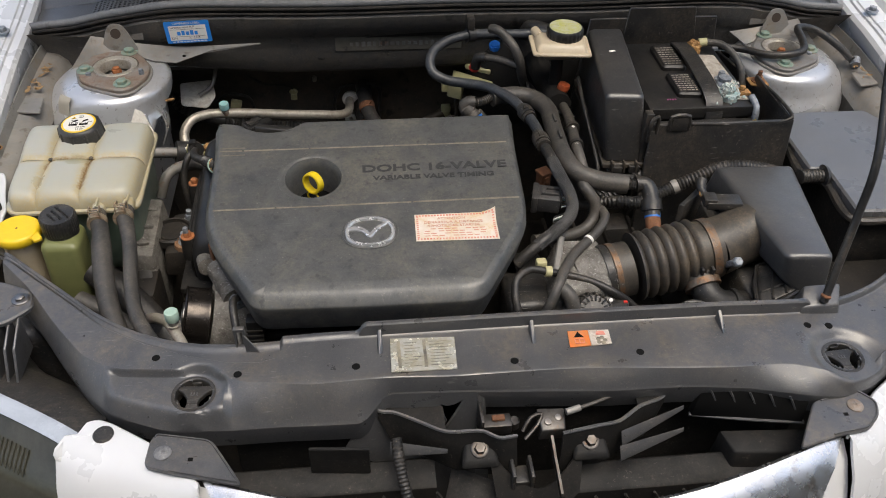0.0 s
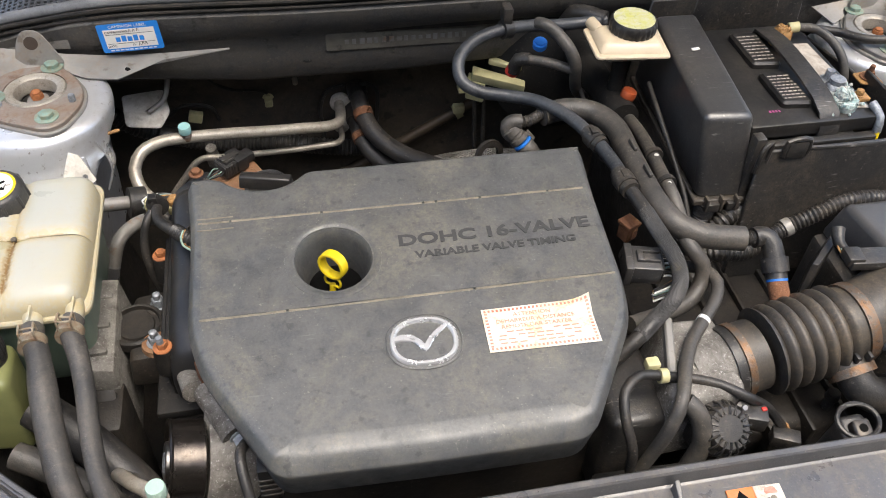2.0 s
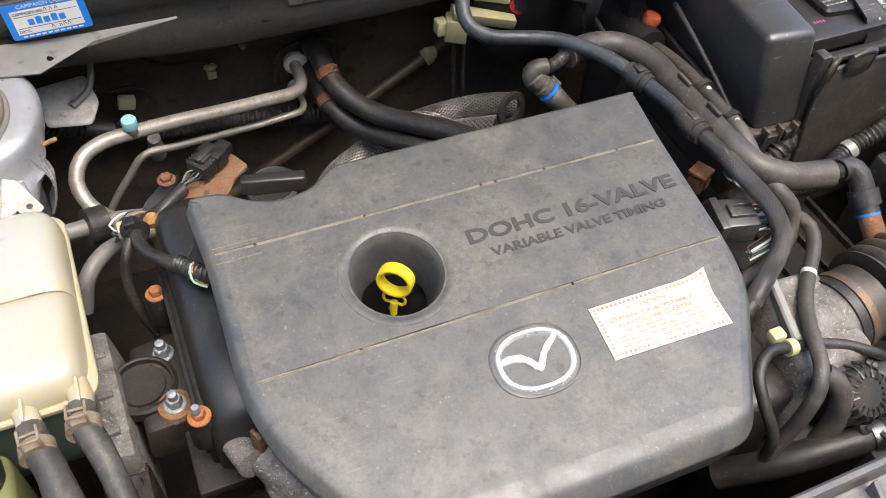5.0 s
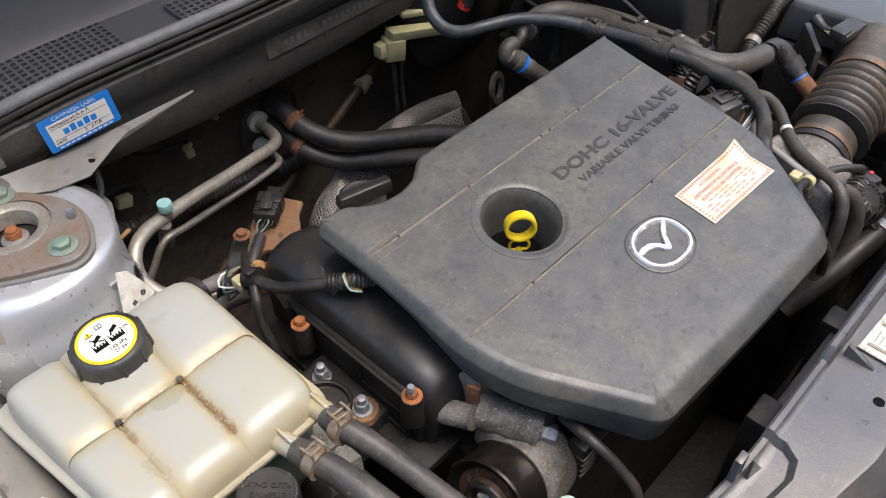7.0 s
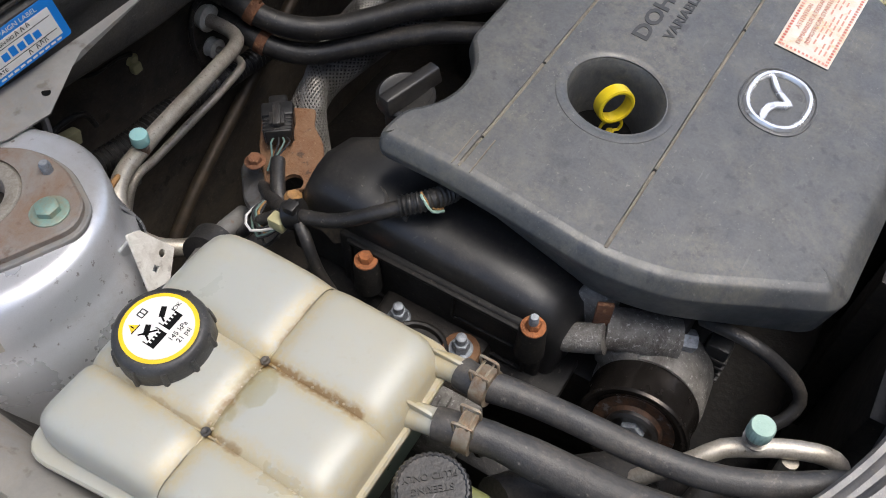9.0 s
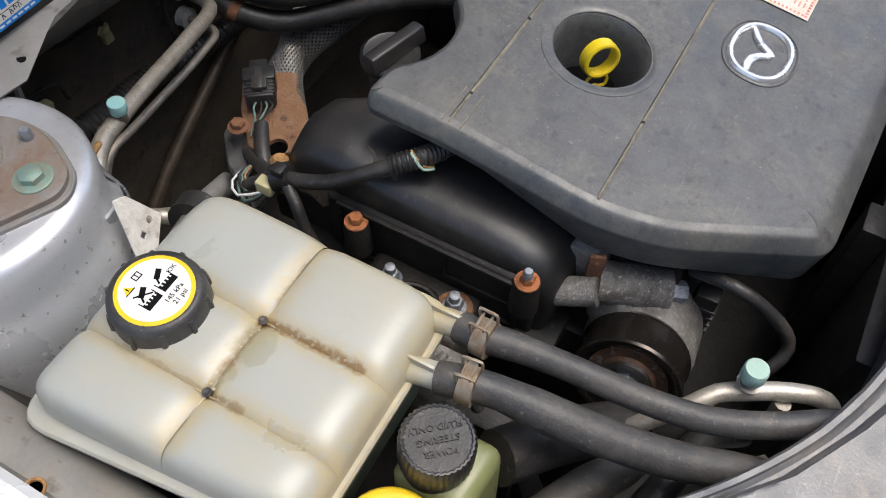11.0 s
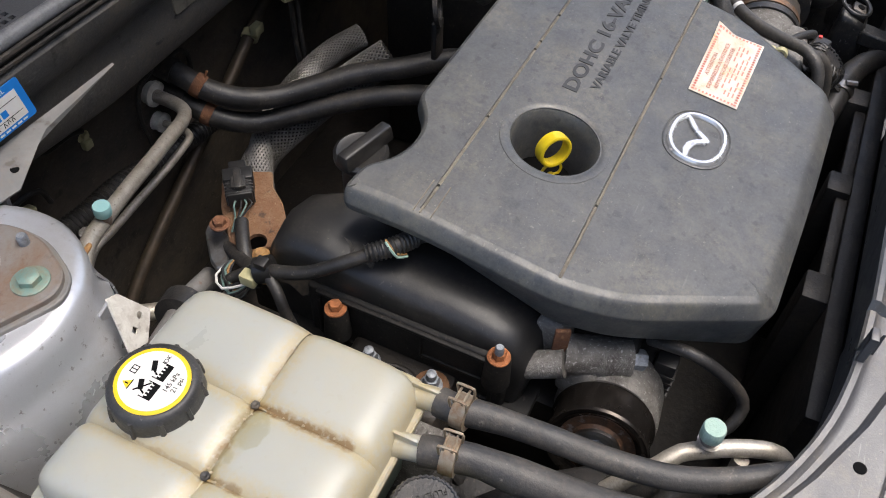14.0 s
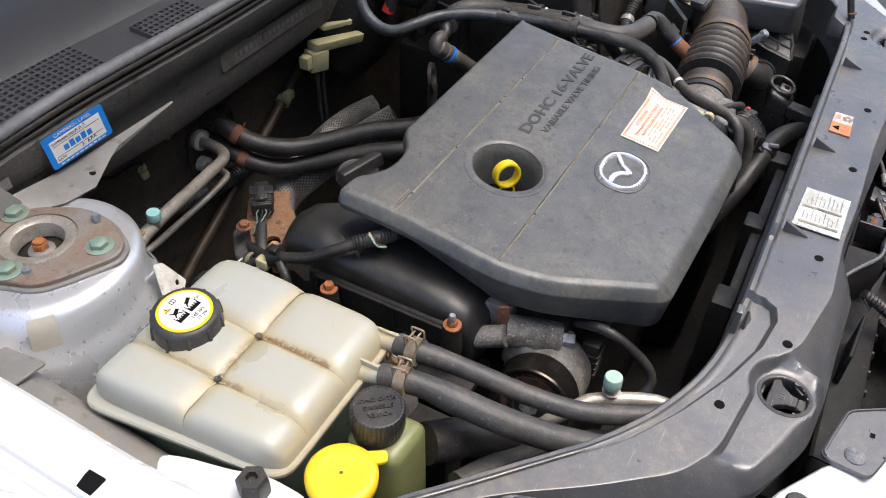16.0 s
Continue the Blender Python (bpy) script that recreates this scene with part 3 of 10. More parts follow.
def bolt(at, axis=(0, 0, 1), head=0.006, height=0.005, washer=0.009, stud=0.0, stud_r=0.003):
    """A hexagon head on a washer, with a stud on top where it has one."""
    bm = lathe([(washer, 0), (washer, 0.0012), (washer * 0.9, 0.0018), (head * 1.05, 0.0018)], at, axis, 20)
    a = Vector(axis).normalized()
    bm = join(bm, lathe([(head, 0), (head, height * 0.85), (head * 0.86, height)], Vector(at) + a * 0.0016, a, 6))
    if stud:
        bm = join(bm, lathe([(stud_r, 0), (stud_r, stud * 0.92), (stud_r * 0.75, stud)], Vector(at) + a * height, a, 12))
    return bm


def strip(cols):
    """A sheet from columns of places, all of one length."""
    bm = bmesh.new()
    vs = [[bm.verts.new(p) for p in c] for c in cols]
    for a, b in zip(vs, vs[1:]):
        for i in range(len(a) - 1):
            bm.faces.new((a[i], b[i], b[i + 1], a[i + 1]))
    return bm


def thicken(bm, d):
    bmesh.ops.recalc_face_normals(bm, faces=bm.faces)
    bmesh.ops.solidify(bm, geom=bm.faces[:], thickness=d)
    return bm


def roughen(bm, amount, cuts=1):
    """Uneven, crusty surface: cut the edges once and shake the places a little."""
    bmesh.ops.triangulate(bm, faces=bm.faces[:])
    bmesh.ops.subdivide_edges(bm, edges=bm.edges[:], cuts=cuts, use_grid_fill=True)
    for v in bm.verts:
        v.co += Vector((random.random() - 0.5, random.random() - 0.5, random.random() - 0.5)) * amount
    return bm


def interp(table, x):
    for (x0, y0), (x1, y1) in zip(table, table[1:]):
        if x <= x1:
            t = min(1, max(0, (x - x0) / (x1 - x0)))
            t = t * t * (3 - 2 * t)
            return y0 + (y1 - y0) * t
    return table[-1][1]


def lettering(name, text, size, m, material, parent, thick=0.0003, align="CENTER", stretch=1.0, bold=0.0):
    """Raised letters of the built-in font, laid on the plane of the pose m."""
    cu = bpy.data.curves.new("letters", "FONT")
    cu.body, cu.size, cu.extrude, cu.align_x, cu.align_y = text, size, thick, align, "CENTER"
    cu.resolution_u, cu.offset = 3, bold
    tmp = new("letters", cu)
    bpy.context.view_layer.update()
    me = bpy.data.meshes.new_from_object(tmp.evaluated_get(bpy.context.evaluated_depsgraph_get()))
    bpy.data.objects.remove(tmp)
    bpy.data.curves.remove(cu)
    bm = bmesh.new()
    bm.from_mesh(me)
    bpy.data.meshes.remove(me)
    moved(bm, m @ Matrix.Diagonal((stretch, 1, 1, 1)))
    return part(name, bm, material, parent, smooth=0)


def on_plane(origin, xdir, ydir):
    """The pose of a flat thing with its x along xdir and its y near ydir."""
    x = Vector(xdir).normalized()
    y = Vector(ydir)
    y = (y - x * y.dot(x)).normalized()
    z = x.cross(y)
    return Matrix.Translation(origin) @ Matrix((x, y, z)).transposed().to_4x4()


# ---------------------------------------------------------------- the setting
ground = tagged(part("ground", strip([[(x, y, 0) for y in (-60, -8, -2, 2, 8, 60)] for x in (-60, -8, -2, 2, 8, 60)]), ASPHALT), "grey asphalt ground under the car", "ground", kind="structure")

# out-of-view wall, added to block low sky from forward-facing parts
tagged(part("wall_south", box(-8, 8, -3.8, -3.5, 0, 4.7, 0.01), UNSEEN_WALL), "unseen plain wall added to darken the car's front faces", "wall", kind="structure")

CZ = lambda x, y: 0.785 + 0.015 * x + 0.125 * y      # the plane of the engine cover's top

car = thing("car_body", (0, 0.35, 0.0), "silver car front with its bonnet open, dusty and used", "car body")


def mirror(f):
    for s in (-1, 1):
        f(s)


def bay_shell():
    # floor pan, side aprons and firewall of the bay, dark with grime and painted-in shade
    part("undertray", box(-0.62, 0.62, -0.02, 0.86, 0.30, 0.32), GRIME_SHADE, car)
    cols = []
    for i in range(41):
        x = -0.70 + 1.40 * i / 40
        a = abs(x)
        top = 0.885 - 0.02 * (a / 0.7) ** 2
        cols.append([(x, 0.835, 0.32), (x, 0.84, 0.50), (x, 0.835, 0.66), (x, 0.826, 0.71), (x, 0.803, 0.744), (x, 0.774, 0.754)])
    part("firewall", thicken(strip(cols), 0.006), FIREWALL, car, "dark firewall sheet stained with oil and dirt")
    cols = []
    for i in range(57):
        x = -0.70 + 1.40 * i / 56
        yt, zt = seal_at(x)
        fold = 0.751 + 0.10 * max(0.0, -0.31 - x) ** 1.0 + 0.05 * max(0.0, x + 0.10)
        cols.append([(x, 0.782, fold + 0.001), (x, 0.760, fold - 0.001), (x, 0.752, fold + 0.001), (x, 0.7475, fold + 0.006), (x, 0.7435, 0.785), (x, 0.7425, 0.797), (x, 0.741, 0.820), (x, 0.737, 0.826), (x, yt - 0.004, zt - 0.040), (x, yt - 0.006, zt - 0.024), (x, yt - 0.001, zt - 0.018), (x, yt + 0.003, zt - 0.010)])
    part("cowl_front", thicken(strip(cols), 0.003), COWL_FRONT, car, "dark dusty cowl panel below the weatherstrip")

    def apron(s):
        cols = []
        for i in range(25):
            y = -0.0 + 0.86 * i / 24
            zt = interp([(0, 0.72), (0.3, 0.765), (0.7, 0.80)], y)
            cols.append([(s * 0.655, y, zt - 0.03), (s * 0.660, y, zt - 0.012), (s * 0.672, y, zt), (s * 0.69, y, zt + 0.004), (s * 0.695, y, zt + 0.02)])
        part("apron", thicken(strip(cols), 0.002), PRIMER, car, "dirty silver inner wing sheet")
        cols = [[(s * 0.54, y, 0.31), (s * 0.60, y, 0.55), (s * 0.657, y, interp([(0, 0.69), (0.3, 0.735), (0.7, 0.77)], y))] for y in [0.9 * i / 12 - 0.03 for i in range(13)]]
        part("wheel_arch", thicken(strip(cols), 0.002), GRIME_SHADE, car, "grimy dark wheel arch sheet")
    mirror(apron)


SEAL_YZ = [(0.0, (0.716, 0.893)), (0.2, (0.725, 0.887)), (0.45, (0.730, 0.889)), (0.50, (0.735, 0.884)), (0.56, (0.752, 0.868)), (0.64, (0.765, 0.846)), (0.76, (0.770, 0.832))]


def seal_at(x):
    a = abs(x)
    return interp([(k, v[0]) for k, v in SEAL_YZ], a), interp([(k, v[1]) for k, v in SEAL_YZ], a)


def cowl_top():
    seal = [(x, *seal_at(x)) for x in [-0.74 + 1.48 * i / 30 for i in range(31)]]
    ws = thing("weatherstrip", (0, 0.65, 0.9), "grey rubber weatherstrip along the cowl edge", "weatherstrip")
    part("bulb", tube(seal, 0.0068, 12, 0.02), SEAL, ws)
    part("sealing_lip", tube([(x, y - 0.007, z - 0.007) for x, y, z in seal], 0.0030, 8, 0.02), GRIME_SHADE, ws, "thin black sealing lip")
    part("sealing_lip", tube([(x, y - 0.008, z - 0.015) for x, y, z in seal], 0.0022, 8, 0.02), GRIME_SHADE, ws, "thin black sealing lip")
    part("carrier", tube([(x, y + 0.003, z - 0.015) for x, y, z in seal], 0.007, 8, 0.02), GRIME_SHADE, ws, "dark rubber carrier lip")
    cw = thing("windscreen_scuttle", (0, 0.8, 0.88), "dark grey plastic scuttle with square vent grilles under the windscreen", "scuttle")
    cols = []
    for i in range(49):
        x = -0.74 + 1.48 * i / 48
        y, z = seal_at(x)
        cols.append([(x, y + 0.012, z - 0.008), (x, y + 0.014, z - 0.070), (x, y + 0.085, z - 0.075), (x, y + 0.085, z - 0.020)])
    # vent floor in front, with a real lattice laid over a dark trough
    part("trough", thicken(strip(cols), 0.003), GRIME_SHADE, cw, "dark trough under the vent grille")
    cols = []
    for i in range(49):
        x = -0.74 + 1.48 * i / 48
        y, z = seal_at(x)
        cols.append([(x, y + 0.076, z - 0.0035), (x, y + 0.084, z + 0.001), (x, y + 0.150, z + 0.022), (x, y + 0.156, z + 0.020), (x, y + 0.30, z + 0.055)])
    part("cowl_sheet", thicken(strip(cols), 0.003), COWL, cw)

    def spot(x, o, dz):
        y, z = seal_at(x)
        return (x, y + o, z - 0.009 + dz + 0.07 * o)

    def lattice(x0, x1, o0, o1, dz=0.0, pitch=0.0080, bar=0.0031):
        """A sheet with real square openings; the walls of each opening reach down."""
        nx, ny = round((x1 - x0) / pitch), round((o1 - o0) / pitch)
        px, po = (x1 - x0) / nx, (o1 - o0) / ny
        bm = bmesh.new()
        for i in range(nx):
            for k in range(ny):
                a, b, c, d = x0 + px * i, x0 + px * (i + 1), o0 + po * k, o0 + po * (k + 1)
                h = bar / 2
                out = [bm.verts.new(spot(*p, dz)) for p in ((a, c), (b, c), (b, d), (a, d))]
                inn = [bm.verts.new(spot(*p, dz)) for p in ((a + h, c + h), (b - h, c + h), (b - h, d - h), (a + h, d - h))]
                low = [bm.verts.new(spot(*p, dz - 0.003)) for p in ((a + h, c + h), (b - h, c + h), (b - h, d - h), (a + h, d - h))]
                for q in range(4):
                    r = (q + 1) % 4
                    bm.faces.new((out[q], out[r], inn[r], inn[q]))
                    bm.faces.new((inn[q], inn[r], low[r], low[q]))
        bmesh.ops.remove_doubles(bm, verts=bm.verts, dist=1e-6)
        part("vent_grille", bm, COWL, cw, "lattice of square vent openings", smooth=0)

    def flat(x0, x1, o0, o1, name="cowl_strip"):
        n = max(1, int((x1 - x0) / 0.02))
        part(name, thicken(strip([[spot(x0 + (x1 - x0) * i / n, o, 0) for o in (o0, o1)] for i in range(n + 1)]), 0.002), COWL, cw)

    def raised(x0, x1):
        lattice(x0, x1, 0.012, 0.052, 0.006)
        rim = [spot(x0, 0.012, 0.006), spot(x1, 0.012, 0.006), spot(x1, 0.052, 0.006), spot(x0, 0.052, 0.006)]
        part("vent_skirt", thicken(strip([[p, (p[0] * 1.0, p[1], p[2] - 0.007)] for p in rim + rim[:1]]), 0.0015), COWL, cw)
        flat(x0, x1, 0.052, 0.078)
    for x0, x1 in ((-0.62, -0.365), (0.30, 0.62)):
        lattice(x0, x1, 0.008, 0.078)
    for x0, x1 in ((-0.340, -0.302), (-0.218, -0.152), (-0.048, 0.020), (0.122, 0.180)):
        lattice(x0, x1, 0.008, 0.024)
        flat(x0, x1, 0.024, 0.078)
    for x0, x1 in ((-0.302, -0.218), (-0.152, -0.048), (0.020, 0.122)):
        raised(x0, x1)
    for x0, x1 in ((-0.74, -0.62), (-0.365, -0.340), (0.180, 0.30), (0.62, 0.74)):
        flat(x0, x1, 0.006, 0.078)
    glass = []
    for i in range(33):
        x = -0.78 + 1.56 * i / 32
        y, z = seal_at(x)
        glass.append([(x, y + 0.24, z + 0.050), (x, y + 0.90, z + 0.55)])
    part("windscreen", thicken(strip(glass), 0.005), GLASS, car, "dark glass windscreen")


def fenders():
    def one(s):
        cols = []
        for i in range(33):
            y = -0.02 + 1.0 * i / 32
            z = interp([(-0.02, 0.745), (0.3, 0.803), (0.7, 0.842), (1.0, 0.86)], y)
            xo = interp([(-0.02, -0.05), (0.25, -0.012), (0.45, 0.0), (1.0, 0.03)], y)
            prof = [(0.694, -0.05), (0.692, -0.004), (0.697, 0.002), (0.708, 0.003), (0.7095, 0.0065), (0.716, 0.007), (0.7175, 0.0095), (0.738, 0.010), (0.7395, 0.005), (0.748, 0.0045), (0.7495, 0.001), (0.758, 0.001), (0.764, 0.012), (0.79, 0.016), (0.83, 0.008), (0.87, -0.03), (0.89, -0.12), (0.885, -0.35)]
            cols.append([(s * (px + xo), y, z + pz) for px, pz in prof])
        f = part("fender", thicken(strip(cols), 0.002), WHITE, car, "silver painted wing edge")
        return f
    mirror(one)
    # a black box on the flange paints the darkness of its hole
    part("flange_hole", box(-0.7345, -0.7195, 0.416, 0.432, 0.812, 0.8226, 0.0006), INK_AND_SHADE, car, "square hole in the wing flange")


def bonnet():
    b = thing("bonnet", (0, 0.97, 0.97), "silver bonnet propped open above the engine bay", "bonnet")
    cols = []
    for i in range(25):
        x = -0.72 + 1.44 * i / 24
        cols.append([(x, 0.98 - 0.46 * t - 0.04 * math.sin(math.pi * t), 0.98 + 1.03 * t - 0.05 * (x / 0.72) ** 2) for t in [k / 10 for k in range(11)]])
    part("skin", thicken(strip(cols), 0.02), HOODPAINT, b)


bay_shell()
cowl_top()
fenders()
bonnet()

# ---------------------------------------------------------------- radiator support panel
def ccw(pts):
    a = sum(p[0] * q[1] - q[0] * p[1] for p, q in zip(pts, pts[1:] + pts[:1]))
    return pts if a > 0 else pts[::-1]


REAR = [(0.0, 0.062), (0.18, 0.062), (0.30, 0.062), (0.36, 0.068), (0.40, 0.079), (0.43, 0.094), (0.475, 0.119), (0.507, 0.147), (0.54, 0.177), (0.576, 0.210), (0.607, 0.236), (0.64, 0.262)]
# the crease where the flat deck turns down, and the lower front edge with its height
CREASE = [(-0.64, 0.250), (-0.571, 0.172), (-0.532, 0.116), (-0.487, 0.060), (-0.450, 0.040), (-0.387, 0.032), (-0.340, 0.024), (-0.316, 0.004), (-0.27, -0.004), (-0.24, -0.010), (-0.18, -0.008), (-0.15, -0.008), (-0.09, -0.012),
          (0.03, -0.0120), (0.08, -0.0144), (0.152, -0.0200), (0.213, -0.024), (0.28, -0.022), (0.33, -0.036), (0.376, -0.022), (0.44, 0.020), (0.49, 0.064), (0.54, 0.115), (0.64, 0.230)]
FRONT = [(-0.64, 0.233), (-0.571, 0.154), (-0.532, 0.096), (-0.487, 0.035), (-0.456, 0.004), (-0.424, -0.012), (-0.39, -0.026), (-0.33, -0.031), (-0.27, -0.031), (-0.213, -0.033), (-0.182, -0.033), (-0.166, -0.012), (-0.09, -0.0150), (-0.03, -0.0190),
         (0.03, -0.0233), (0.08, -0.0274), (0.14, -0.028), (0.173, -0.029), (0.234, -0.0366), (0.292, -0.051), (0.335, -0.052), (0.376, -0.038), (0.44, 0.005), (0.49, 0.050), (0.54, 0.100), (0.64, 0.215)]
FRONTZ = [(-0.64, 0.757), (-0.487, 0.757), (-0.40, 0.762), (-0.30, 0.7625), (-0.182, 0.762), (-0.166, 0.781), (0.29, 0.781), (0.36, 0.772), (0.45, 0.766), (0.64, 0.766)]
GUTTER = [(-0.64, 0.252), (-0.54, 0.163), (-0.475, 0.104), (-0.4265, 0.0746), (-0.3746, 0.0495), (-0.331, 0.0337), (-0.2947, 0.0283), (-0.277, 0.0333), (-0.2717, 0.0518), (-0.262, 0.062), (0.64, 0.30)]
TOPZ = [(0.0, 0.802), (0.25, 0.800), (0.42, 0.788), (0.55, 0.787), (0.64, 0.789)]
LOCATORS = ((-0.3637, 0.003), (0.353, -0.006))


def lin(table, x):
    for (x0, y0), (x1, y1) in zip(table, table[1:]):
        if x <= x1:
            return y0 + (y1 - y0) * min(1, max(0, (x - x0) / (x1 - x0)))
    return table[-1][1]


def soft(table, x, w=0.018):
    return sum(lin(table, abs(x + w * k)) for k in (-2, -1, 0, 1, 2)) / 5


def step(a, b, v):
    t = min(1, max(0, (v - a) / (b - a)))
    return t * t * (3 - 2 * t)


def pan_dip(x, y):
    """Depth of the shallow pans round the two locators."""
    left = 0.0085 * step(-0.464, -0.446, x) * step(-0.3225, -0.3345, x) * step(soft_at(CREASE, x) + 0.001, soft_at(CREASE, x) - 0.005, y)
    d = math.hypot((x - 0.355) / 1.15, y + 0.010)
    return left + 0.0085 * step(0.043, 0.0275, d)


def deck_z(x, y):
    """Height of the panel's upper side, with a flat round seat under each locator."""
    z = open_deck_z(x, y)
    for cx, cy in LOCATORS:
        d = math.hypot(x - cx, y - cy)
        if d < 0.034:
            k = step(0.0245, 0.034, d)
            z = open_deck_z(cx - 0.026, cy - 0.004) * (1 - k) + z * k if cx < 0 else open_deck_z(cx, cy) * (1 - k) + z * k
    return z


def open_deck_z(x, y):
    yc, yf, z, zf = soft_at(CREASE, x), soft_at(FRONT, x), soft(TOPZ, x), soft_at(FRONTZ, x)
    z -= 0.0075 * step(lin(GUTTER, x) - 0.001, lin(GUTTER, x) + 0.004, y)
    dip_ = pan_dip(x, y)
    if y < yc:
        u = (yc - y) / max(1e-4, yc - yf)
        fall = (z - zf) * (0.75 * u + 0.25 * u ** 3)
        if dip_ > 0.0005:       # in a pan the floor stays flat and rolls over at the front
            flat = dip_ + (z - zf - dip_) * max(0.0, (u - 0.72) / 0.28) ** 2
            fall = fall + (flat - fall) * min(1, dip_ / 0.0085)
        return z - fall
    return z - dip_


def soft_at(table, x, w=0.005):
    return sum(lin(table, x + w * k) for k in (-2, -1, 0, 1, 2)) / 5


def radiator_panel():
    rp = thing("radiator_support_panel", (0, 0.0, 0.72), "dusty black plastic radiator support panel with moulded ribs", "radiator panel")
    cols = []
    n = 310
    for i in range(n + 1):
        x = -0.618 + 1.236 * i / n
        yr, yf, zf = soft(REAR, x), soft_at(FRONT, x), soft_at(FRONTZ, x)
        z = deck_z(x, yr - 0.012)
        lip = 0.013 * interp([(-0.190, 0), (-0.180, 1), (0.33, 1), (0.345, 0.35), (0.64, 0.3)], x) + 0.003
        col = [(x, yr - 0.004, z - 0.060), (x, yr, z - 0.012), (x, yr, z + lip - 0.002), (x, yr - 0.002, z + lip), (x, yr - 0.006, z + lip), (x, yr - 0.0075, z + lip - 0.0015), (x, yr - 0.009, z + 0.001)]
        yc = soft_at(CREASE, x)
        g = max(min(lin(GUTTER, x), yr - 0.017), yc + 0.004)
        knots = [(yr - 0.011, 0), (g + 0.004, 3), (g - 0.001, 4), (yc + 0.001, 22), (yc - 0.005, 5), (yf, 18)]
        col.append((x, knots[0][0], deck_z(x, knots[0][0])))
        for (ya, _), (yb, k) in zip(knots, knots[1:]):
            for q in range(1, k + 1):
                y = ya + (yb - ya) * q / k
                col.append((x, y, deck_z(x, y)))
        col += [(x, yf - 0.0012, zf - 0.002), (x, yf - 0.0012, zf - 0.005), (x, yf + 0.001, zf - 0.018), (x, yf + 0.004, zf - 0.034), (x, yf + 0.03, zf - 0.036)]
        cols.append(col)
    bm = strip(cols)
    gone = [f for f in bm.faces for c in [f.calc_center_median()] if c.z > 0.765 and min(math.hypot(c.x - a, c.y - b) for a, b in LOCATORS) < 0.0200]
    bmesh.ops.delete(bm, geom=gone, context="FACES")
    part("panel_shell", thicken(bm, 0.0025), PANEL, rp, smooth=28)
    part("clip_post", join(box(-0.3235, -0.3208, 0.058, 0.064, 0.784, 0.816, 0.0008), box(-0.3142, -0.3115, 0.058, 0.064, 0.784, 0.816, 0.0008), box(-0.3235, -0.3115, 0.058, 0.064, 0.8125, 0.817, 0.001)), PANEL, rp)
    part("post_web", hexa([(-0.312, 0.052, 0.785), (-0.294, 0.048, 0.785), (-0.294, 0.051, 0.785), (-0.312, 0.056, 0.785)], [(-0.312, 0.053, 0.812), (-0.311, 0.053, 0.812), (-0.311, 0.055, 0.812), (-0.312, 0.055, 0.812)], 0.0005, 1), PANEL, rp)
    # ribs that stiffen the lip
    for x in (-0.165, 0.004, 0.222):
        y, z = soft(REAR, x), soft(TOPZ, x)
        part("rib", hexa([(x - 0.003, y - 0.012, z - 0.001), (x + 0.003, y - 0.012, z - 0.001), (x + 0.003, y - 0.037, z - 0.001), (x - 0.003, y - 0.037, z - 0.001)],
                         [(x - 0.002, y - 0.012, z + 0.013), (x + 0.002, y - 0.012, z + 0.013), (x + 0.002, y - 0.018, z + 0.010), (x - 0.002, y - 0.036, z + 0.001)], 0.0006, 1), PANEL, rp)
    # clip holes: flat black discs, with the shade of each hole as their colour
    for x, y in ((-0.408, 0.050), (-0.317, 0.014), (-0.192, 0.010), (-0.022, 0.003), (0.118, 0.005), (0.326, 0.035), (0.352, 0.034)):
        part("clip_hole", lathe([(0.0044, 0), (0.0044, 0.0010), (0.0040, 0.0014), (0.0, 0.0012)], (x, y, deck_z(x, y) - 0.0006), (0, 0, 1), 16), INK_AND_SHADE, rp, "dark clip hole")
    # three-armed locators set in round openings of the pans
    for s, (cx, cy) in zip((-1, 1), LOCATORS):
        z = deck_z(cx - 0.026, cy - 0.004) if s < 0 else deck_z(cx, cy)
        part("locator_collar", lathe([(0.0190, -0.020), (0.0190, -0.0010), (0.0196, 0.0001), (0.0206, 0.0005), (0.0230, 0.0005), (0.0246, -0.002)], (cx, cy, z), (0, 0, 1), 48, ends=False), BLACK, rp, "round edge of the opening")
        # black disc closes the opening and paints the shade below it
        part("locator_well", lathe([(0.0192, 0), (0.0, 0.0)], (cx, cy, z - 0.018), (0, 0, 1), 30), INK_AND_SHADE, rp, "dark round opening")
        half = [(0.0, 0.0125), (0.0165, 0.0125), (0.0185, 0.0070), (0.0125, 0.0040), (0.0065, -0.0045), (0.0052, -0.0120), (0.0, -0.0120)]
        yoke = half + [(-x, y) for x, y in half[-2:0:-1]]
        hub = plate(ccw(round_poly(yoke, 0.0012, 2)), -0.0022, 0.006, 0.0008)
        hub = join(hub, hexa([(-0.0075, -0.0190, -0.013), (0.0075, -0.0190, -0.013), (0.0060, -0.0115, -0.009), (-0.0060, -0.0115, -0.009)], [(-0.0075, -0.0190, -0.0035), (0.0075, -0.0190, -0.0035), (0.0058, -0.0115, -0.0024), (-0.0058, -0.0115, -0.0024)], 0.0008, 1))
        turn = Matrix.Translation((cx, cy, z)) @ Matrix.Rotation(radians(-4 if s < 0 else 4), 4, "Z")
        part("locator_hub", moved(hub, turn), BLACK, rp, "three-armed black plastic hub")
        for a in (-32, 90, 212):
            part("locator_tab", moved(moved(box(0.0165, 0.0192, -0.0050, 0.0050, -0.014, -0.0030, 0.001), Matrix.Rotation(radians(a), 4, "Z")), turn), BLACK, rp)
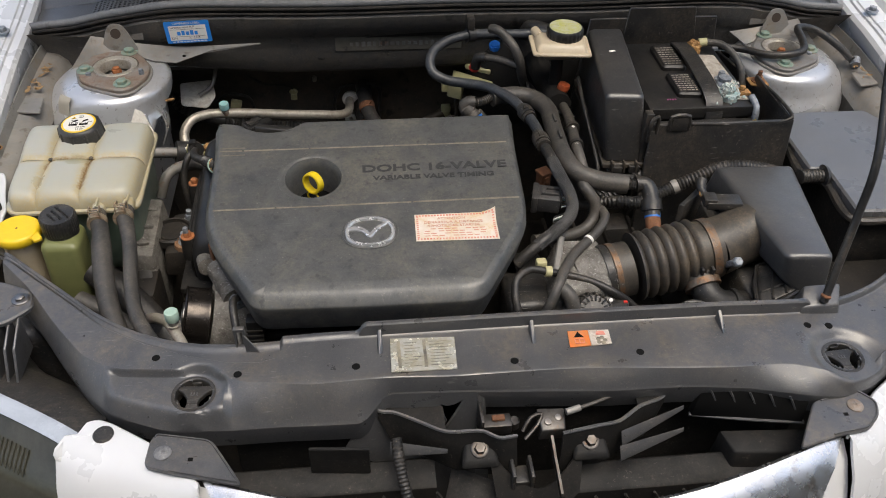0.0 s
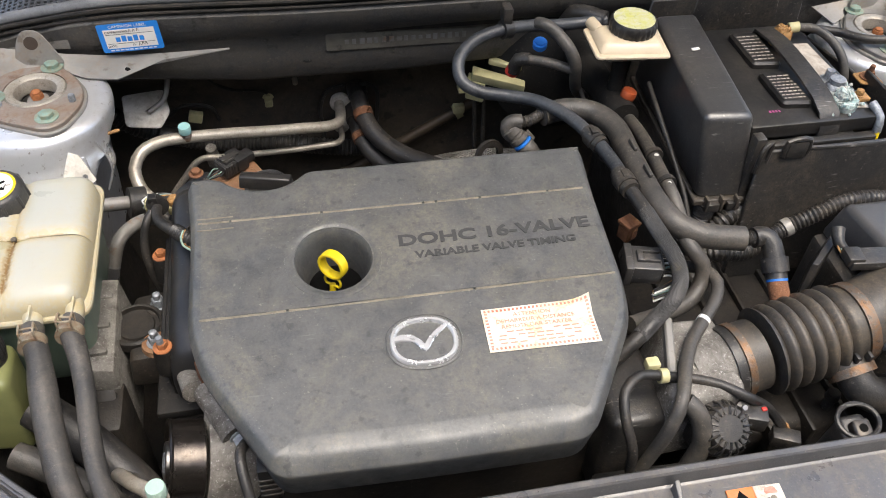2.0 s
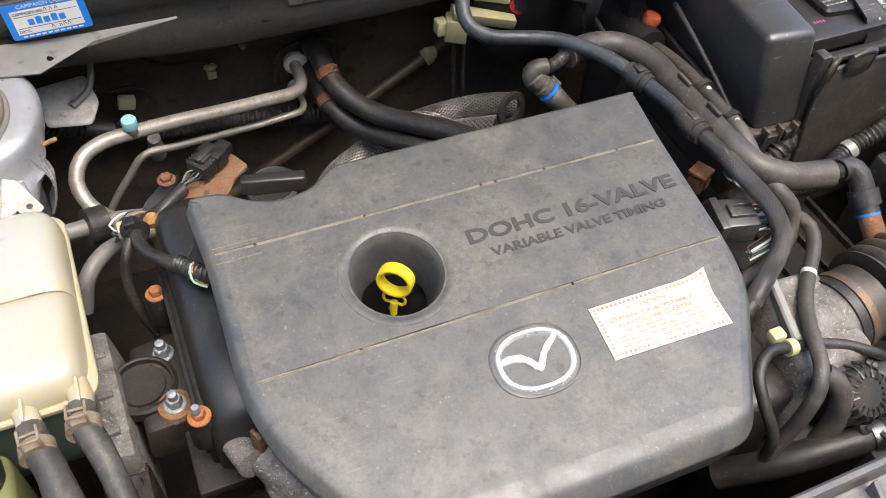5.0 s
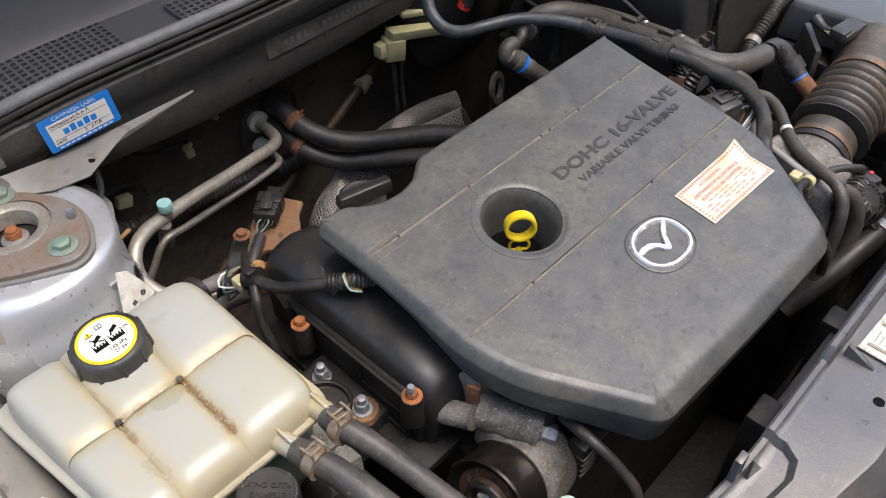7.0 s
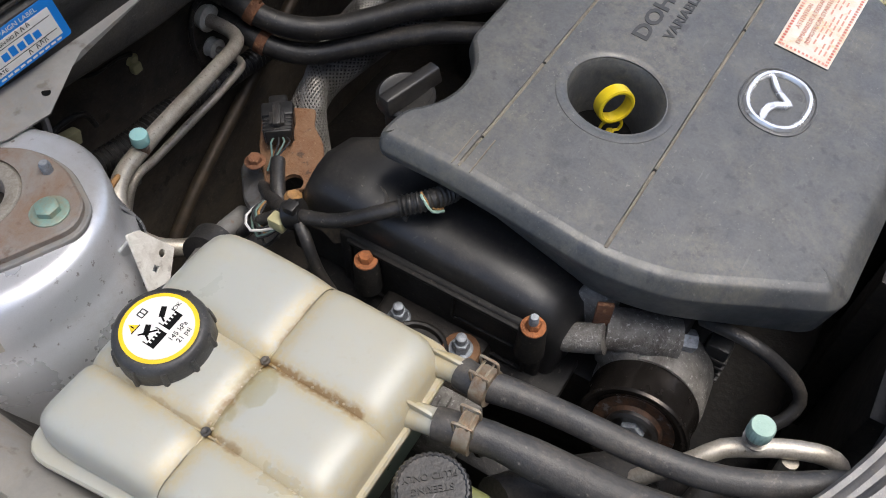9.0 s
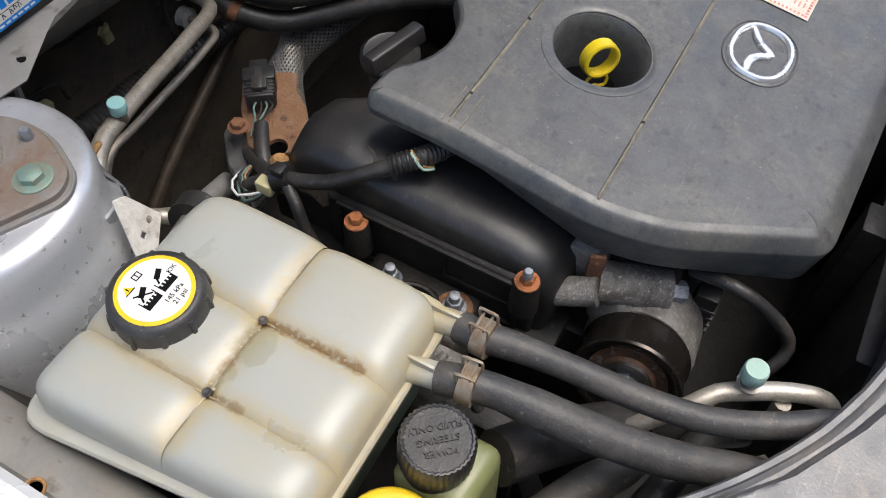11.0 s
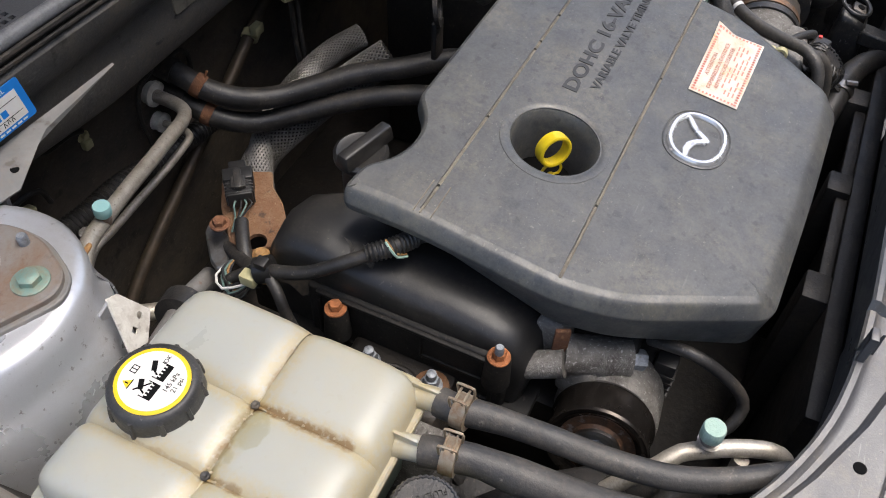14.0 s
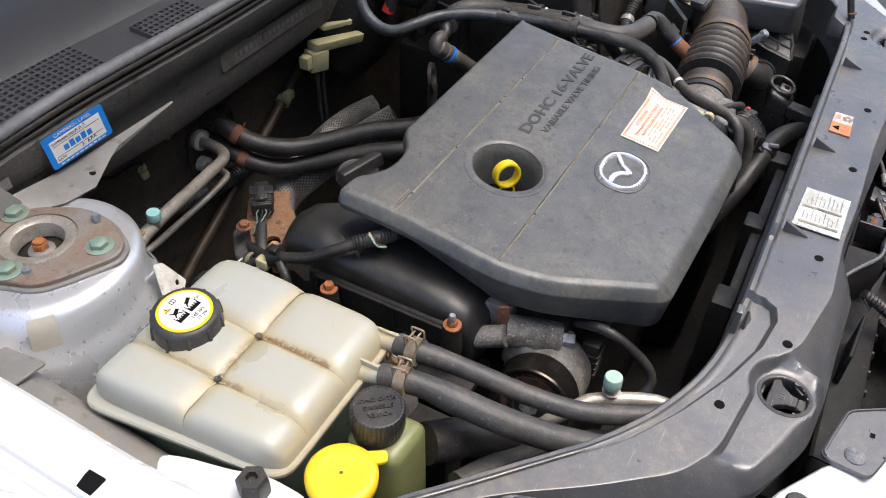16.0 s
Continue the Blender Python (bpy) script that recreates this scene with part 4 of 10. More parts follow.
        mark = box(-0.0040, 0.0040, -0.0010, 0.0, -0.0024, -0.0017, 0)
        for bx in (-0.0036, -0.0006, 0.0024):
            mark = join(mark, box(bx, bx + 0.0010, -0.0008, 0.0034, -0.0024, -0.0017, 0))
        part("moulded_mark", moved(mark, turn), PANEL, rp)
    return rp


radiator_panel()

# ---------------------------------------------------------------- engine cover
OUT = [(-0.380, 0.452), (-0.345, 0.449), (-0.327, 0.433), (-0.302, 0.4265), (-0.278, 0.430), (-0.256, 0.447), (0.046, 0.442), (0.041, 0.378), (0.038, 0.265),
       (0.031, 0.222), (-0.038, 0.114), (-0.170, 0.116), (-0.309, 0.122), (-0.368, 0.222), (-0.380, 0.270), (-0.376, 0.390)]
RAD = [0.012, 0.012, 0.012, 0.012, 0.012, 0.008, 0.010, 0.02, 0.02, 0.022, 0.020, 0.04, 0.015, 0.02, 0.02, 0.02]
OUT, RAD = OUT[::-1], RAD[::-1]
DIPX, DIPY, DIPR = -0.240, 0.327, 0.0375


def clip_y(pts, lo, hi):
    """The part of an outline between two lines that run along x; each line is (y at x=-0.38, y at x=0.045)."""
    def side(p, ln):
        t = (p[0] + 0.38) / 0.425
        return p[1] - (ln[0] + (ln[1] - ln[0]) * t)
    for ln, sgn in ((lo, 1), (hi, -1)):
        if ln is None:
            continue
        res = []
        for a, b in zip(pts, pts[1:] + pts[:1]):
            da, db = side(a, ln) * sgn, side(b, ln) * sgn
            if da >= 0:
                res.append(a)
            if da * db < 0:
                t = da / (da - db)
                res.append(Vector(a).lerp(Vector(b), t))
        pts = res
    return pts


def engine_cover():
    ec = thing("engine_cover", (-0.17, 0.28, 0.75), "faded black plastic engine cover with moulded lettering and grooves", "engine cover")
    base = ccw(round_poly(OUT, RAD, 5))

    def at(pts, d):
        return [(p.x, p.y, CZ(p.x, p.y) + d) for p in pts]

    def edge_in(d):
        # the rear edge has no chamfer, so it moves in less; the front edge rolls over wider
        full = inset(base, d)
        res = []
        for p, q in zip(base, full):
            nrm = (p - q).normalized()
            k = 1.0 if d <= 0 else interp([(-0.95, 2.1), (-0.6, 1.0), (0.45, 1.0), (0.85, 0.45)], nrm.y)
            res.append(p.lerp(q, k))
        return res
    hole = ring_pts(DIPX, DIPY, DIPR, 36)
    skirt = lambda p: interp([(0.10, 0.054), (0.15, 0.054), (0.22, 0.046), (0.27, 0.046), (0.34, 0.026), (0.45, 0.025)], p.y) if p.x < -0.2 else interp([(0.10, 0.054), (0.15, 0.054), (0.22, 0.046), (0.4, 0.046), (0.45, 0.03)], p.y)
    low = [(p.x, p.y, CZ(p.x, p.y) - skirt(p)) for p in inset(base, 0.0075)]
    lip = [(p.x, p.y, CZ(p.x, p.y) - skirt(p) + 0.0035) for p in inset(base, 0.0058)]
    shell = stack([low, lip, at(inset(base, 0.0010), -0.0190), at(inset(base, 0.0001), -0.0135), at(edge_in(0.0002), -0.0125), at(edge_in(0.0008), -0.0112), at(edge_in(0.0028), -0.0068), at(edge_in(0.0050), -0.0034), at(edge_in(0.0062), -0.0019), at(edge_in(0.0080), -0.0008), at(edge_in(0.0130), 0.0), at(edge_in(0.0138), -0.0026)],
                  True, False, [[(p[0], p[1], CZ(*p) - 0.0026) for p in hole]])
    part("shell", shell, COVER, ec)
    top = edge_in(0.0129)
    g1, g2 = (0.3890, 0.3795), (0.2755, 0.2695)
    w = 0.0014
    pieces = [("rear_panel", (g1[0] + w, g1[1] + w), None), ("middle_panel", (g2[0] + w, g2[1] + w), (g1[0] - w, g1[1] - w)), ("front_panel", None, (g2[0] - w, g2[1] - w))]
    for name, lo, hi in pieces:
        pts = [Vector(p) for p in clip_y(top, lo, hi)]
        hs = [ring_pts(DIPX, DIPY, DIPR + 0.0005, 36)] if name == "middle_panel" else []
        part(name, plate(pts, lambda x, y: CZ(x, y), 0.0024, 0.0002, hs), COVER, ec)
    for g in (g1, g2):
        # broken lines of dust, thicker in places
        t0 = 0.030
        while t0 < 0.955:
            t1 = min(0.96, t0 + random.uniform(0.02, 0.08))
            a, b = [(-0.38 + 0.425 * t, g[0] + (g[1] - g[0]) * t + random.uniform(-0.0003, 0.0003)) for t in (t0, t1)]
            part("groove_dust", tube([(a[0], a[1], CZ(*a) - 0.0009), (b[0], b[1], CZ(*b) - 0.0009)], random.uniform(0.0011, 0.0016), 6, 0.5), GROOVE, ec, "tan dust settled in the groove")
            t0 = t1 + random.choice((-0.002, -0.002, -0.002, 0.006))
    # two worn mould lines where the rear groove meets the edge
    for y in (0.3938, 0.3795):
        part("mould_line", tube([(-0.368, y, CZ(-0.368, y)), (-0.333, y - 0.0006, CZ(-0.333, y))], 0.0006, 5, 0.5), GROOVE, ec, "pale worn mould line")
    # raised rim and tapered well round the dipstick
    tilt = Vector((-0.015, -0.125, 1)).normalized()
    c = (DIPX, DIPY, CZ(DIPX, DIPY))
    part("well_rim", lathe([(0.0472, -0.0012), (0.0468, 0.0005), (0.0450, 0.0006), (0.0395, 0.0002), (0.0370, -0.002), (0.0340, -0.014), (0.0290, -0.034), (0.0275, -0.050)], c, tilt, 40, ends=False), COVER, ec, "round tapered dipstick well")
    # black disc as floor: the shade down the well is its colour
    part("well_floor", lathe([(0.0274, 0), (0.0, 0.0)], Vector(c) - tilt * 0.049, tilt, 30), INK_AND_SHADE, ec, "dark opening at the bottom of the well")
    # the ledge at the rear left corner
    pln = on_plane((-0.0775, 0.336, CZ(-0.0775, 0.336) + 0.0003), (1, -0.018, 0.015), (0, 1, 0.125))
    lettering("lettering", "DOHC 16-VALVE", 0.0185, pln, LETTER, ec, 0.0004, stretch=1.42, bold=0.0006)
    pln = on_plane((-0.0795, 0.3175, CZ(-0.0795, 0.3175) + 0.0003), (1, -0.018, 0.015), (0, 1, 0.125))
    lettering("lettering", "VARIABLE VALVE TIMING", 0.0112, pln, LETTER, ec, 0.0004, stretch=1.30, bold=0.00038)
    # chrome badge: an oval ring with a winged V, as plain shapes
    m = on_plane((-0.169, 0.2225, CZ(-0.169, 0.2225)), (1, -0.03, 0.015), (0, 1, 0.125))
    oval = lambda rx, ry, n=40: [Vector((rx * math.copysign(abs(math.cos(a)) ** 0.85, math.cos(a)), ry * math.copysign(abs(math.sin(a)) ** 0.85, math.sin(a)))) for a in [2 * math.pi * i / n for i in range(n)]]
    lay = lambda rx, ry, z: [(p.x, p.y, z) for p in oval(rx, ry)]
    ringm = stack([lay(0.0315, 0.0255, 0), lay(0.0312, 0.0252, 0.0018), lay(0.0300, 0.0240, 0.0030), lay(0.0278, 0.0216, 0.0030), lay(0.0265, 0.0203, 0.0018), lay(0.0262, 0.0200, 0)], False)
    part("badge_border", moved(tube([(p.x, p.y, 0.0002) for p in oval(0.0345, 0.0283)] + [(0.0345, 0.0, 0.0002)], 0.0011, 6, 0.02), m), COVER, ec, "moulded oval border of the badge")
    part("badge_ring", moved(ringm, m), BADGE, ec, "chrome oval ring")
    wing = [(-0.029, 0.006), (-0.020, 0.0085), (-0.010, 0.007), (-0.003, 0.001), (0.0, -0.004), (0.003, 0.001), (0.010, 0.009), (0.020, 0.0155), (0.024, 0.0145), (0.0215, 0.011),
            (0.010, 0.002), (0.004, -0.008), (0.0, -0.0115), (-0.004, -0.008), (-0.009, -0.001), (-0.018, 0.002), (-0.027, 0.0015)]
    wing = [(x, y) for x, y in wing]
    part("badge_wing", moved(plate(ccw(round_poly(wing, 0.0015, 2)), 0.0028, 0.0028, 0.0007), m), BADGE, ec, "chrome winged shape")
    return ec


engine_cover()

dip = thing("dipstick", (-0.242, 0.327, 0.775), "yellow plastic dipstick loop in its well", "dipstick")
DM = on_plane((-0.241, 0.327, 0.8135), (0.765, -0.645, 0.0), (0.06, 0.08, 0.995))
part("grip_ring", moved(lathe([(0.0118, -0.0050), (0.0134, -0.0055), (0.0149, -0.0048), (0.0152, 0.0), (0.0149, 0.0048), (0.0134, 0.0055), (0.0118, 0.0050), (0.0115, 0.0), (0.0118, -0.0050)], (0, 0, 0), (0, 0, 1), 40, ends=False), DM), DIP, dip)
for sx in (-1, 1):
    part("stem_loop", moved(tube([(sx * 0.004, -0.011, 0), (sx * 0.0035, -0.015, 0), (sx * 0.0075, -0.0175, 0), (sx * 0.0095, -0.022, 0), (sx * 0.007, -0.027, 0), (sx * 0.002, -0.0265, 0), (0.0, -0.031, 0)], 0.0013, 6, 0.003), DM), DIP, dip)
part("stem", moved(tube([(0, -0.026, 0), (0, -0.040, 0)], 0.0032, 8), DM), DIP, dip)
part("rod", tube([(-0.243, 0.329, 0.775), (-0.243, 0.329, 0.70)], 0.003, 8), STEEL, dip, "thin steel rod")

# ---------------------------------------------------------------- engine under the cover
eng = thing("engine_block", (-0.17, 0.30, 0.32), "grimy engine under the plastic cover", "engine")
part("block", box(-0.38, 0.04, 0.18, 0.46, 0.32, 0.66, 0.01), GRIME_SHADE, eng)
part("head", box(-0.35, 0.03, 0.205, 0.44, 0.60, 0.735, 0.008), GRIME_SHADE, eng)


# ---------------------------------------------------------------- coolant tank
def coolant_tank():
    ct = thing("coolant_tank", (-0.566, 0.42, 0.66), "yellowed translucent plastic coolant tank with six rounded lobes", "coolant tank")
    fl = round_poly([(-0.667, 0.514), (-0.645, 0.322), (-0.472, 0.322), (-0.476, 0.518)], 0.022, 5)
    part("flange", plate(ccw(fl), 0.787, 0.005, 0.0015), TANK, ct)
    low = ccw(round_poly([(-0.657, 0.506), (-0.637, 0.332), (-0.482, 0.332), (-0.486, 0.508)], 0.02, 5))
    part("lower_body", stack([[(p.x, p.y, 0.66) for p in inset(low, 0.02)], [(p.x, p.y, 0.70) for p in inset(low, 0.004)], [(p.x, p.y, 0.783) for p in low]], False, True), TANK_LOW, ct, "lower half greenish with coolant")
    xs = [-0.660, -0.604, -0.549, -0.477]
    ys = [0.326, 0.416, 0.514]
    for i in range(3):
        for j in range(2):
            x0, x1, y0, y1 = xs[i], xs[i + 1], ys[j], ys[j + 1]
            cols = []
            N = 16
            top_z = 0.8125 if j else 0.8115
            # deep outside edges, shallow grooves between the lobes
            dl, dr = (0.026 if i == 0 else 0.0048), (0.026 if i == 2 else 0.0048)
            df, db = (0.0052 if j else 0.024), (0.026 if j else 0.0052)
            for a in range(N + 1):
                col = []
                for b in range(N + 1):
                    u, v = -1 + 2 * a / N, -1 + 2 * b / N
                    su, sv = math.sin(u * math.pi / 2), math.sin(v * math.pi / 2)
                    hu, hv = max(0.0, 1 - abs(su) ** 5) ** 0.5, max(0.0, 1 - abs(sv) ** 5) ** 0.5
                    iu, iv = 1 - abs(su) ** 6, 1 - abs(sv) ** 6       # inner seams are soft valleys
                    du, dv = (dl if su < 0 else dr), (df if sv < 0 else db)
                    zz = top_z - du * (1 - (iu if du < 0.01 else hu)) - dv * (1 - (iv if dv < 0.01 else hv))
                    zz += 0.0012 * (1 - su * su) * (1 - sv * sv)
                    outer = ((i == 0 and su < 0) or (i == 2 and su > 0)) and ((j == 0) == (sv < 0))
                    k = 1 - (0.22 if outer else 0.0) * (abs(su * sv) ** 3)
                    yy = (y0 + y1) / 2 + (y1 - y0) / 2 * sv * k
                    xl = x0 + (0.003 + 0.015 * (0.514 - yy) / 0.188 if i == 0 else 0.0)      # the outer side runs askew
                    col.append(((xl + x1) / 2 + (x1 - xl) / 2 * su * k, yy, max(0.7865, zz)))
                cols.append(col)
            part("lobe", strip(cols), TANK, ct, smooth=80)
    # seams dark with old coolant
    part("seam_web", join(box(-0.620, -0.510, 0.4152, 0.4168, 0.787, 0.8066, 0.0006), box(-0.5498, -0.5482, 0.365, 0.480, 0.787, 0.8066, 0.0006), box(-0.6048, -0.6032, 0.365, 0.480, 0.787, 0.8066, 0.0006)), TANK, ct)
    # crumbs of dried coolant in the inner seams
    for a, b, n in (((-0.600, 0.416), (-0.549, 0.416), 8), ((-0.549, 0.352), (-0.549, 0.416), 10), ((-0.603, 0.395), (-0.603, 0.416), 6)):
        for k in range(n):
            p = Vector(a).lerp(Vector(b), random.random())
            r = random.uniform(0.0005, 0.0013)
            part("dirt_crumb", lathe([(r, 0), (r * 0.8, r * 0.5), (0, r * 0.7)], (p.x + random.uniform(-0.002, 0.002), p.y + random.uniform(-0.002, 0.002), 0.8071 + random.uniform(0, 0.0006)), (0.1, 0.1, 1), 6), SEAM, ct, "brown crumb of dried coolant")
    for x in (-0.549, -0.603):
        part("seam_plug", lathe([(0.0030, 0), (0.0030, 0.0026), (0.0022, 0.0032), (0.0012, 0.0026), (0.0, 0.0018)], (x, 0.416, 0.8055), (0, 0, 1), 10), DUSTY, ct, "dirty plug in the seam")
    # two spouts to the hoses
    for pts in (((-0.490, 0.345, 0.788), (-0.4855, 0.322, 0.790), (-0.4865, 0.300, 0.793)), ((-0.530, 0.345, 0.786), (-0.5235, 0.322, 0.788), (-0.520, 0.296, 0.791))):
        part("spout", tube(pts, 0.0088, 14), TANK, ct)
        part("spout_web", box(pts[1][0] - 0.0012, pts[1][0] + 0.0012, 0.312, 0.335, 0.784, 0.802, 0.0005), TANK, ct)
    return ct


def coolant_cap(ct):
    ax = (-0.03, -0.05, 1)
    cc = part("cap", lathe([(0.026, 0.0), (0.0298, 0.0005), (0.0304, 0.003), (0.0296, 0.0185), (0.0284, 0.0220), (0.0260, 0.0240), (0.0240, 0.0245), (0.0232, 0.0242)], (-0.5715, 0.4735, 0.8055), ax, 64), CAPBLACK, ct, "black lobed cap with a white and yellow label")
    a = Vector(ax).normalized()
    c = Vector((-0.5715, 0.4735, 0.8055)) + a * 0.0240
    u = Vector((1, 0, 0.03)).normalized()
    w = a.cross(u)
    for k in range(10):
        d = u * math.cos(radians(36 * k + 8)) + w * math.sin(radians(36 * k + 8))
        base = Vector((-0.5715, 0.4735, 0.8055))
        part("grip_rib", tube([base + d * 0.0302 + a * 0.002, base + d * 0.0296 + a * 0.012, base + d * 0.0284 + a * 0.0205], 0.0021, 6, 0.01), CAPBLACK, cc)
    part("yellow_rim", lathe([(0.0236, 0), (0.0236, 0.0005), (0.0210, 0.0007), (0.0, 0.0006)], c, a, 40), YELLOW, cc, "yellow rim of the label")
    part("label_disc", lathe([(0.0210, 0), (0.0210, 0.0003), (0.0, 0.0003)], c + a * 0.0007, a, 40), PAPER, cc, "white label with pictograms")
    m = on_plane(c + a * 0.0012, (1, 0, 0.03), (0, 1, 0.05))
    flat_box = lambda x0, x1, y0, y1: box(x0, x1, y0, y1, -0.0001, 0.0001, 0)
    part("warning_mark", moved(plate(ccw([(-0.0118, 0.0105), (-0.0052, 0.0105), (-0.0085, 0.0162)]), 0, 0.0002, 0.00005), m), YELLOW, cc, "yellow warning triangle")
    part("warning_frame", moved(join(flat_box(-0.0122, -0.0048, 0.0101, 0.0107), flat_box(-0.0089, -0.0081, 0.0116, 0.0142)), m), INK_AND_SHADE, cc, "black edge of the warning triangle")
    part("book_mark", moved(join(flat_box(-0.0012, 0.0044, 0.0122, 0.0128), flat_box(-0.0012, 0.0044, 0.0162, 0.0168), flat_box(-0.0012, -0.0006, 0.0122, 0.0168), flat_box(0.0038, 0.0044, 0.0122, 0.0168), flat_box(0.0013, 0.0019, 0.0122, 0.0168)), m), INK_AND_SHADE, cc, "open book pictogram")
    for x0, y0 in ((-0.0125, -0.0070), (0.0018, -0.0065)):       # two filler vessels with a wavy level and a pouring can
        vessel = [flat_box(x0, x0 + 0.0118, y0, y0 + 0.0036), flat_box(x0, x0 + 0.0006, y0, y0 + 0.0085), flat_box(x0 + 0.0112, x0 + 0.0118, y0, y0 + 0.0085)]
        vessel += [flat_box(x0 + 0.0004 + 0.0025 * k, x0 + 0.0018 + 0.0025 * k, y0 + 0.0034, y0 + 0.0054) for k in range(5)]
        part("vessel_mark", moved(join(*vessel), m), INK_AND_SHADE, cc, "filler vessel pictogram")
        can = [moved(flat_box(-0.0042, 0.0030, -0.0017, 0.0017), Matrix.Translation((x0 + 0.0078, y0 + 0.0118, 0)) @ Matrix.Rotation(radians(28), 4, "Z")), moved(flat_box(-0.0030, 0.0030, -0.0006, 0.0006), Matrix.Translation((x0 + 0.0040, y0 + 0.0090, 0)) @ Matrix.Rotation(radians(62), 4, "Z"))]
        if x0 < 0:
            can.append(moved(flat_box(-0.0058, 0.0058, -0.0005, 0.0005), Matrix.Translation((x0 + 0.0062, y0 + 0.0100, 0)) @ Matrix.Rotation(radians(-40), 4, "Z")))
        part("pouring_mark", moved(join(*can), m), INK_AND_SHADE, cc, "pouring can pictogram")
    lettering("lettering", "145 kPa", 0.0046, m @ Matrix.Translation((0.0040, -0.0112, 0)), INK_AND_SHADE, cc, 0.0001)
    lettering("lettering", "21 psi", 0.0046, m @ Matrix.Translation((0.0040, -0.0158, 0)), INK_AND_SHADE, cc, 0.0001)
    lettering("lettering", "OK", 0.0040, m @ Matrix.Translation((0.0165, 0.0005, 0)), INK_AND_SHADE, cc, 0.0001)


coolant_cap(coolant_tank())


# ---------------------------------------------------------------- strut towers
def strut_tower(s):
    cx, cy, zt = s * 0.561, 0.657, 0.812
    tw = thing("strut_tower", (cx, cy, 0.55), "silver painted strut tower with a rusty mounting plate" if s < 0 else "silver painted strut tower beside the battery tray", "strut tower", "strut towers")
    prof = [(0.125, 0.52), (0.118, 0.60), (0.1125, 0.68), (0.109, 0.730), (0.105, 0.750), (0.100, 0.761), (0.0955, 0.767), (0.0925, 0.775), (0.0895, 0.790), (0.0865, 0.798), (0.082, 0.803), (0.074, 0.8065), (0.044, 0.807)]
    bm = lathe([(r, z - 0.52) for r, z in prof], (cx, cy, 0.52), (0, 0, 1), 64, ends=False)
    for v in bm.verts:      # leaner towards the bay, fuller towards the wing
        dx = (v.co.x - cx) * s
        lim = interp([(0.52, 0.530), (0.70, 0.516), (0.74, 0.506), (0.764, 0.487), (0.776, 0.470)], v.co.z)
        v.co.x += s * (0.22 * max(0, dx) + 0.12 * min(0, dx) * -1) * step(0.8068, 0.772, v.co.z)
        if v.co.z < 0.775:
            v.co.x = s * max(v.co.x * s, lim)
    part("dome", bm, SILVER, tw)
    pts = ccw(round_poly([(s * x, y) for x, y in ((0.622, 0.665), (0.606, 0.618), (0.584, 0.604), (0.540, 0.583), (0.522, 0.592), (0.505, 0.628), (0.505, 0.662), (0.530, 0.706), (0.566, 0.718), (0.600, 0.708))], 0.014, 4))
    ry = 0.664
    part("gasket_plate", plate(inset(pts, -0.0035), 0.8105, 0.004, 0.001, [ring_pts(cx, ry, 0.0385, 36)]), PRIMER, tw)
    part("mounting_plate", plate(pts, 0.8165, 0.006, 0.0015, [ring_pts(cx, ry, 0.0365, 36)]), RUST_PLATE if s < 0 else GREY_PLATE, tw, "grey plate with brown rust" if s < 0 else "dull grey plate")
    part("bearing_ring", lathe([(0.0365, 0.004), (0.0360, 0.011), (0.034, 0.0132), (0.0285, 0.0135), (0.0245, 0.011), (0.0225, 0.004), (0.022, -0.004)], (cx, ry, 0.804), (0, 0, 1), 40, ends=False), ALU_PIPE, tw, "dull pale metal bearing ring")
    part("bearing_cup", lathe([(0.0222, 0), (0.015, 0.001), (0.011, 0.004), (0.0, 0.004)], (cx, ry, 0.798), (0, 0, 1), 30), GRIME_SHADE, tw)
    part("cup_washer", lathe([(0.0125, 0), (0.0125, 0.003), (0.009, 0.005)], (cx, ry, 0.800), (0, 0, 1), 20), PRIMER, tw)
    cy = ry
    part("strut_nut", bolt((cx, cy, 0.801), (0, 0, 1), 0.0078, 0.009, 0.012, 0.004, 0.0055), RUST_BOLT, tw, "rusty strut nut")
    for dx, dy in ((-s * 0.021, -0.058), (s * 0.044, -0.012), (-s * 0.014, 0.046)):
        part("bolt", bolt((cx + dx, cy + dy, 0.8165), (0, 0, 1), 0.0085, 0.0055, 0.0135), GREEN_BOLT, tw, "greenish zinc bolt")
    if s < 0:
        rows = [(r, z) for r, z in prof if 0.768 < z < 0.8045]
        cols = []
        for k in range(7):
            a = radians(222 + 14 * k / 6)
            cols.append([(cx + (r + 0.0008) * math.cos(a) * 1.18, 0.657 + (r + 0.0008) * math.sin(a), z + 0.0010) for r, z in rows])
        part("tape_patch", thicken(strip(cols), 0.0004), mat("yellowed_tape", (0.40, 0.365, 0.30), 0.35, alt=(0.48, 0.45, 0.38), amount=0.7, scale=60), tw, "yellowed square of tape")
    part("stud", lathe([(0.004, 0), (0.004, 0.007), (0.003, 0.009), (0, 0.009)], (cx - s * 0.046, cy - 0.029, 0.8165), (0, 0, 1), 12), ZINC, tw)
    part("slot_stud", lathe([(0.0045, 0), (0.004, 0.005), (0, 0.005)], (cx + s * 0.036, cy - 0.027, 0.815), (0, 0, 1), 12), ZINC, tw)
    return tw


mirror(strut_tower)

# ---------------------------------------------------------------- battery corner, rough
def battery():
    bt = thing("battery", (0.345, 0.545, 0.70), "black car battery with two vent caps and a worn label", "battery")
    part("case", box(0.262, 0.420, 0.455, 0.660, 0.70, 0.818, 0.004), BLACK_CLEAN, bt)
    part("lid", box(0.258, 0.424, 0.451, 0.664, 0.812, 0.832, 0.004), BLACK_CLEAN, bt)
    return bt


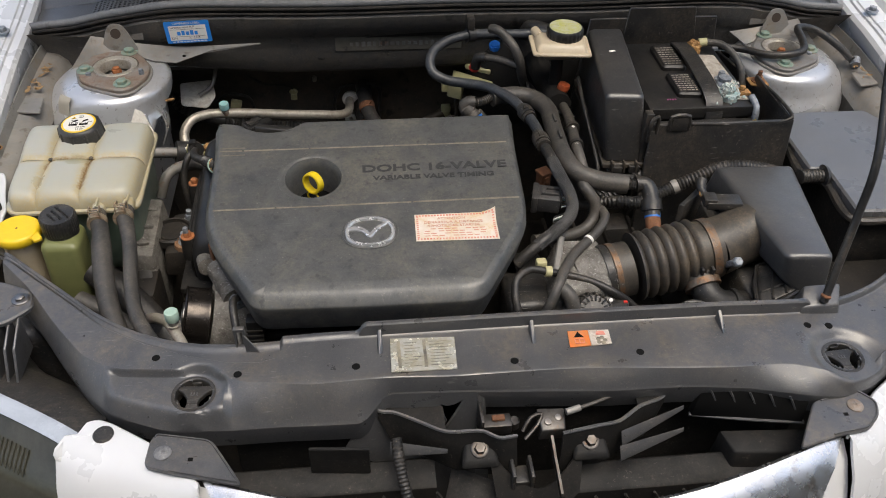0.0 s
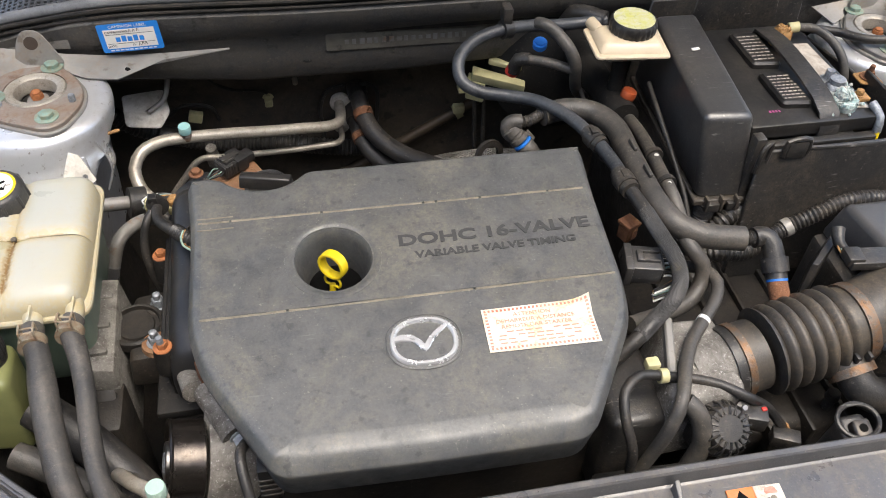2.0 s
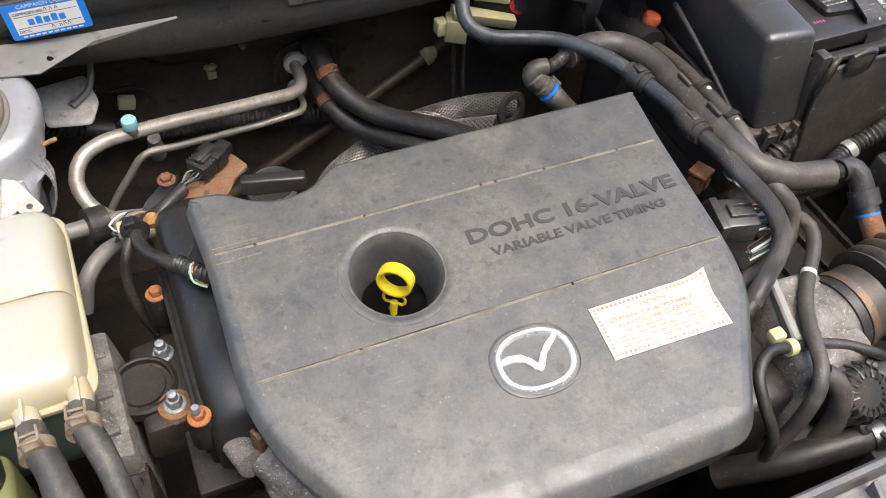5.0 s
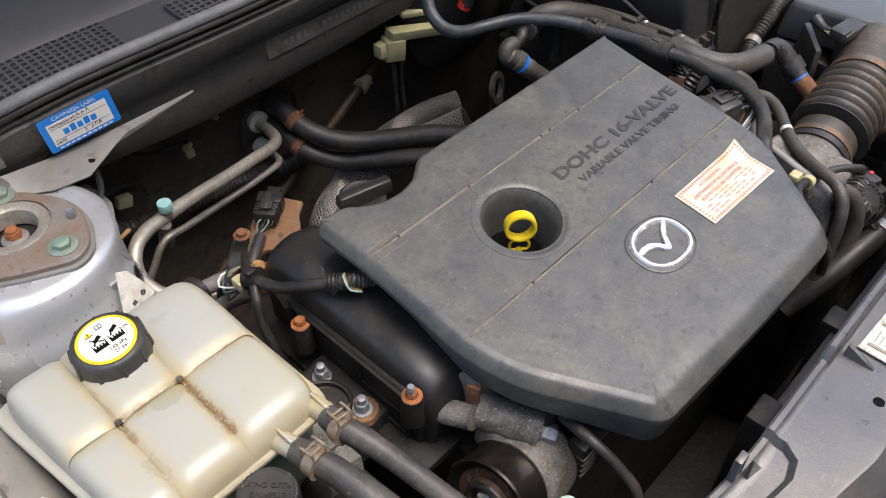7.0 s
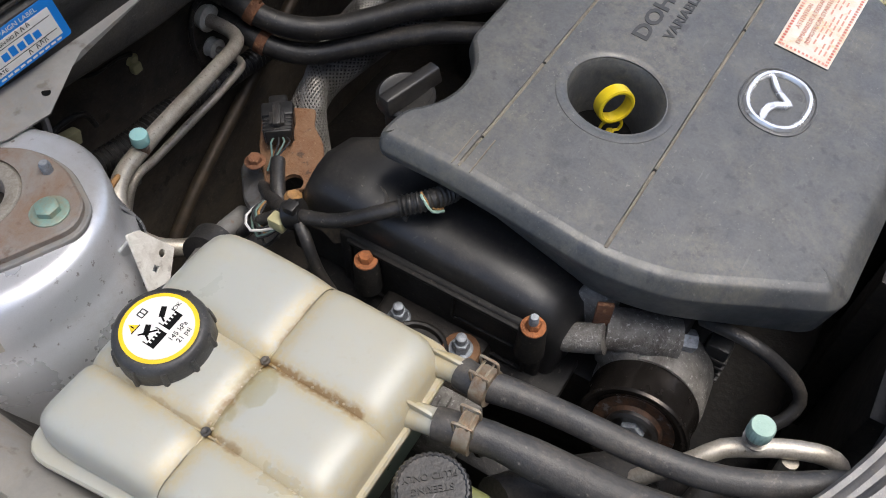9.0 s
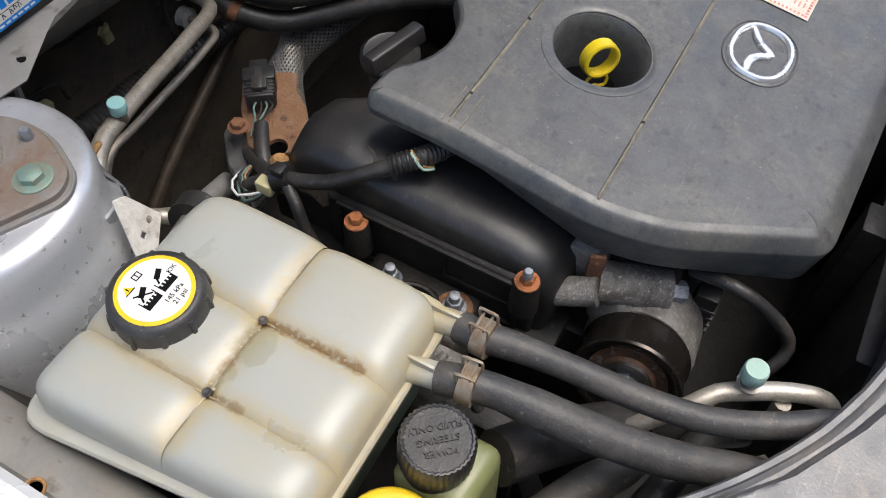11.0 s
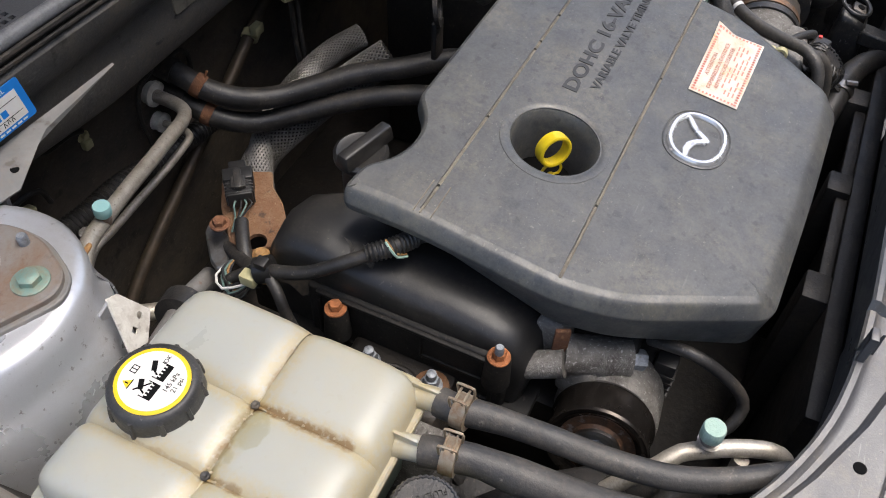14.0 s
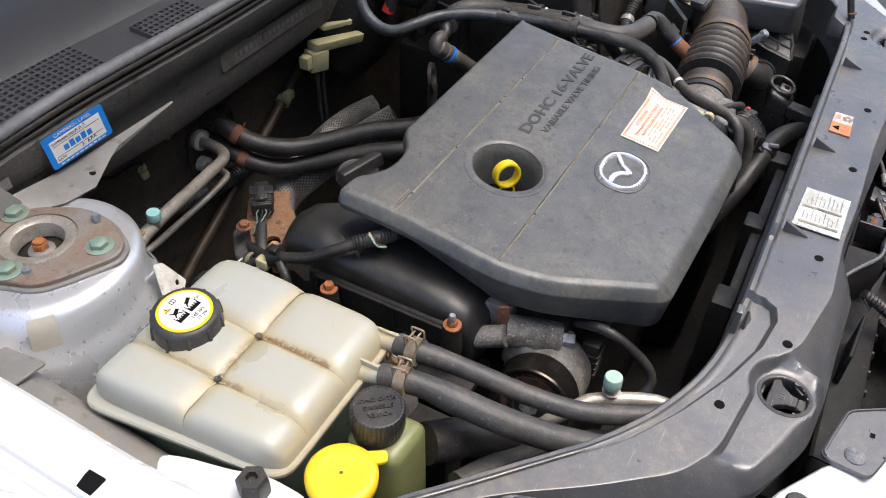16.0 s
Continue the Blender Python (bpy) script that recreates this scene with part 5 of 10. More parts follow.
def battery_tray():
    tr = thing("battery_tray", (0.35, 0.52, 0.66), "open black plastic battery tray", "battery tray")
    x0, x1, y0, y1, zt, t = 0.246, 0.462, 0.404, 0.690, 0.836, 0.005
    part("front_wall", hexa([(x0 - 0.01, y0 - 0.03, 0.66), (x1, y0 - 0.025, 0.66), (x1, y0 - 0.018, 0.66), (x0 - 0.01, y0 - 0.022, 0.66)],
                            [(x0, y0, 0.835), (x1, y0, 0.835), (x1, y0 + t, 0.835), (x0, y0 + t, 0.835)], 0.0015, 1), BLACK, tr)
    part("side_wall", box(x1 - t, x1, y0, 0.54, 0.66, 0.835, 0.0015), BLACK, tr)
    part("side_wall", hexa([(x1 - t, 0.54, 0.66), (x1, 0.54, 0.66), (x1, y1, 0.66), (x1 - t, y1, 0.66)], [(x1 - t, 0.54, 0.822), (x1, 0.54, 0.822), (x1, y1, 0.80), (x1 - t, y1, 0.80)], 0.0015, 1), BLACK, tr)
    part("rear_wall", hexa([(0.20, y1, 0.66), (x1, y1, 0.66), (x1, y1 + t, 0.66), (0.20, y1 + t, 0.66)], [(0.22, y1, 0.865), (x1 - 0.02, y1, 0.865), (x1 - 0.02, y1 + t, 0.865), (0.22, y1 + t, 0.865)], 0.0015, 1), BLACK, tr)
    part("tray_floor", box(x0, x1, y0, y1, 0.66, 0.67, 0.001), BLACK, tr)


def control_unit_box():
    cb = thing("control_unit_cover", (0.215, 0.50, 0.74), "tall black plastic cover box beside the battery", "cover box")
    part("box_shell", hexa([(0.186, 0.408, 0.768), (0.243, 0.404, 0.768), (0.262, 0.66, 0.768), (0.200, 0.66, 0.768)],
                           [(0.176, 0.428, 0.874), (0.234, 0.422, 0.874), (0.262, 0.648, 0.870), (0.205, 0.648, 0.870)], 0.009, 4), GREY_BOX, cb)
    part("base_flange", hexa([(0.182, 0.404, 0.762), (0.246, 0.400, 0.762), (0.265, 0.66, 0.762), (0.197, 0.66, 0.762)], [(0.182, 0.404, 0.770), (0.246, 0.400, 0.770), (0.265, 0.66, 0.770), (0.197, 0.66, 0.770)], 0.0015, 1), DUSTY, cb, "dusty flange with clips")
    for x, y in ((0.196, 0.402), (0.214, 0.401), (0.232, 0.400)):
        part("clip", box(x - 0.0015, x + 0.0015, y - 0.006, y + 0.004, 0.758, 0.776, 0.0006), DUSTY, cb)
    part("lower_case", box(0.192, 0.240, 0.42, 0.64, 0.66, 0.763, 0.003), BLACK, cb)


battery()
battery_tray()
control_unit_box()


# ---------------------------------------------------------------- air cleaner and intake, rough
def air_box():
    ab = thing("air_cleaner_box", (0.39, 0.24, 0.60), "black plastic air cleaner housing with a sloping lid", "air cleaner")
    part("lid", hexa([(0.318, 0.352, 0.75), (0.455, 0.362, 0.75), (0.405, 0.118, 0.72), (0.350, 0.140, 0.765)],
                     [(0.328, 0.345, 0.802), (0.452, 0.356, 0.790), (0.398, 0.128, 0.815), (0.340, 0.133, 0.812)], 0.008, 3), SHEEN_LID, ab)
    part("lower_case", hexa([(0.30, 0.34, 0.55), (0.46, 0.34, 0.55), (0.42, 0.13, 0.55), (0.30, 0.13, 0.55)], [(0.31, 0.35, 0.752), (0.455, 0.36, 0.752), (0.405, 0.12, 0.722), (0.325, 0.125, 0.722)], 0.006, 2), BLACK, ab)


def intake_hose():
    ih = thing("intake_hose", (0.22, 0.21, 0.70), "dusty black corrugated intake hose", "intake hose")
    a, b = Vector((0.138, 0.203, 0.735)), Vector((0.290, 0.218, 0.758))
    part("bellows", tube([a.lerp(b, 0.27), a.lerp(b, 0.80)], 0.0430, 44, 0.0015, ribs=0.0136, rib=0.075, bulge=True), DUSTY, ih)
    part("cuff", tube([a, a.lerp(b, 0.22)], 0.037, 28), DUSTY, ih)
    part("cuff", tube([a.lerp(b, 0.76), b], 0.0405, 28), DUSTY, ih)


air_box()
intake_hose()
fb = thing("fuse_box", (0.57, 0.38, 0.60), "dark grey plastic fuse box with a flat lid", "fuse box")
part("lid", plate(ccw(round_poly([(0.505, 0.505), (0.640, 0.505), (0.668, 0.45), (0.600, 0.245), (0.500, 0.249), (0.503, 0.35), (0.478, 0.352), (0.480, 0.44)], 0.006, 3)), 0.785, 0.022, 0.003), FUSE_LID, fb)
part("case", box(0.505, 0.60, 0.255, 0.50, 0.60, 0.765, 0.004), BLACK, fb)
# ---------------------------------------------------------------- left side of the engine
MUD = mat("dried_grey_mud", (0.075, 0.066, 0.055), 0.9, alt=(0.13, 0.115, 0.095), amount=0.8, scale=90, bump=0.8, bump_scale=400, spots=(0.03, 0.027, 0.024), spot_amount=0.6, spot_scale=150)


def valve_cover():
    vc = thing("valve_cover", (-0.40, 0.38, 0.70), "satin black plastic valve cover under the engine cover", "valve cover")
    # rounded shell: its end face looks towards the tank
    prof = [(0.278, 0.690), (0.274, 0.725), (0.279, 0.748), (0.292, 0.762), (0.315, 0.769), (0.345, 0.772), (0.380, 0.773), (0.42, 0.776), (0.455, 0.783), (0.485, 0.787), (0.503, 0.780), (0.512, 0.760), (0.512, 0.690)]
    cols = []
    for x, k in ((-0.408, 0.0), (-0.4075, 0.35), (-0.4055, 0.60), (-0.401, 0.78), (-0.394, 0.90), (-0.384, 0.97), (-0.372, 1.0), (-0.350, 1.0), (-0.325, 0.93), (-0.300, 0.90), (-0.20, 0.88), (0.03, 0.88)):
        my = 0.392
        rear = interp([(-0.36, 1.0), (-0.32, 0.62), (-0.27, 0.36)], x)
        cols.append([(x, my + (y - my) * (0.90 + 0.10 * k) * (rear if y > my else 1), 0.690 + (z - 0.690) * (0.62 + 0.38 * k)) for y, z in prof])
    bm = strip(cols)
    bm.verts.ensure_lookup_table()
    bm.faces.new([bm.verts[i] for i in range(len(prof))])
    part("shell", bm, BLACK_CLEAN, vc, smooth=60)
    part("end_panel", box(-0.4130, -0.400, 0.290, 0.468, 0.676, 0.749, 0.004, 3), SHADE_PLASTIC, vc, "flat black end panel with a shallow recess")
    part("recess_frame", join(box(-0.4160, -0.412, 0.300, 0.458, 0.7435, 0.7475, 0.0012), box(-0.4160, -0.412, 0.300, 0.458, 0.690, 0.6935, 0.0012), box(-0.4160, -0.412, 0.300, 0.3035, 0.692, 0.745, 0.0012), box(-0.4160, -0.412, 0.4545, 0.458, 0.692, 0.745, 0.0012), box(-0.4150, -0.412, 0.362, 0.365, 0.717, 0.745, 0.001), box(-0.4150, -0.412, 0.303, 0.365, 0.715, 0.718, 0.001)), SHADE_PLASTIC, vc)
    part("mud_crust", roughen(thicken(strip([[(-0.3995 + 0.0025 * math.sin(2.1 * i), 0.418 + 0.0085 * i, 0.7655 + 0.0012 * math.sin(1.3 * i)), (-0.392 + 0.002 * math.sin(3.1 * i), 0.417 + 0.0085 * i, 0.7735), (-0.383 + 0.005 * math.sin(1.9 * i + 1), 0.418 + 0.0083 * i, 0.7790 + 0.0006 * i)] for i in range(8)]), 0.0008), 0.0006), MUD, vc, "crust of dried grey mud")
    part("flange", box(-0.430, -0.38, 0.268, 0.500, 0.676, 0.688, 0.003), SHADE_PLASTIC, vc)
    # wrinkled, peeling tape at the rear corner
    part("torn_tape", thicken(strip([[(-0.411 + 0.002 * math.sin(9 * i), 0.435 + 0.065 * i / 10, 0.731 + 0.004 * math.sin(5.0 * i)), (-0.4085, 0.435 + 0.065 * i / 10, 0.746 + 0.002 * math.sin(4 * i)), (-0.4035, 0.435 + 0.062 * i / 10, 0.760 + 0.006 * math.sin(3.3 * i))] for i in range(11)]), 0.0006), DUSTY, vc, "torn dusty tape")
    for x, y, z, st in ((-0.421, 0.436, 0.746, 0.0), (-0.412, 0.299, 0.757, 0.014)):
        part("boss", lathe([(0.0115, 0), (0.0100, 0.030), (0.0092, 0.033)], (x, y, z - 0.0365), (0, 0, 1), 20), SHADE_PLASTIC, vc)
        part("flange_nut", bolt((x, y, z - 0.003), (0, 0, 1), 0.0056, 0.006, 0.0092), RUST_BOLT, vc, "bright orange rusted nut")
    part("stud", lathe([(0.0036, 0), (0.0036, 0.014), (0.0028, 0.0155), (0, 0.0155)], (-0.413, 0.299, 0.754), (0, 0, 1), 12), ZINC, vc)
    # oil filler cap in the notch of the engine cover
    ax = Vector((-0.06, -0.02, 1))
    part("filler_neck", lathe([(0.019, 0), (0.019, 0.03), (0.018, 0.034)], (-0.299, 0.476, 0.750), ax, 32), BLACK_CLEAN, vc)
    oc = part("oil_filler_cap", lathe([(0.0225, 0), (0.0240, 0.002), (0.0240, 0.007), (0.021, 0.0095), (0.018, 0.0085), (0, 0.0085)], (-0.300, 0.477, 0.789), ax, 40), BLACK_CLEAN, vc, "black oil filler cap with a grip bar")
    part("grip_bar", moved(hexa([(-0.029, -0.0080, 0), (0.029, -0.0080, 0), (0.029, 0.0080, 0), (-0.029, 0.0080, 0)], [(-0.0280, -0.0055, 0.0145), (0.0280, -0.0055, 0.0145), (0.0280, 0.0055, 0.0145), (-0.0280, 0.0055, 0.0145)], 0.002, 2), Matrix.Translation((-0.300, 0.473, 0.7970)) @ Matrix.Rotation(radians(-14), 4, "Z")), BLACK_CLEAN, oc)


def engine_mount():
    em = thing("engine_mount", (-0.45, 0.36, 0.60), "weathered cast alloy engine mount with zinc bolts", "engine mount")
    part("bracket", hexa([(-0.505, 0.300, 0.60), (-0.462, 0.300, 0.60), (-0.462, 0.435, 0.62), (-0.505, 0.435, 0.62)], [(-0.500, 0.312, 0.718), (-0.466, 0.305, 0.718), (-0.470, 0.430, 0.722), (-0.498, 0.432, 0.722)], 0.004, 2), ALLOY, em)
    for y in (0.330, 0.365, 0.405):
        part("casting_rib", box(-0.490, -0.474, y - 0.003, y + 0.003, 0.718, 0.7235, 0.001), ALLOY, em)
    part("arm", hexa([(-0.462, 0.325, 0.66), (-0.405, 0.325, 0.66), (-0.405, 0.43, 0.66), (-0.462, 0.43, 0.66)], [(-0.458, 0.330, 0.700), (-0.405, 0.330, 0.704), (-0.405, 0.425, 0.704), (-0.458, 0.420, 0.700)], 0.006, 2), GRIME_SHADE, em)
    part("bushing", lathe([(0.029, -0.004), (0.029, 0.007), (0.0265, 0.009), (0.0245, 0.0085), (0.0235, 0.0035), (0.0195, 0.0030), (0.0185, 0.0055), (0.0, 0.0050)], (-0.452, 0.375, 0.698), (0, 0, 1), 32), GRIME_SHADE, em, "round rubber bushing black with grime")
    for x, y, z in ((-0.430, 0.402, 0.702), (-0.430, 0.346, 0.706)):
        part("bolt_pad", lathe([(0.016, 0), (0.0145, 0.006), (0.011, 0.0065)], (x, y, z - 0.006), (0, 0, 1), 18), GRIME_SHADE if y > 0.38 else RUST_FLAKE, em)
        part("bolt", bolt((x, y, z), (0, 0, 1), 0.0070, 0.009, 0.0095, 0.009, 0.0042), ZINC, em, "dull zinc bolt")
    part("leg", box(-0.50, -0.462, 0.255, 0.315, 0.50, 0.690, 0.006), GRIME_SHADE, em)
    part("strap", hexa([(-0.495, 0.225, 0.52), (-0.462, 0.225, 0.52), (-0.462, 0.30, 0.52), (-0.495, 0.30, 0.52)], [(-0.492, 0.268, 0.665), (-0.468, 0.268, 0.665), (-0.468, 0.30, 0.70), (-0.492, 0.30, 0.70)], 0.005, 2), GRIME_SHADE, em)


HUB_RUST = mat("rusty_black_hub", (0.045, 0.032, 0.024), 0.6, metal=0.4, alt=(0.17, 0.085, 0.045), amount=0.7, scale=70, bump=0.5, bump_scale=300, spots=(0.25, 0.26, 0.27), spot_amount=0.5, spot_scale=130)


def water_pump():
    wp = thing("belt_pulley_pump", (-0.39, 0.21, 0.60), "corroded cast alloy pump with a belt pulley", "pump")
    ax = Vector((-0.93, -0.06, 0.26)).normalized()          # the pulley looks towards the wheel arch
    c = Vector((-0.382, 0.212, 0.682))
    part("pulley", lathe([(0.030, -0.004), (0.0345, -0.001), (0.0370, 0.001), (0.0405, 0.001), (0.0418, -0.001), (0.0405, -0.0025), (0.0402, -0.026), (0.0418, -0.029), (0.0418, -0.031), (0.040, -0.033), (0.034, -0.034)][::-1], c + ax * 0.036, ax, 52),
         mat("worn_pulley_steel", (0.060, 0.052, 0.046), 0.22, metal=0.8, alt=(0.025, 0.021, 0.018), amount=0.7, scale=60, scratch=0.3), wp, "worn dark belt pulley")
    part("hub", bolt(c + ax * 0.030, ax, 0.010, 0.008, 0.018), ZINC, wp)
    part("hub_rust", lathe([(0.033, 0), (0.030, 0.002), (0.022, 0.001), (0.020, 0.004), (0.0, 0.004)], c + ax * 0.031, ax, 30), HUB_RUST, wp)
    part("hub_cup", lathe([(0.020, 0), (0.0195, 0.004), (0.0165, 0.005), (0.0155, 0.0015), (0.0, 0.0015)], c + ax * 0.034, ax, 26), STEEL, wp, "tarnished steel hub")
    part("body", lathe([(0.030, 0), (0.036, 0.004), (0.0415, 0.010), (0.0430, 0.018), (0.0430, 0.050), (0.040, 0.056)], c - ax * 0.055, ax, 40), ALLOY, wp)
    part("upper_casting", hexa([(-0.385, 0.215, 0.69), (-0.325, 0.200, 0.69), (-0.322, 0.240, 0.69), (-0.380, 0.262, 0.69)], [(-0.378, 0.236, 0.728), (-0.335, 0.216, 0.722), (-0.332, 0.236, 0.724), (-0.374, 0.258, 0.732)], 0.007, 3), ALLOY, wp)
    part("lug", tube([(-0.372, 0.262, 0.730), (-0.357, 0.235, 0.724), (-0.3455, 0.211, 0.7200)], 0.0170, 20), ALLOY, wp)
    part("lug_bolt", bolt((-0.3450, 0.210, 0.7200), (0.42, -0.88, -0.12), 0.0090, 0.012, 0.0105), ZINC, wp)
    part("stub", tube([(-0.384, 0.254, 0.737), (-0.392, 0.283, 0.727)], 0.0115, 18), ALLOY, wp)
    part("rust_stud", lathe([(0.0065, 0), (0.0065, 0.008), (0.004, 0.011)], (-0.392, 0.284, 0.716), (-0.5, 0.6, 0.0), 10), RUST, wp)
    part("rust_tab", moved(box(-0.002, 0.002, -0.006, 0.006, -0.02, 0.010, 0.001), Matrix.Translation((-0.376, 0.262, 0.757)) @ Matrix.Rotation(radians(25), 4, "Z")), RUST, wp, "rusty steel tab")
    part("upper_lug", hexa([(-0.372, 0.262, 0.72), (-0.348, 0.255, 0.72), (-0.348, 0.285, 0.72), (-0.372, 0.290, 0.72)], [(-0.370, 0.264, 0.758), (-0.350, 0.258, 0.758), (-0.350, 0.282, 0.758), (-0.370, 0.286, 0.758)], 0.004, 2), ALLOY, wp)


valve_cover()
engine_mount()
water_pump()


def clamp(parent, at, axis, r, material=None):
    """A spring clamp: a band with two upright ears joined by a small frame."""
    a = Vector(axis).normalized()
    p = Vector(at)
    cl = part("clamp", band(p - a * 0.005, p + a * 0.005, r, 0.0012), material or ALU_RUST, parent, "spring clamp with light rust")
    side = a.cross(Vector((0, 0, 1))).normalized()
    up = side.cross(a).normalized()
    e = p + up * (r + 0.004)
    for sgn in (-1, 1):
        o = e + side * 0.0062 * sgn
        corner = [o + a * d + up * h for d, h in ((-0.0058, -0.004), (-0.0062, 0.0010), (-0.0058, 0.0062), (0.0, 0.0066), (0.0058, 0.0062), (0.0062, 0.0010), (0.0058, -0.004))]
        part("ear", tube(corner, 0.0010, 6, 0.002), ALU_RUST, cl)
        part("crossbar", tube([e + side * 0.0062 + a * 0.003 * sgn + up * 0.003, e - side * 0.0062 + a * 0.003 * sgn + up * 0.003], 0.0010, 6), ALU_RUST, cl)


ALU_RUST = mat("tarnished_clamp_steel", (0.36, 0.31, 0.23), 0.5, metal=0.4, alt=(0.24, 0.13, 0.06), amount=0.8, scale=120)

ha = thing("coolant_hose", (-0.46, 0.2, 0.70), "grey dusty rubber hose from the coolant tank", "hose", "tank hoses")
part("hose_tube", tube([(-0.4858, 0.314, 0.7915), (-0.487, 0.303, 0.793), (-0.480, 0.280, 0.788), (-0.4725, 0.247, 0.780), (-0.4635, 0.1915, 0.7695), (-0.453, 0.152, 0.764), (-0.4355, 0.116, 0.762), (-0.412, 0.082, 0.758), (-0.392, 0.055, 0.735)], 0.0118, 16,
                       radii=[(0, 0.0106), (0.12, 0.0098), (0.17, 0.0090), (1, 0.0088)]), HOSE, ha)
clamp(ha, (-0.4865, 0.297, 0.793), (-0.05, -1, 0.1), 0.0112)
hb = thing("coolant_hose", (-0.49, 0.2, 0.70), "thick grey dusty rubber hose from the coolant tank", "hose", "tank hoses")
part("hose_tube", tube([(-0.522, 0.310, 0.7895), (-0.520, 0.300, 0.791), (-0.513, 0.278, 0.788), (-0.507, 0.2457, 0.780), (-0.4985, 0.206, 0.769), (-0.487, 0.1665, 0.759), (-0.468, 0.122, 0.748), (-0.452, 0.090, 0.730), (-0.44, 0.065, 0.70)], 0.0145, 16,
                       radii=[(0, 0.0108), (0.15, 0.0108), (0.22, 0.0126), (0.55, 0.0122), (1, 0.0112)]), HOSE, hb)
clamp(hb, (-0.5185, 0.291, 0.791), (0.1, -1, 0.05), 0.0114)

# power steering and washer reservoirs in front of the tank
ps = thing("power_steering_reservoir", (-0.561, 0.283, 0.68), "olive plastic power steering reservoir with a black ribbed cap", "reservoir")
part("reservoir_body", hexa([(-0.590, 0.255, 0.68), (-0.540, 0.250, 0.68), (-0.540, 0.305, 0.68), (-0.590, 0.305, 0.68)], [(-0.588, 0.258, 0.782), (-0.538, 0.254, 0.782), (-0.540, 0.308, 0.782), (-0.586, 0.308, 0.782)], 0.010, 4), OLIVE, ps)
part("neck", lathe([(0.021, 0), (0.021, 0.012), (0.019, 0.014)], (-0.564, 0.288, 0.778), (0, 0, 1), 28), BLACK, ps)
pc = part("cap", lathe([(0.0222, 0), (0.0228, 0.002), (0.0228, 0.020), (0.0212, 0.0230), (0.0200, 0.0232), (0.0192, 0.0225), (0, 0.0225)], (-0.564, 0.288, 0.787), (0.02, -0.03, 1), 108, 36, 0.045), BLACK, ps, "dusty black ribbed cap")
m = on_plane((-0.5635, 0.2873, 0.8102), (-0.67, 0.74, 0.036), (-0.74, -0.67, -0.005))
for i, txt in enumerate(("POWER", "STEERING", "FLUID ONLY")):
    lettering("lettering", txt, 0.0056, m @ Matrix.Translation((0, 0.0078 - 0.0074 * i, 0)), BLACK_CLEAN, pc, 0.0004)
wr = thing("washer_reservoir_filler", (-0.618, 0.287, 0.70), "cream washer filler neck with a bright yellow cap", "washer filler")
part("neck", lathe([(0.020, 0), (0.022, 0.03), (0.0225, 0.075), (0.024, 0.079)], (-0.618, 0.287, 0.700), (0, 0, 1), 28), CREAM, wr)
yc = part("cap", lathe([(0.0270, 0), (0.0282, 0.0015), (0.0285, 0.010), (0.0262, 0.013), (0.0235, 0.0138), (0.018, 0.0130), (0, 0.0130)], (-0.618, 0.287, 0.778), (0, -0.02, 1), 40), YELLOW, wr, "bright yellow flip cap")
part("tab", plate(ccw(round_poly([(-0.600, 0.272), (-0.590, 0.262), (-0.582, 0.268), (-0.592, 0.284)], 0.003, 3)), 0.789, 0.004, 0.001), YELLOW, yc)
part("dimple", lathe([(0.002, 0), (0.0015, 0.0006), (0, 0.0006)], (-0.618, 0.287, 0.7905), (0, 0, 1), 10), RUST, yc)
part("reservoir_tank", box(-0.66, -0.58, 0.18, 0.30, 0.50, 0.70, 0.02, 3), BLACK, wr)

bp = thing("rubber_bump_stop", (-0.660, 0.335, 0.785), "black hexagonal rubber bump stop on the wing flange", "bump stop")
part("stop_body", join(lathe([(0.0115, 0), (0.0125, 0.004), (0.0125, 0.018), (0.0105, 0.022), (0.005, 0.022), (0.004, 0.017), (0, 0.017)], (-0.662, 0.335, 0.786), (0, 0, 1), 6), lathe([(0.009, -0.02), (0.009, 0.002)], (-0.662, 0.335, 0.786), (0, 0, 1), 14)), RUBBER, bp)
part("wing_bracket", plate(ccw(round_poly([(-0.700, 0.400), (-0.672, 0.420), (-0.664, 0.402), (-0.655, 0.365), (-0.645, 0.335), (-0.645, 0.300), (-0.700, 0.260)], 0.008, 3)), lambda x, y: 0.786 - 0.03 * (0.34 - y), 0.003, 0.001), WHITE, car, "white painted wing bracket")

# lower hoses that run below the reservoirs
for pts, r, mt, lb in (([(-0.53, 0.262, 0.735), (-0.49, 0.235, 0.715), (-0.45, 0.20, 0.69), (-0.42, 0.17, 0.66)], 0.019, RUBBER, "thick black rubber hose below the reservoir"),
                       ([(-0.545, 0.222, 0.72), (-0.51, 0.205, 0.712), (-0.475, 0.185, 0.70), (-0.44, 0.19, 0.685)], 0.013, HOSE, "dusty rubber hose beside the pump"),
                       ([(-0.50, 0.165, 0.70), (-0.47, 0.155, 0.705), (-0.43, 0.145, 0.695), (-0.40, 0.12, 0.67)], 0.011, RUBBER, "black rubber hose under the coolant hoses"),
                       ([(-0.330, 0.200, 0.735), (-0.338, 0.182, 0.747), (-0.3415, 0.170, 0.752), (-0.340, 0.154, 0.746), (-0.3365, 0.138, 0.733), (-0.333, 0.122, 0.716), (-0.336, 0.114, 0.702), (-0.348, 0.118, 0.690), (-0.36, 0.13, 0.68)], 0.0050, RUBBER, "black rubber hose under the engine cover")):
    h = thing("rubber_hose", Vector(pts[0]), lb, "hose", "small hoses")
    part("hose_tube", tube(pts, r, 14), mt, h)

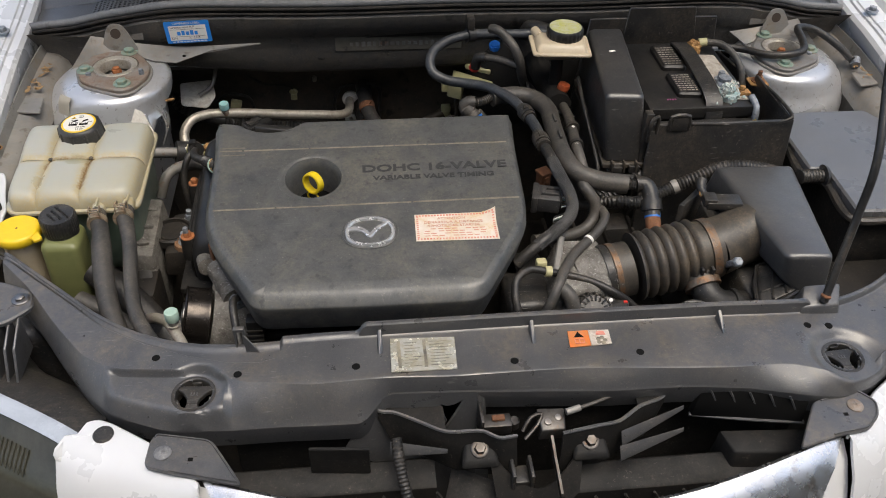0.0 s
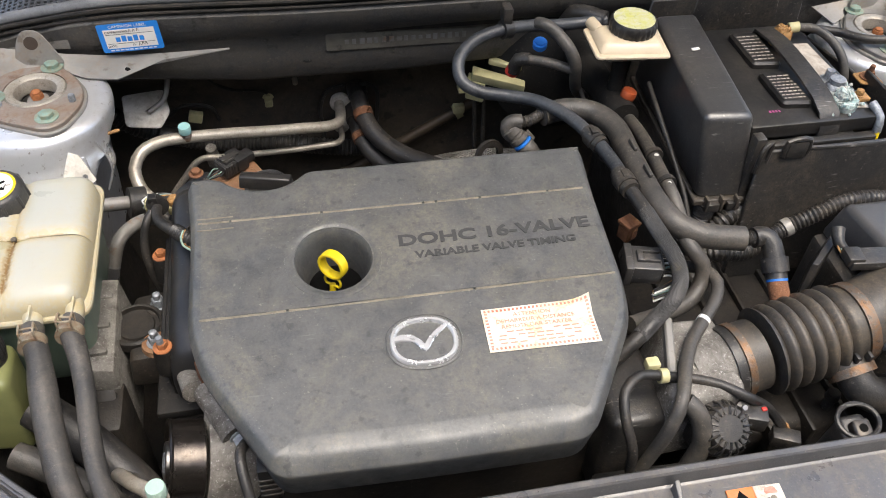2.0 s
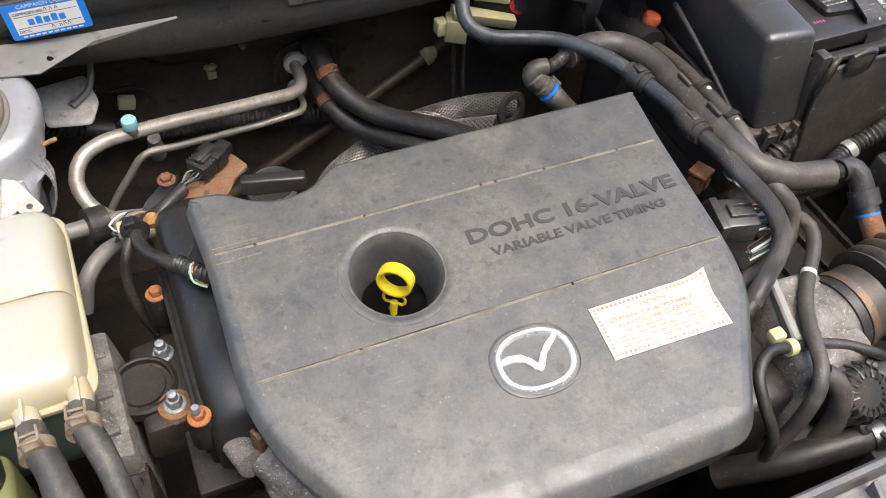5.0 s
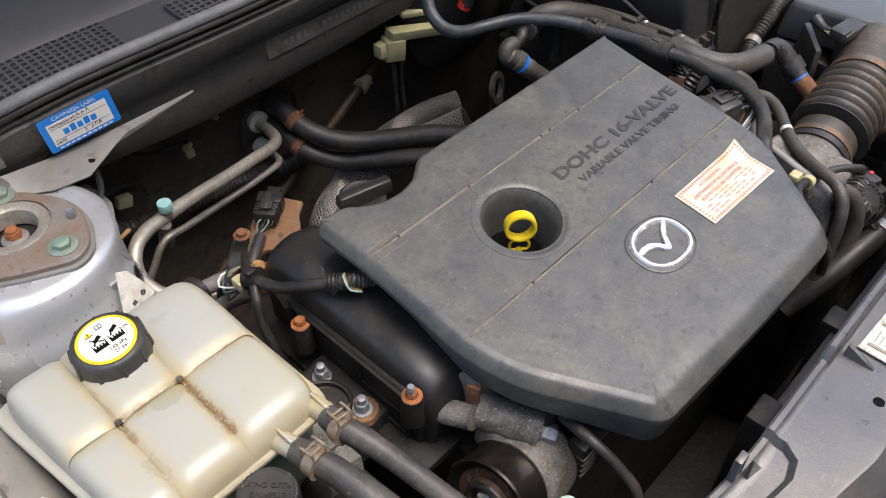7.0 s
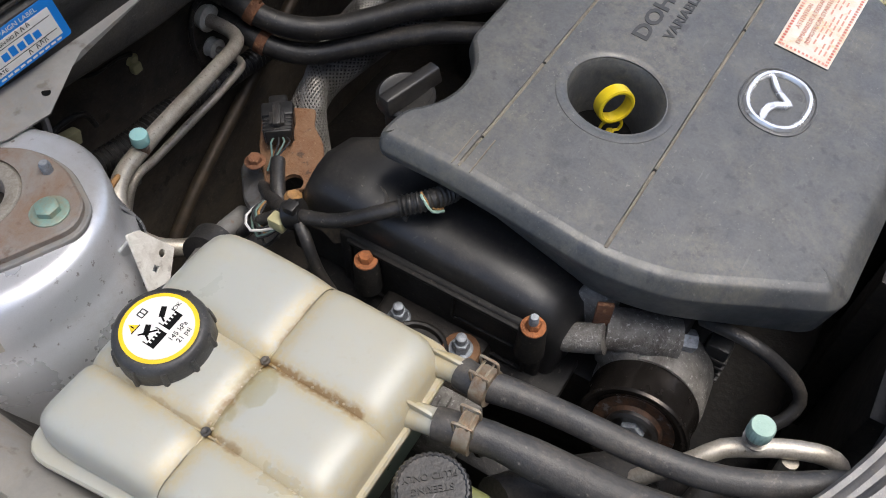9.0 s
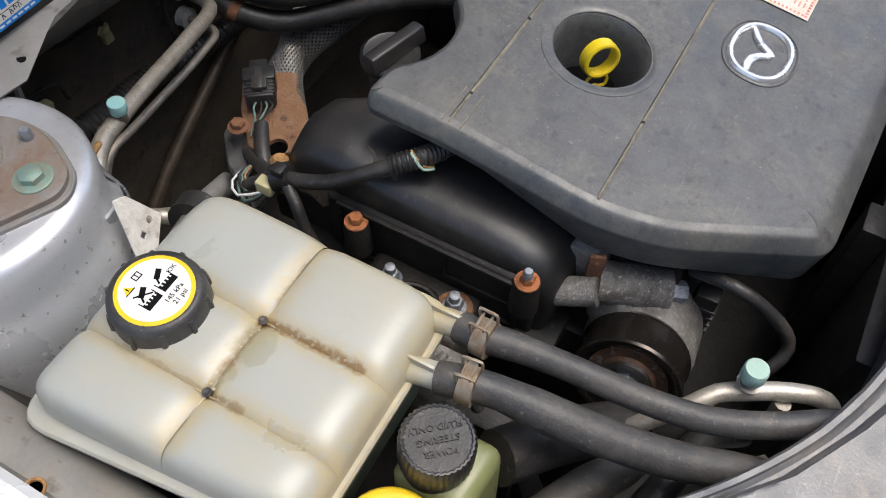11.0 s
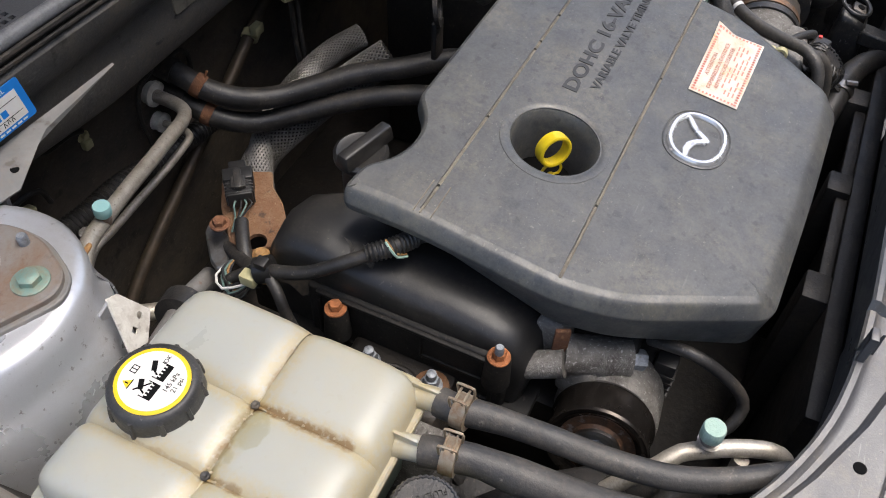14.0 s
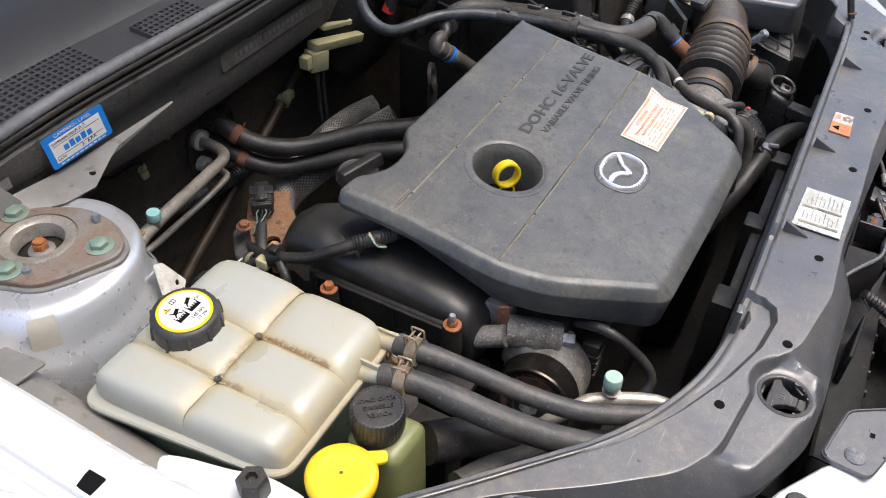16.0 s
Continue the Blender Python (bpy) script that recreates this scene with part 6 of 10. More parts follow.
sn = thing("sensor_plug", (-0.335, 0.16, 0.69), "black electrical plug below the engine cover", "plug")
part("plug_body", box(-0.332, -0.312, 0.172, 0.190, 0.660, 0.712, 0.002), BLACK_CLEAN, sn)
for i in range(4):
    part("plug_fin", box(-0.3325, -0.3115, 0.1705, 0.1915, 0.668 + 0.009 * i, 0.671 + 0.009 * i, 0.0006), BLACK, sn)


def ac_front():
    a = thing("air_conditioning_line", (-0.41, 0.13, 0.68), "bare aluminium air conditioning pipe with a mint green valve cap", "pipe")
    part("pipe", tube([(-0.470, 0.210, 0.690), (-0.452, 0.190, 0.712), (-0.434, 0.1656, 0.735), (-0.420, 0.1532, 0.741), (-0.4095, 0.136, 0.742), (-0.3998, 0.1192, 0.742), (-0.3915, 0.100, 0.7415), (-0.388, 0.088, 0.738), (-0.3875, 0.0795, 0.728), (-0.388, 0.076, 0.70)], 0.0066, 14), ALU_PIPE, a)
    part("branch", tube([(-0.403, 0.112, 0.737), (-0.404, 0.112, 0.725), (-0.408, 0.110, 0.70)], 0.0058, 12), ALU_PIPE, a)
    part("fitting", lathe([(0.0078, 0), (0.0078, 0.005), (0.0066, 0.006), (0.0066, 0.010), (0.0085, 0.012)], (-0.4086, 0.138, 0.740), (0, 0.03, 1), 16), ALU_PIPE, a)
    part("valve_stem", lathe([(0.0062, 0), (0.0062, 0.008)], (-0.4086, 0.1385, 0.751), (0, 0.03, 1), 14), STEEL, a)
    part("valve_cap", lathe([(0.0079, 0), (0.0083, 0.001), (0.0083, 0.0118), (0.0076, 0.0130), (0, 0.0130)], (-0.4086, 0.139, 0.7585), (0, 0.03, 1), 56, 28, 0.04), MINT, a, "mint green ribbed valve cap")
    part("collar", band((-0.449, 0.189, 0.702), (-0.444, 0.184, 0.706), 0.007, 0.003), BLACK, a)
    part("union", lathe([(0.010, 0), (0.010, 0.012), (0.007, 0.014), (0.007, 0.024)], (-0.447, 0.120, 0.700), (0.6, -0.7, 0.1), 6), ALU_PIPE, a)


ac_front()

# ---------------------------------------------------------------- firewall side
def ac_rear():
    a = thing("air_conditioning_pipes", (-0.33, 0.73, 0.60), "pair of dull aluminium air conditioning pipes at the firewall", "pipe")
    part("large_pipe", tube([(-0.192, 0.834, 0.650), (-0.192, 0.805, 0.650), (-0.193, 0.786, 0.649), (-0.199, 0.772, 0.649), (-0.215, 0.762, 0.652), (-0.250, 0.750, 0.661), (-0.300, 0.733, 0.674), (-0.354, 0.714, 0.690), (-0.405, 0.696, 0.703), (-0.440, 0.683, 0.709), (-0.462, 0.668, 0.707), (-0.473, 0.652, 0.693), (-0.467, 0.632, 0.674), (-0.445, 0.612, 0.662), (-0.42, 0.60, 0.655)], 0.0080, 16), ALU_PIPE, a)
    part("small_pipe", tube([(-0.191, 0.834, 0.607), (-0.192, 0.800, 0.608), (-0.194, 0.782, 0.610), (-0.203, 0.771, 0.612), (-0.222, 0.766, 0.614), (-0.256, 0.760, 0.616), (-0.328, 0.750, 0.622), (-0.372, 0.742, 0.628), (-0.396, 0.739, 0.631), (-0.410, 0.737, 0.624), (-0.424, 0.735, 0.606), (-0.440, 0.735, 0.585), (-0.46, 0.735, 0.555)], 0.0046, 12), ALU_PIPE, a)
    for z, r in ((0.650, 0.016), (0.606, 0.0125)):
        part("fitting", lathe([(r, 0), (r, 0.004), (r * 0.85, 0.006), (r * 0.85, 0.011), (r * 0.98, 0.012), (r * 0.98, 0.016), (r * 0.65, 0.018)], (-0.190, 0.835, z), (0, -1, 0), 28), FITTING, a, "pale plastic pipe fitting")
    part("valve_stem", lathe([(0.007, 0), (0.007, 0.008), (0.005, 0.010), (0.005, 0.014)], (-0.406, 0.694, 0.703), (0, -0.2, 1), 14), RUST_PLATE, a)
    part("valve_cap", lathe([(0.0078, 0), (0.0081, 0.001), (0.0081, 0.0100), (0.0075, 0.0112), (0, 0.0112)], (-0.406, 0.691, 0.7155), (0, -0.08, 1), 28), TEAL, a, "teal green valve cap")
    part("switch_block", join(lathe([(0.010, 0), (0.010, 0.02), (0.008, 0.023), (0.008, 0.040)], (-0.386, 0.770, 0.596), (0.0, -0.30, 0.95), 10)), ALLOY, a)
    part("backing_plate", plate(ccw(round_poly([(-0.225, 0.832), (-0.150, 0.832), (-0.150, 0.840), (-0.225, 0.840)], 0.002, 2)), 0.70, 0.13, 0.001), RUBBER, a)
    part("bracket", tube([(-0.222, 0.832, 0.672), (-0.228, 0.828, 0.69), (-0.205, 0.826, 0.702), (-0.175, 0.828, 0.698)], 0.003, 8), STEEL, a)


ac_rear()


def heater_hoses():
    for pts, r in (([(-0.165, 0.832, 0.676), (-0.163, 0.805, 0.668), (-0.159, 0.778, 0.655), (-0.150, 0.752, 0.645), (-0.134, 0.728, 0.637), (-0.110, 0.702, 0.634), (-0.080, 0.672, 0.638), (-0.045, 0.635, 0.645), (-0.01, 0.585, 0.650), (0.03, 0.53, 0.655), (0.04, 0.47, 0.65)], 0.0135),
                   ([(-0.172, 0.832, 0.640), (-0.169, 0.795, 0.630), (-0.164, 0.768, 0.620), (-0.153, 0.745, 0.610), (-0.133, 0.722, 0.602), (-0.105, 0.690, 0.606), (-0.075, 0.650, 0.614), (-0.045, 0.605, 0.622), (-0.015, 0.545, 0.625), (0.0, 0.47, 0.625)], 0.0130)):
        h = thing("heater_hose", Vector(pts[0]), "thick black rubber heater hose with a rusty clamp", "hose", "heater hoses")
        part("hose_tube", tube(pts, r, 16), RUBBER, h)
        p, q = Vector(pts[1]).lerp(Vector(pts[2]), 0.75), Vector(pts[1]).lerp(Vector(pts[2]), 1.15)
        part("clamp", band(p, q, r, 0.0014), RUST, h, "rusty spring clamp")
        part("clamp_ear", tube([q + Vector((0.004, -0.002, r)), q + Vector((0.008, -0.004, r + 0.008))], 0.0016, 6), RUST, h)
        part("firewall_stub", tube([pts[0], Vector(pts[0]).lerp(Vector(pts[1]), 0.9)], r + 0.002, 14), BLACK, h)


heater_hoses()

# brown steel rod along the firewall, with clips
br = thing("brake_pipe_tube", (-0.1, 0.81, 0.47), "brown stained tube along the firewall with plastic clips", "pipe")
part("tube", tube([(0.060, 0.822, 0.655), (-0.007, 0.818, 0.618), (-0.138, 0.811, 0.548), (-0.269, 0.805, 0.482), (-0.33, 0.80, 0.448), (-0.40, 0.79, 0.40)], 0.0085, 12), mat("brown_stained_steel", (0.10, 0.075, 0.05), 0.5, metal=0.4, alt=(0.05, 0.04, 0.03), amount=0.8, scale=40), br)
part("clip", join(band((0.000, 0.818, 0.620), (-0.010, 0.817, 0.615), 0.0088, 0.003), box(-0.016, 0.002, 0.798, 0.810, 0.626, 0.640, 0.002)), CLIP, br, "yellowish plastic clip")

cb = thing("cable_bracket", (0.01, 0.76, 0.68), "yellowish plastic cable bracket below the cowl", "bracket")
part("arm", hexa([(-0.005, 0.745, 0.722), (0.062, 0.705, 0.722), (0.066, 0.718, 0.722), (0.0, 0.765, 0.722)], [(-0.005, 0.740, 0.738), (0.062, 0.700, 0.738), (0.066, 0.716, 0.738), (0.0, 0.763, 0.738)], 0.002, 2), CLIP, cb)
part("block", hexa([(-0.012, 0.750, 0.690), (0.012, 0.735, 0.690), (0.020, 0.758, 0.690), (-0.004, 0.772, 0.690)], [(-0.012, 0.745, 0.724), (0.012, 0.732, 0.724), (0.020, 0.756, 0.724), (-0.004, 0.768, 0.724)], 0.002, 2), CLIP, cb)
part("tab", box(-0.022, -0.008, 0.748, 0.765, 0.700, 0.720, 0.002), CLIP, cb)
part("upper_arm", hexa([(0.018, 0.745, 0.748), (0.060, 0.72, 0.748), (0.064, 0.73, 0.748), (0.022, 0.757, 0.748)], [(0.018, 0.745, 0.757), (0.060, 0.72, 0.757), (0.064, 0.73, 0.757), (0.022, 0.757, 0.757)], 0.002, 1), CLIP, cb)
for dx in (0.0, 0.014):
    part("cable", tube([(0.004 + dx, 0.752, 0.695), (0.008 + dx, 0.755, 0.62), (0.015 + dx, 0.75, 0.52)], 0.0035, 8), RUBBER, cb)


def woven_sleeve(path, rad):
    ws = thing("heat_sleeve", (-0.1, 0.7, 0.50), "silver woven heat shield sleeve behind the engine", "heat sleeve")
    line = smooth_line(path, 0.006)
    part("sleeve_core", tube([tuple(p) for p in line], rad, 20), GRIME_SHADE, ws)
    # crossing threads wound both ways round the core
    threads = []
    L = len(line)
    for s in (-1, 1):
        for k in range(22):
            pts = []
            for i in range(L):
                t = (line[min(i + 1, L - 1)] - line[max(i - 1, 0)]).normalized()
                u = (Vector((0, 0, 1)) - t * t.z).normalized()
                w = t.cross(u)
                an = 2 * math.pi * k / 22 + s * i * 0.26
                pts.append(line[i] + (u * math.cos(an) + w * math.sin(an)) * (rad + 0.0005))
            threads.append(tube(pts, 0.0012, 4, 0.02))
    o = part("weave", join(*threads), BRAID, ws)
    o["kind"] = "stuff"


woven_sleeve([(0.01, 0.615, 0.645), (-0.03, 0.655, 0.615), (-0.085, 0.70, 0.575), (-0.135, 0.725, 0.545), (-0.18, 0.715, 0.52), (-0.22, 0.68, 0.47)], 0.0205)
woven_sleeve([(0.085, 0.70, 0.600), (0.045, 0.722, 0.592), (-0.005, 0.735, 0.583), (-0.060, 0.737, 0.575), (-0.115, 0.730, 0.565), (-0.160, 0.712, 0.545), (-0.20, 0.68, 0.50)], 0.0150)

le = thing("lifting_eye", (-0.032, 0.53, 0.70), "dark steel engine lifting eye", "lifting eye")
part("eye_ring", moved(lathe([(0.0125, -0.0025), (0.0195, -0.0025), (0.0195, 0.0025), (0.0125, 0.0025), (0.0125, -0.0025)], (0, 0, 0), (0, 0, 1), 30, ends=False), Matrix.Translation((-0.032, 0.532, 0.762)) @ Matrix.Rotation(radians(80), 4, "X") @ Matrix.Rotation(radians(20), 4, "Y")), GRIME_SHADE, le)
part("stem", box(-0.042, -0.022, 0.528, 0.535, 0.70, 0.748, 0.002), GRIME_SHADE, le)




def rusty_sensor():
    rs = thing("sensor_bracket", (-0.35, 0.56, 0.66), "rusted steel bracket with a black electrical connector", "sensor bracket")
    pts = ccw(round_poly([(-0.390, 0.562), (-0.362, 0.590), (-0.336, 0.607), (-0.317, 0.594), (-0.306, 0.570), (-0.322, 0.560), (-0.333, 0.543), (-0.350, 0.528), (-0.372, 0.520), (-0.396, 0.545)], 0.004, 3))
    part("bracket_plate", plate(pts, lambda x, y: 0.734 + 0.12 * (x + 0.33), 0.004, 0.001, [ring_pts(-0.380, 0.540, 0.009, 16)]), RUST_FLAKE, rs, "flaking rusty plate")
    m0, m1, m2, m3 = [Vector(p) for p in ((-0.372, 0.560, 0.737), (-0.388, 0.548, 0.736), (-0.402, 0.536, 0.732), (-0.416, 0.520, 0.715))]
    part("loom_end", tube([m0, m1, m2, m3], 0.0062, 12), RUBBER, rs, "taped loom below the connector")
    part("side_tab", plate(ccw(round_poly([(-0.372, 0.592), (-0.388, 0.590), (-0.412, 0.568), (-0.418, 0.556), (-0.402, 0.550), (-0.386, 0.562)], 0.004, 3)), lambda x, y: 0.733 + 0.12 * (x + 0.33), 0.005, 0.0015), STEEL, rs, "dull grey steel tab")
    m = on_plane((-0.340, 0.583, 0.736), (0.62, -0.78, 0.0), (0.78, 0.62, 0.0))
    cn = part("connector", moved(join(box(-0.0115, 0.0115, -0.022, 0.010, 0, 0.017, 0.002), box(-0.0135, 0.0135, -0.004, 0.012, 0.001, 0.019, 0.002), box(-0.008, 0.008, 0.010, 0.026, 0.002, 0.014, 0.002)), m), BLACK_CLEAN, rs, "black electrical connector")
    part("latch", moved(join(box(-0.0065, 0.0065, -0.016, -0.002, 0.017, 0.021, 0.001), box(-0.0035, 0.0035, -0.018, 0.006, 0.019, 0.0225, 0.001)), m), BLACK, cn)
    for k in range(4):
        part("grip_rib", moved(box(-0.0125, 0.0125, -0.020 + 0.004 * k, -0.0185 + 0.004 * k, 0.002, 0.0178, 0.0004), m), BLACK, cn)
    for i, (mt, off) in enumerate(((WIRE, -0.004), (RUBBER, 0.0), (WIRE, 0.003), (RUBBER, 0.006))):
        part("wire", tube([m @ Vector((off, -0.021, 0.009)), m @ Vector((off * 1.6, -0.028, 0.010)), m @ Vector((off * 0.6 - 0.004, -0.036, 0.004)), m @ Vector((off * 0.4 - 0.010, -0.046, -0.004))], 0.0009, 6), mt, cn)
    part("rust_bolt", bolt((-0.386, 0.572, 0.741), (0, 0, 1), 0.006, 0.005, 0.009), RUST, rs)
    part("leg", box(-0.366, -0.345, 0.535, 0.57, 0.60, 0.722, 0.003), GRIME_SHADE, rs)


rusty_sensor()

hn = thing("wiring_harness", (-0.40, 0.48, 0.70), "taped black wiring harness beside the valve cover", "wiring harness")
part("main_run", tube([(-0.385, 0.575, 0.715), (-0.405, 0.540, 0.733), (-0.420, 0.512, 0.752), (-0.424, 0.490, 0.764), (-0.419, 0.462, 0.772), (-0.405, 0.432, 0.787), (-0.388, 0.410, 0.795), (-0.368, 0.396, 0.793), (-0.345, 0.385, 0.785)], 0.0058, 12), RUBBER, hn)
part("corrugated_run", tube([(-0.396, 0.420, 0.7925), (-0.382, 0.404, 0.7955), (-0.362, 0.394, 0.791)], 0.0075, 12, ribs=0.0035, rib=0.10), BLACK, hn)
part("drop_run", tube([(-0.424, 0.498, 0.762), (-0.434, 0.482, 0.758), (-0.442, 0.468, 0.735), (-0.440, 0.455, 0.70), (-0.43, 0.45, 0.66)], 0.0048, 10), RUBBER, hn)
part("rear_run", tube([(-0.430, 0.56, 0.700), (-0.432, 0.535, 0.735), (-0.426, 0.508, 0.758)], 0.005, 10), RUBBER, hn)
part("tie_wrap", join(band((-0.427, 0.504, 0.760), (-0.421, 0.492, 0.764), 0.008, 0.003), box(-0.432, -0.422, 0.492, 0.502, 0.770, 0.777, 0.001)), BLACK_CLEAN, hn)
part("clip", box(-0.439, -0.428, 0.500, 0.514, 0.750, 0.762, 0.002), CLIP, hn, "yellowish plastic clip")
part("green_wire", tube([(-0.386, 0.408, 0.803), (-0.389, 0.402, 0.800), (-0.388, 0.397, 0.793), (-0.379, 0.393, 0.787)], 0.0011, 6), MINT, hn, "loose pale green wire")
part("bare_wire", tube([(-0.384, 0.409, 0.803), (-0.387, 0.403, 0.801), (-0.386, 0.398, 0.794), (-0.378, 0.394, 0.788)], 0.0009, 6), COPPER, hn)
for k in range(7):
    a, b = random.uniform(-0.010, 0.010), random.uniform(-0.008, 0.008)
    part("torn_wire", tube([(-0.412 + a * 0.3, 0.540 + b * 0.3, 0.738), (-0.424 + a, 0.535 + b, 0.744 + 0.3 * a), (-0.436 + a, 0.520 + b, 0.738 + b), (-0.432 + a * 0.5, 0.505 + b * 0.4, 0.752)], 0.0011, 5), (RUBBER, WIRE, COPPER, RUBBER, PAPER)[k % 5], hn)
st = thing("rust_stud", (-0.408, 0.512, 0.72), "short rusted stud with a plastic clip", "stud")
part("stud_body", join(lathe([(0.006, 0), (0.006, 0.02), (0.0075, 0.022), (0.0075, 0.034), (0.004, 0.038), (0, 0.038)], (-0.408, 0.513, 0.722), (0, 0, 1), 12)), COPPER, st)
part("stud_clip", box(-0.416, -0.402, 0.505, 0.518, 0.738, 0.750, 0.002), CLIP, st)

# pipe and rubber grommet between the tower and the tank
gp = thing("return_pipe", (-0.45, 0.56, 0.66), "tarnished metal pipe with a rubber grommet behind the tank", "pipe")
part("pipe", tube([(-0.512, 0.552, 0.722), (-0.480, 0.560, 0.716), (-0.445, 0.570, 0.707), (-0.41, 0.575, 0.695)], 0.0085, 14), GREY_PLATE, gp)
part("grommet", band((-0.470, 0.562, 0.714), (-0.452, 0.567, 0.709), 0.009, 0.010), RUBBER, gp)
lp = thing("lower_pipe", (-0.46, 0.5, 0.62), "curved metal pipe below the wiring harness", "pipe")
part("pipe", tube([(-0.490, 0.490, 0.68), (-0.478, 0.505, 0.708), (-0.460, 0.525, 0.712), (-0.440, 0.540, 0.705), (-0.41, 0.545, 0.69)], 0.0080, 14), GREY_PLATE, lp)

tt = thing("tower_bracket", (-0.51, 0.55, 0.75), "silver sheet bracket on the strut tower with two holes", "bracket")
bkt = plate(ccw(round_poly([(-0.018, 0.026), (-0.004, 0.026), (0.026, 0.000), (0.010, -0.026), (-0.014, -0.026)], 0.002, 3)), 0.0, 0.0016, 0.0005, [ring_pts(0.011, 0.000, 0.0036, 14), ring_pts(0.000, -0.010, 0.0042, 4)])
part("bracket_sheet", moved(bkt, on_plane((-0.514, 0.555, 0.770), (0.88, 0.0, -0.47), (0.30, 0.50, 0.81)) @ Matrix.Diagonal((0.85, 0.85, 1, 1))), FITTING, tt)
part("bracket_leg", hexa([(-0.525, 0.575, 0.70), (-0.503, 0.580, 0.70), (-0.502, 0.583, 0.70), (-0.524, 0.578, 0.70)], [(-0.526, 0.572, 0.778), (-0.506, 0.575, 0.778), (-0.505, 0.578, 0.778), (-0.525, 0.575, 0.778)], 0.001, 1), SILVER, tt)
tt2 = thing("tower_bracket", (-0.48, 0.62, 0.70), "shiny curved silver bracket beside the strut tower", "bracket")
part("bracket_sheet", thicken(strip([[(-0.497 + 0.012 * math.sin(k), 0.600 + 0.028 * i / 6, 0.705 + 0.075 * k / 3 - 0.004 * i / 6 * k) for k in [j * 0.4 for j in range(9)]] for i in range(7)]), 0.002), SILVER, tt2)
part("stud", lathe([(0.0024, 0), (0.0024, 0.014), (0.0015, 0.016)], (-0.487, 0.625, 0.772), (0.9, 0.2, 0.1), 10), COPPER, tt2)
# ---------------------------------------------------------------- right side: hoses
def hose(name, pts, r, material, label, group="engine hoses", category="hose", n=14, **kw):
    h = thing(name, Vector(pts[0]), label, category, group)
    part("hose_tube", tube(pts, r, n, **kw), material, h)
    return h


vac = hose("vacuum_hose", [(0.150, 0.672, 0.852), (0.091, 0.672, 0.850), (0.040, 0.666, 0.855), (0.005, 0.656, 0.858), (-0.032, 0.643, 0.853), (-0.056, 0.620, 0.842), (-0.056, 0.597, 0.827), (-0.035, 0.586, 0.817), (-0.005, 0.577, 0.815), (0.030, 0.556, 0.818), (0.058, 0.517, 0.820), (0.075, 0.475, 0.818), (0.082, 0.43, 0.820), (0.082, 0.387, 0.823)], 0.0078, VACUUM, "dusty blue-black rubber vacuum hose curving over the engine")
part("holder", join(band((0.018, 0.660, 0.857), (0.006, 0.656, 0.858), 0.008, 0.004), box(0.006, 0.018, 0.652, 0.672, 0.866, 0.888, 0.002)), BLACK, vac, "plastic hose holder")
for a, b in (((0.073, 0.482, 0.819), (0.077, 0.468, 0.818)), ((0.0805, 0.400, 0.823), (0.082, 0.383, 0.824))):
    part("joint", join(band(a, b, 0.0078, 0.0042), band(Vector(b), Vector(b) + (Vector(b) - Vector(a)) * 0.45, 0.0078, 0.0028), band(Vector(a) - (Vector(b) - Vector(a)) * 0.5, Vector(a), 0.0078, 0.0016), box(Vector(a).x - 0.004, Vector(a).x + 0.004, Vector(a).y - 0.012, Vector(a).y, a[2] + 0.008, a[2] + 0.013, 0.001)), BLACK, vac, "plastic hose joint")
brd = hose("braided_hose", [(0.082, 0.383, 0.823), (0.086, 0.362, 0.822), (0.089, 0.332, 0.822), (0.094, 0.304, 0.818), (0.101, 0.284, 0.808), (0.102, 0.268, 0.796), (0.092, 0.254, 0.786), (0.074, 0.242, 0.779), (0.048, 0.225, 0.770), (0.02, 0.215, 0.75)], 0.0078, RUBBER, "black hose in a braided sleeve")
line = smooth_line([(0.088, 0.345, 0.822), (0.090, 0.325, 0.821), (0.094, 0.304, 0.818), (0.101, 0.284, 0.808), (0.102, 0.268, 0.796), (0.092, 0.254, 0.786), (0.074, 0.242, 0.779), (0.048, 0.225, 0.770)], 0.004)
thr = []
for s in (-1, 1):
    for k in range(30):
        pts = []
        for i, p in enumerate(line):
            t = (line[min(i + 1, len(line) - 1)] - line[max(i - 1, 0)]).normalized()
            u = (Vector((0, 0, 1)) - t * t.z).normalized()
            w = t.cross(u)
            an = 2 * math.pi * k / 30 + s * i * 0.40
            pts.append(p + (u * math.cos(an) + w * math.sin(an)) * 0.0079)
        thr.append(tube(pts, 0.0005, 4, 0.01))
o = part("weave", join(*thr), SLEEVE, brd, "grey braided yarn")
o["kind"] = "stuff"
fo = hose("foam_covered_hose", [(0.034, 0.545, 0.805), (0.069, 0.553, 0.805), (0.099, 0.545, 0.803), (0.115, 0.512, 0.804), (0.113, 0.46, 0.807), (0.109, 0.408, 0.812), (0.109, 0.366, 0.814), (0.119, 0.335, 0.810), (0.145, 0.318, 0.805), (0.188, 0.309, 0.802)], 0.0135, HOSE, "thick grey foam covered hose along the engine", n=16)
for p in ((0.113, 0.452, 0.820), (0.110, 0.400, 0.825)):
    part("fin", moved(box(-0.002, 0.002, -0.010, 0.010, 0, 0.006, 0.001), Matrix.Translation(p)), HOSE, fo)
hose("hose_stub", [(0.050, 0.550, 0.806), (0.030, 0.546, 0.804), (0.019, 0.540, 0.803), (0.000, 0.539, 0.801)], 0.0066, BLACK, "short ribbed black pipe at the end of the foam hose", ribs=0.0035, rib=0.10)
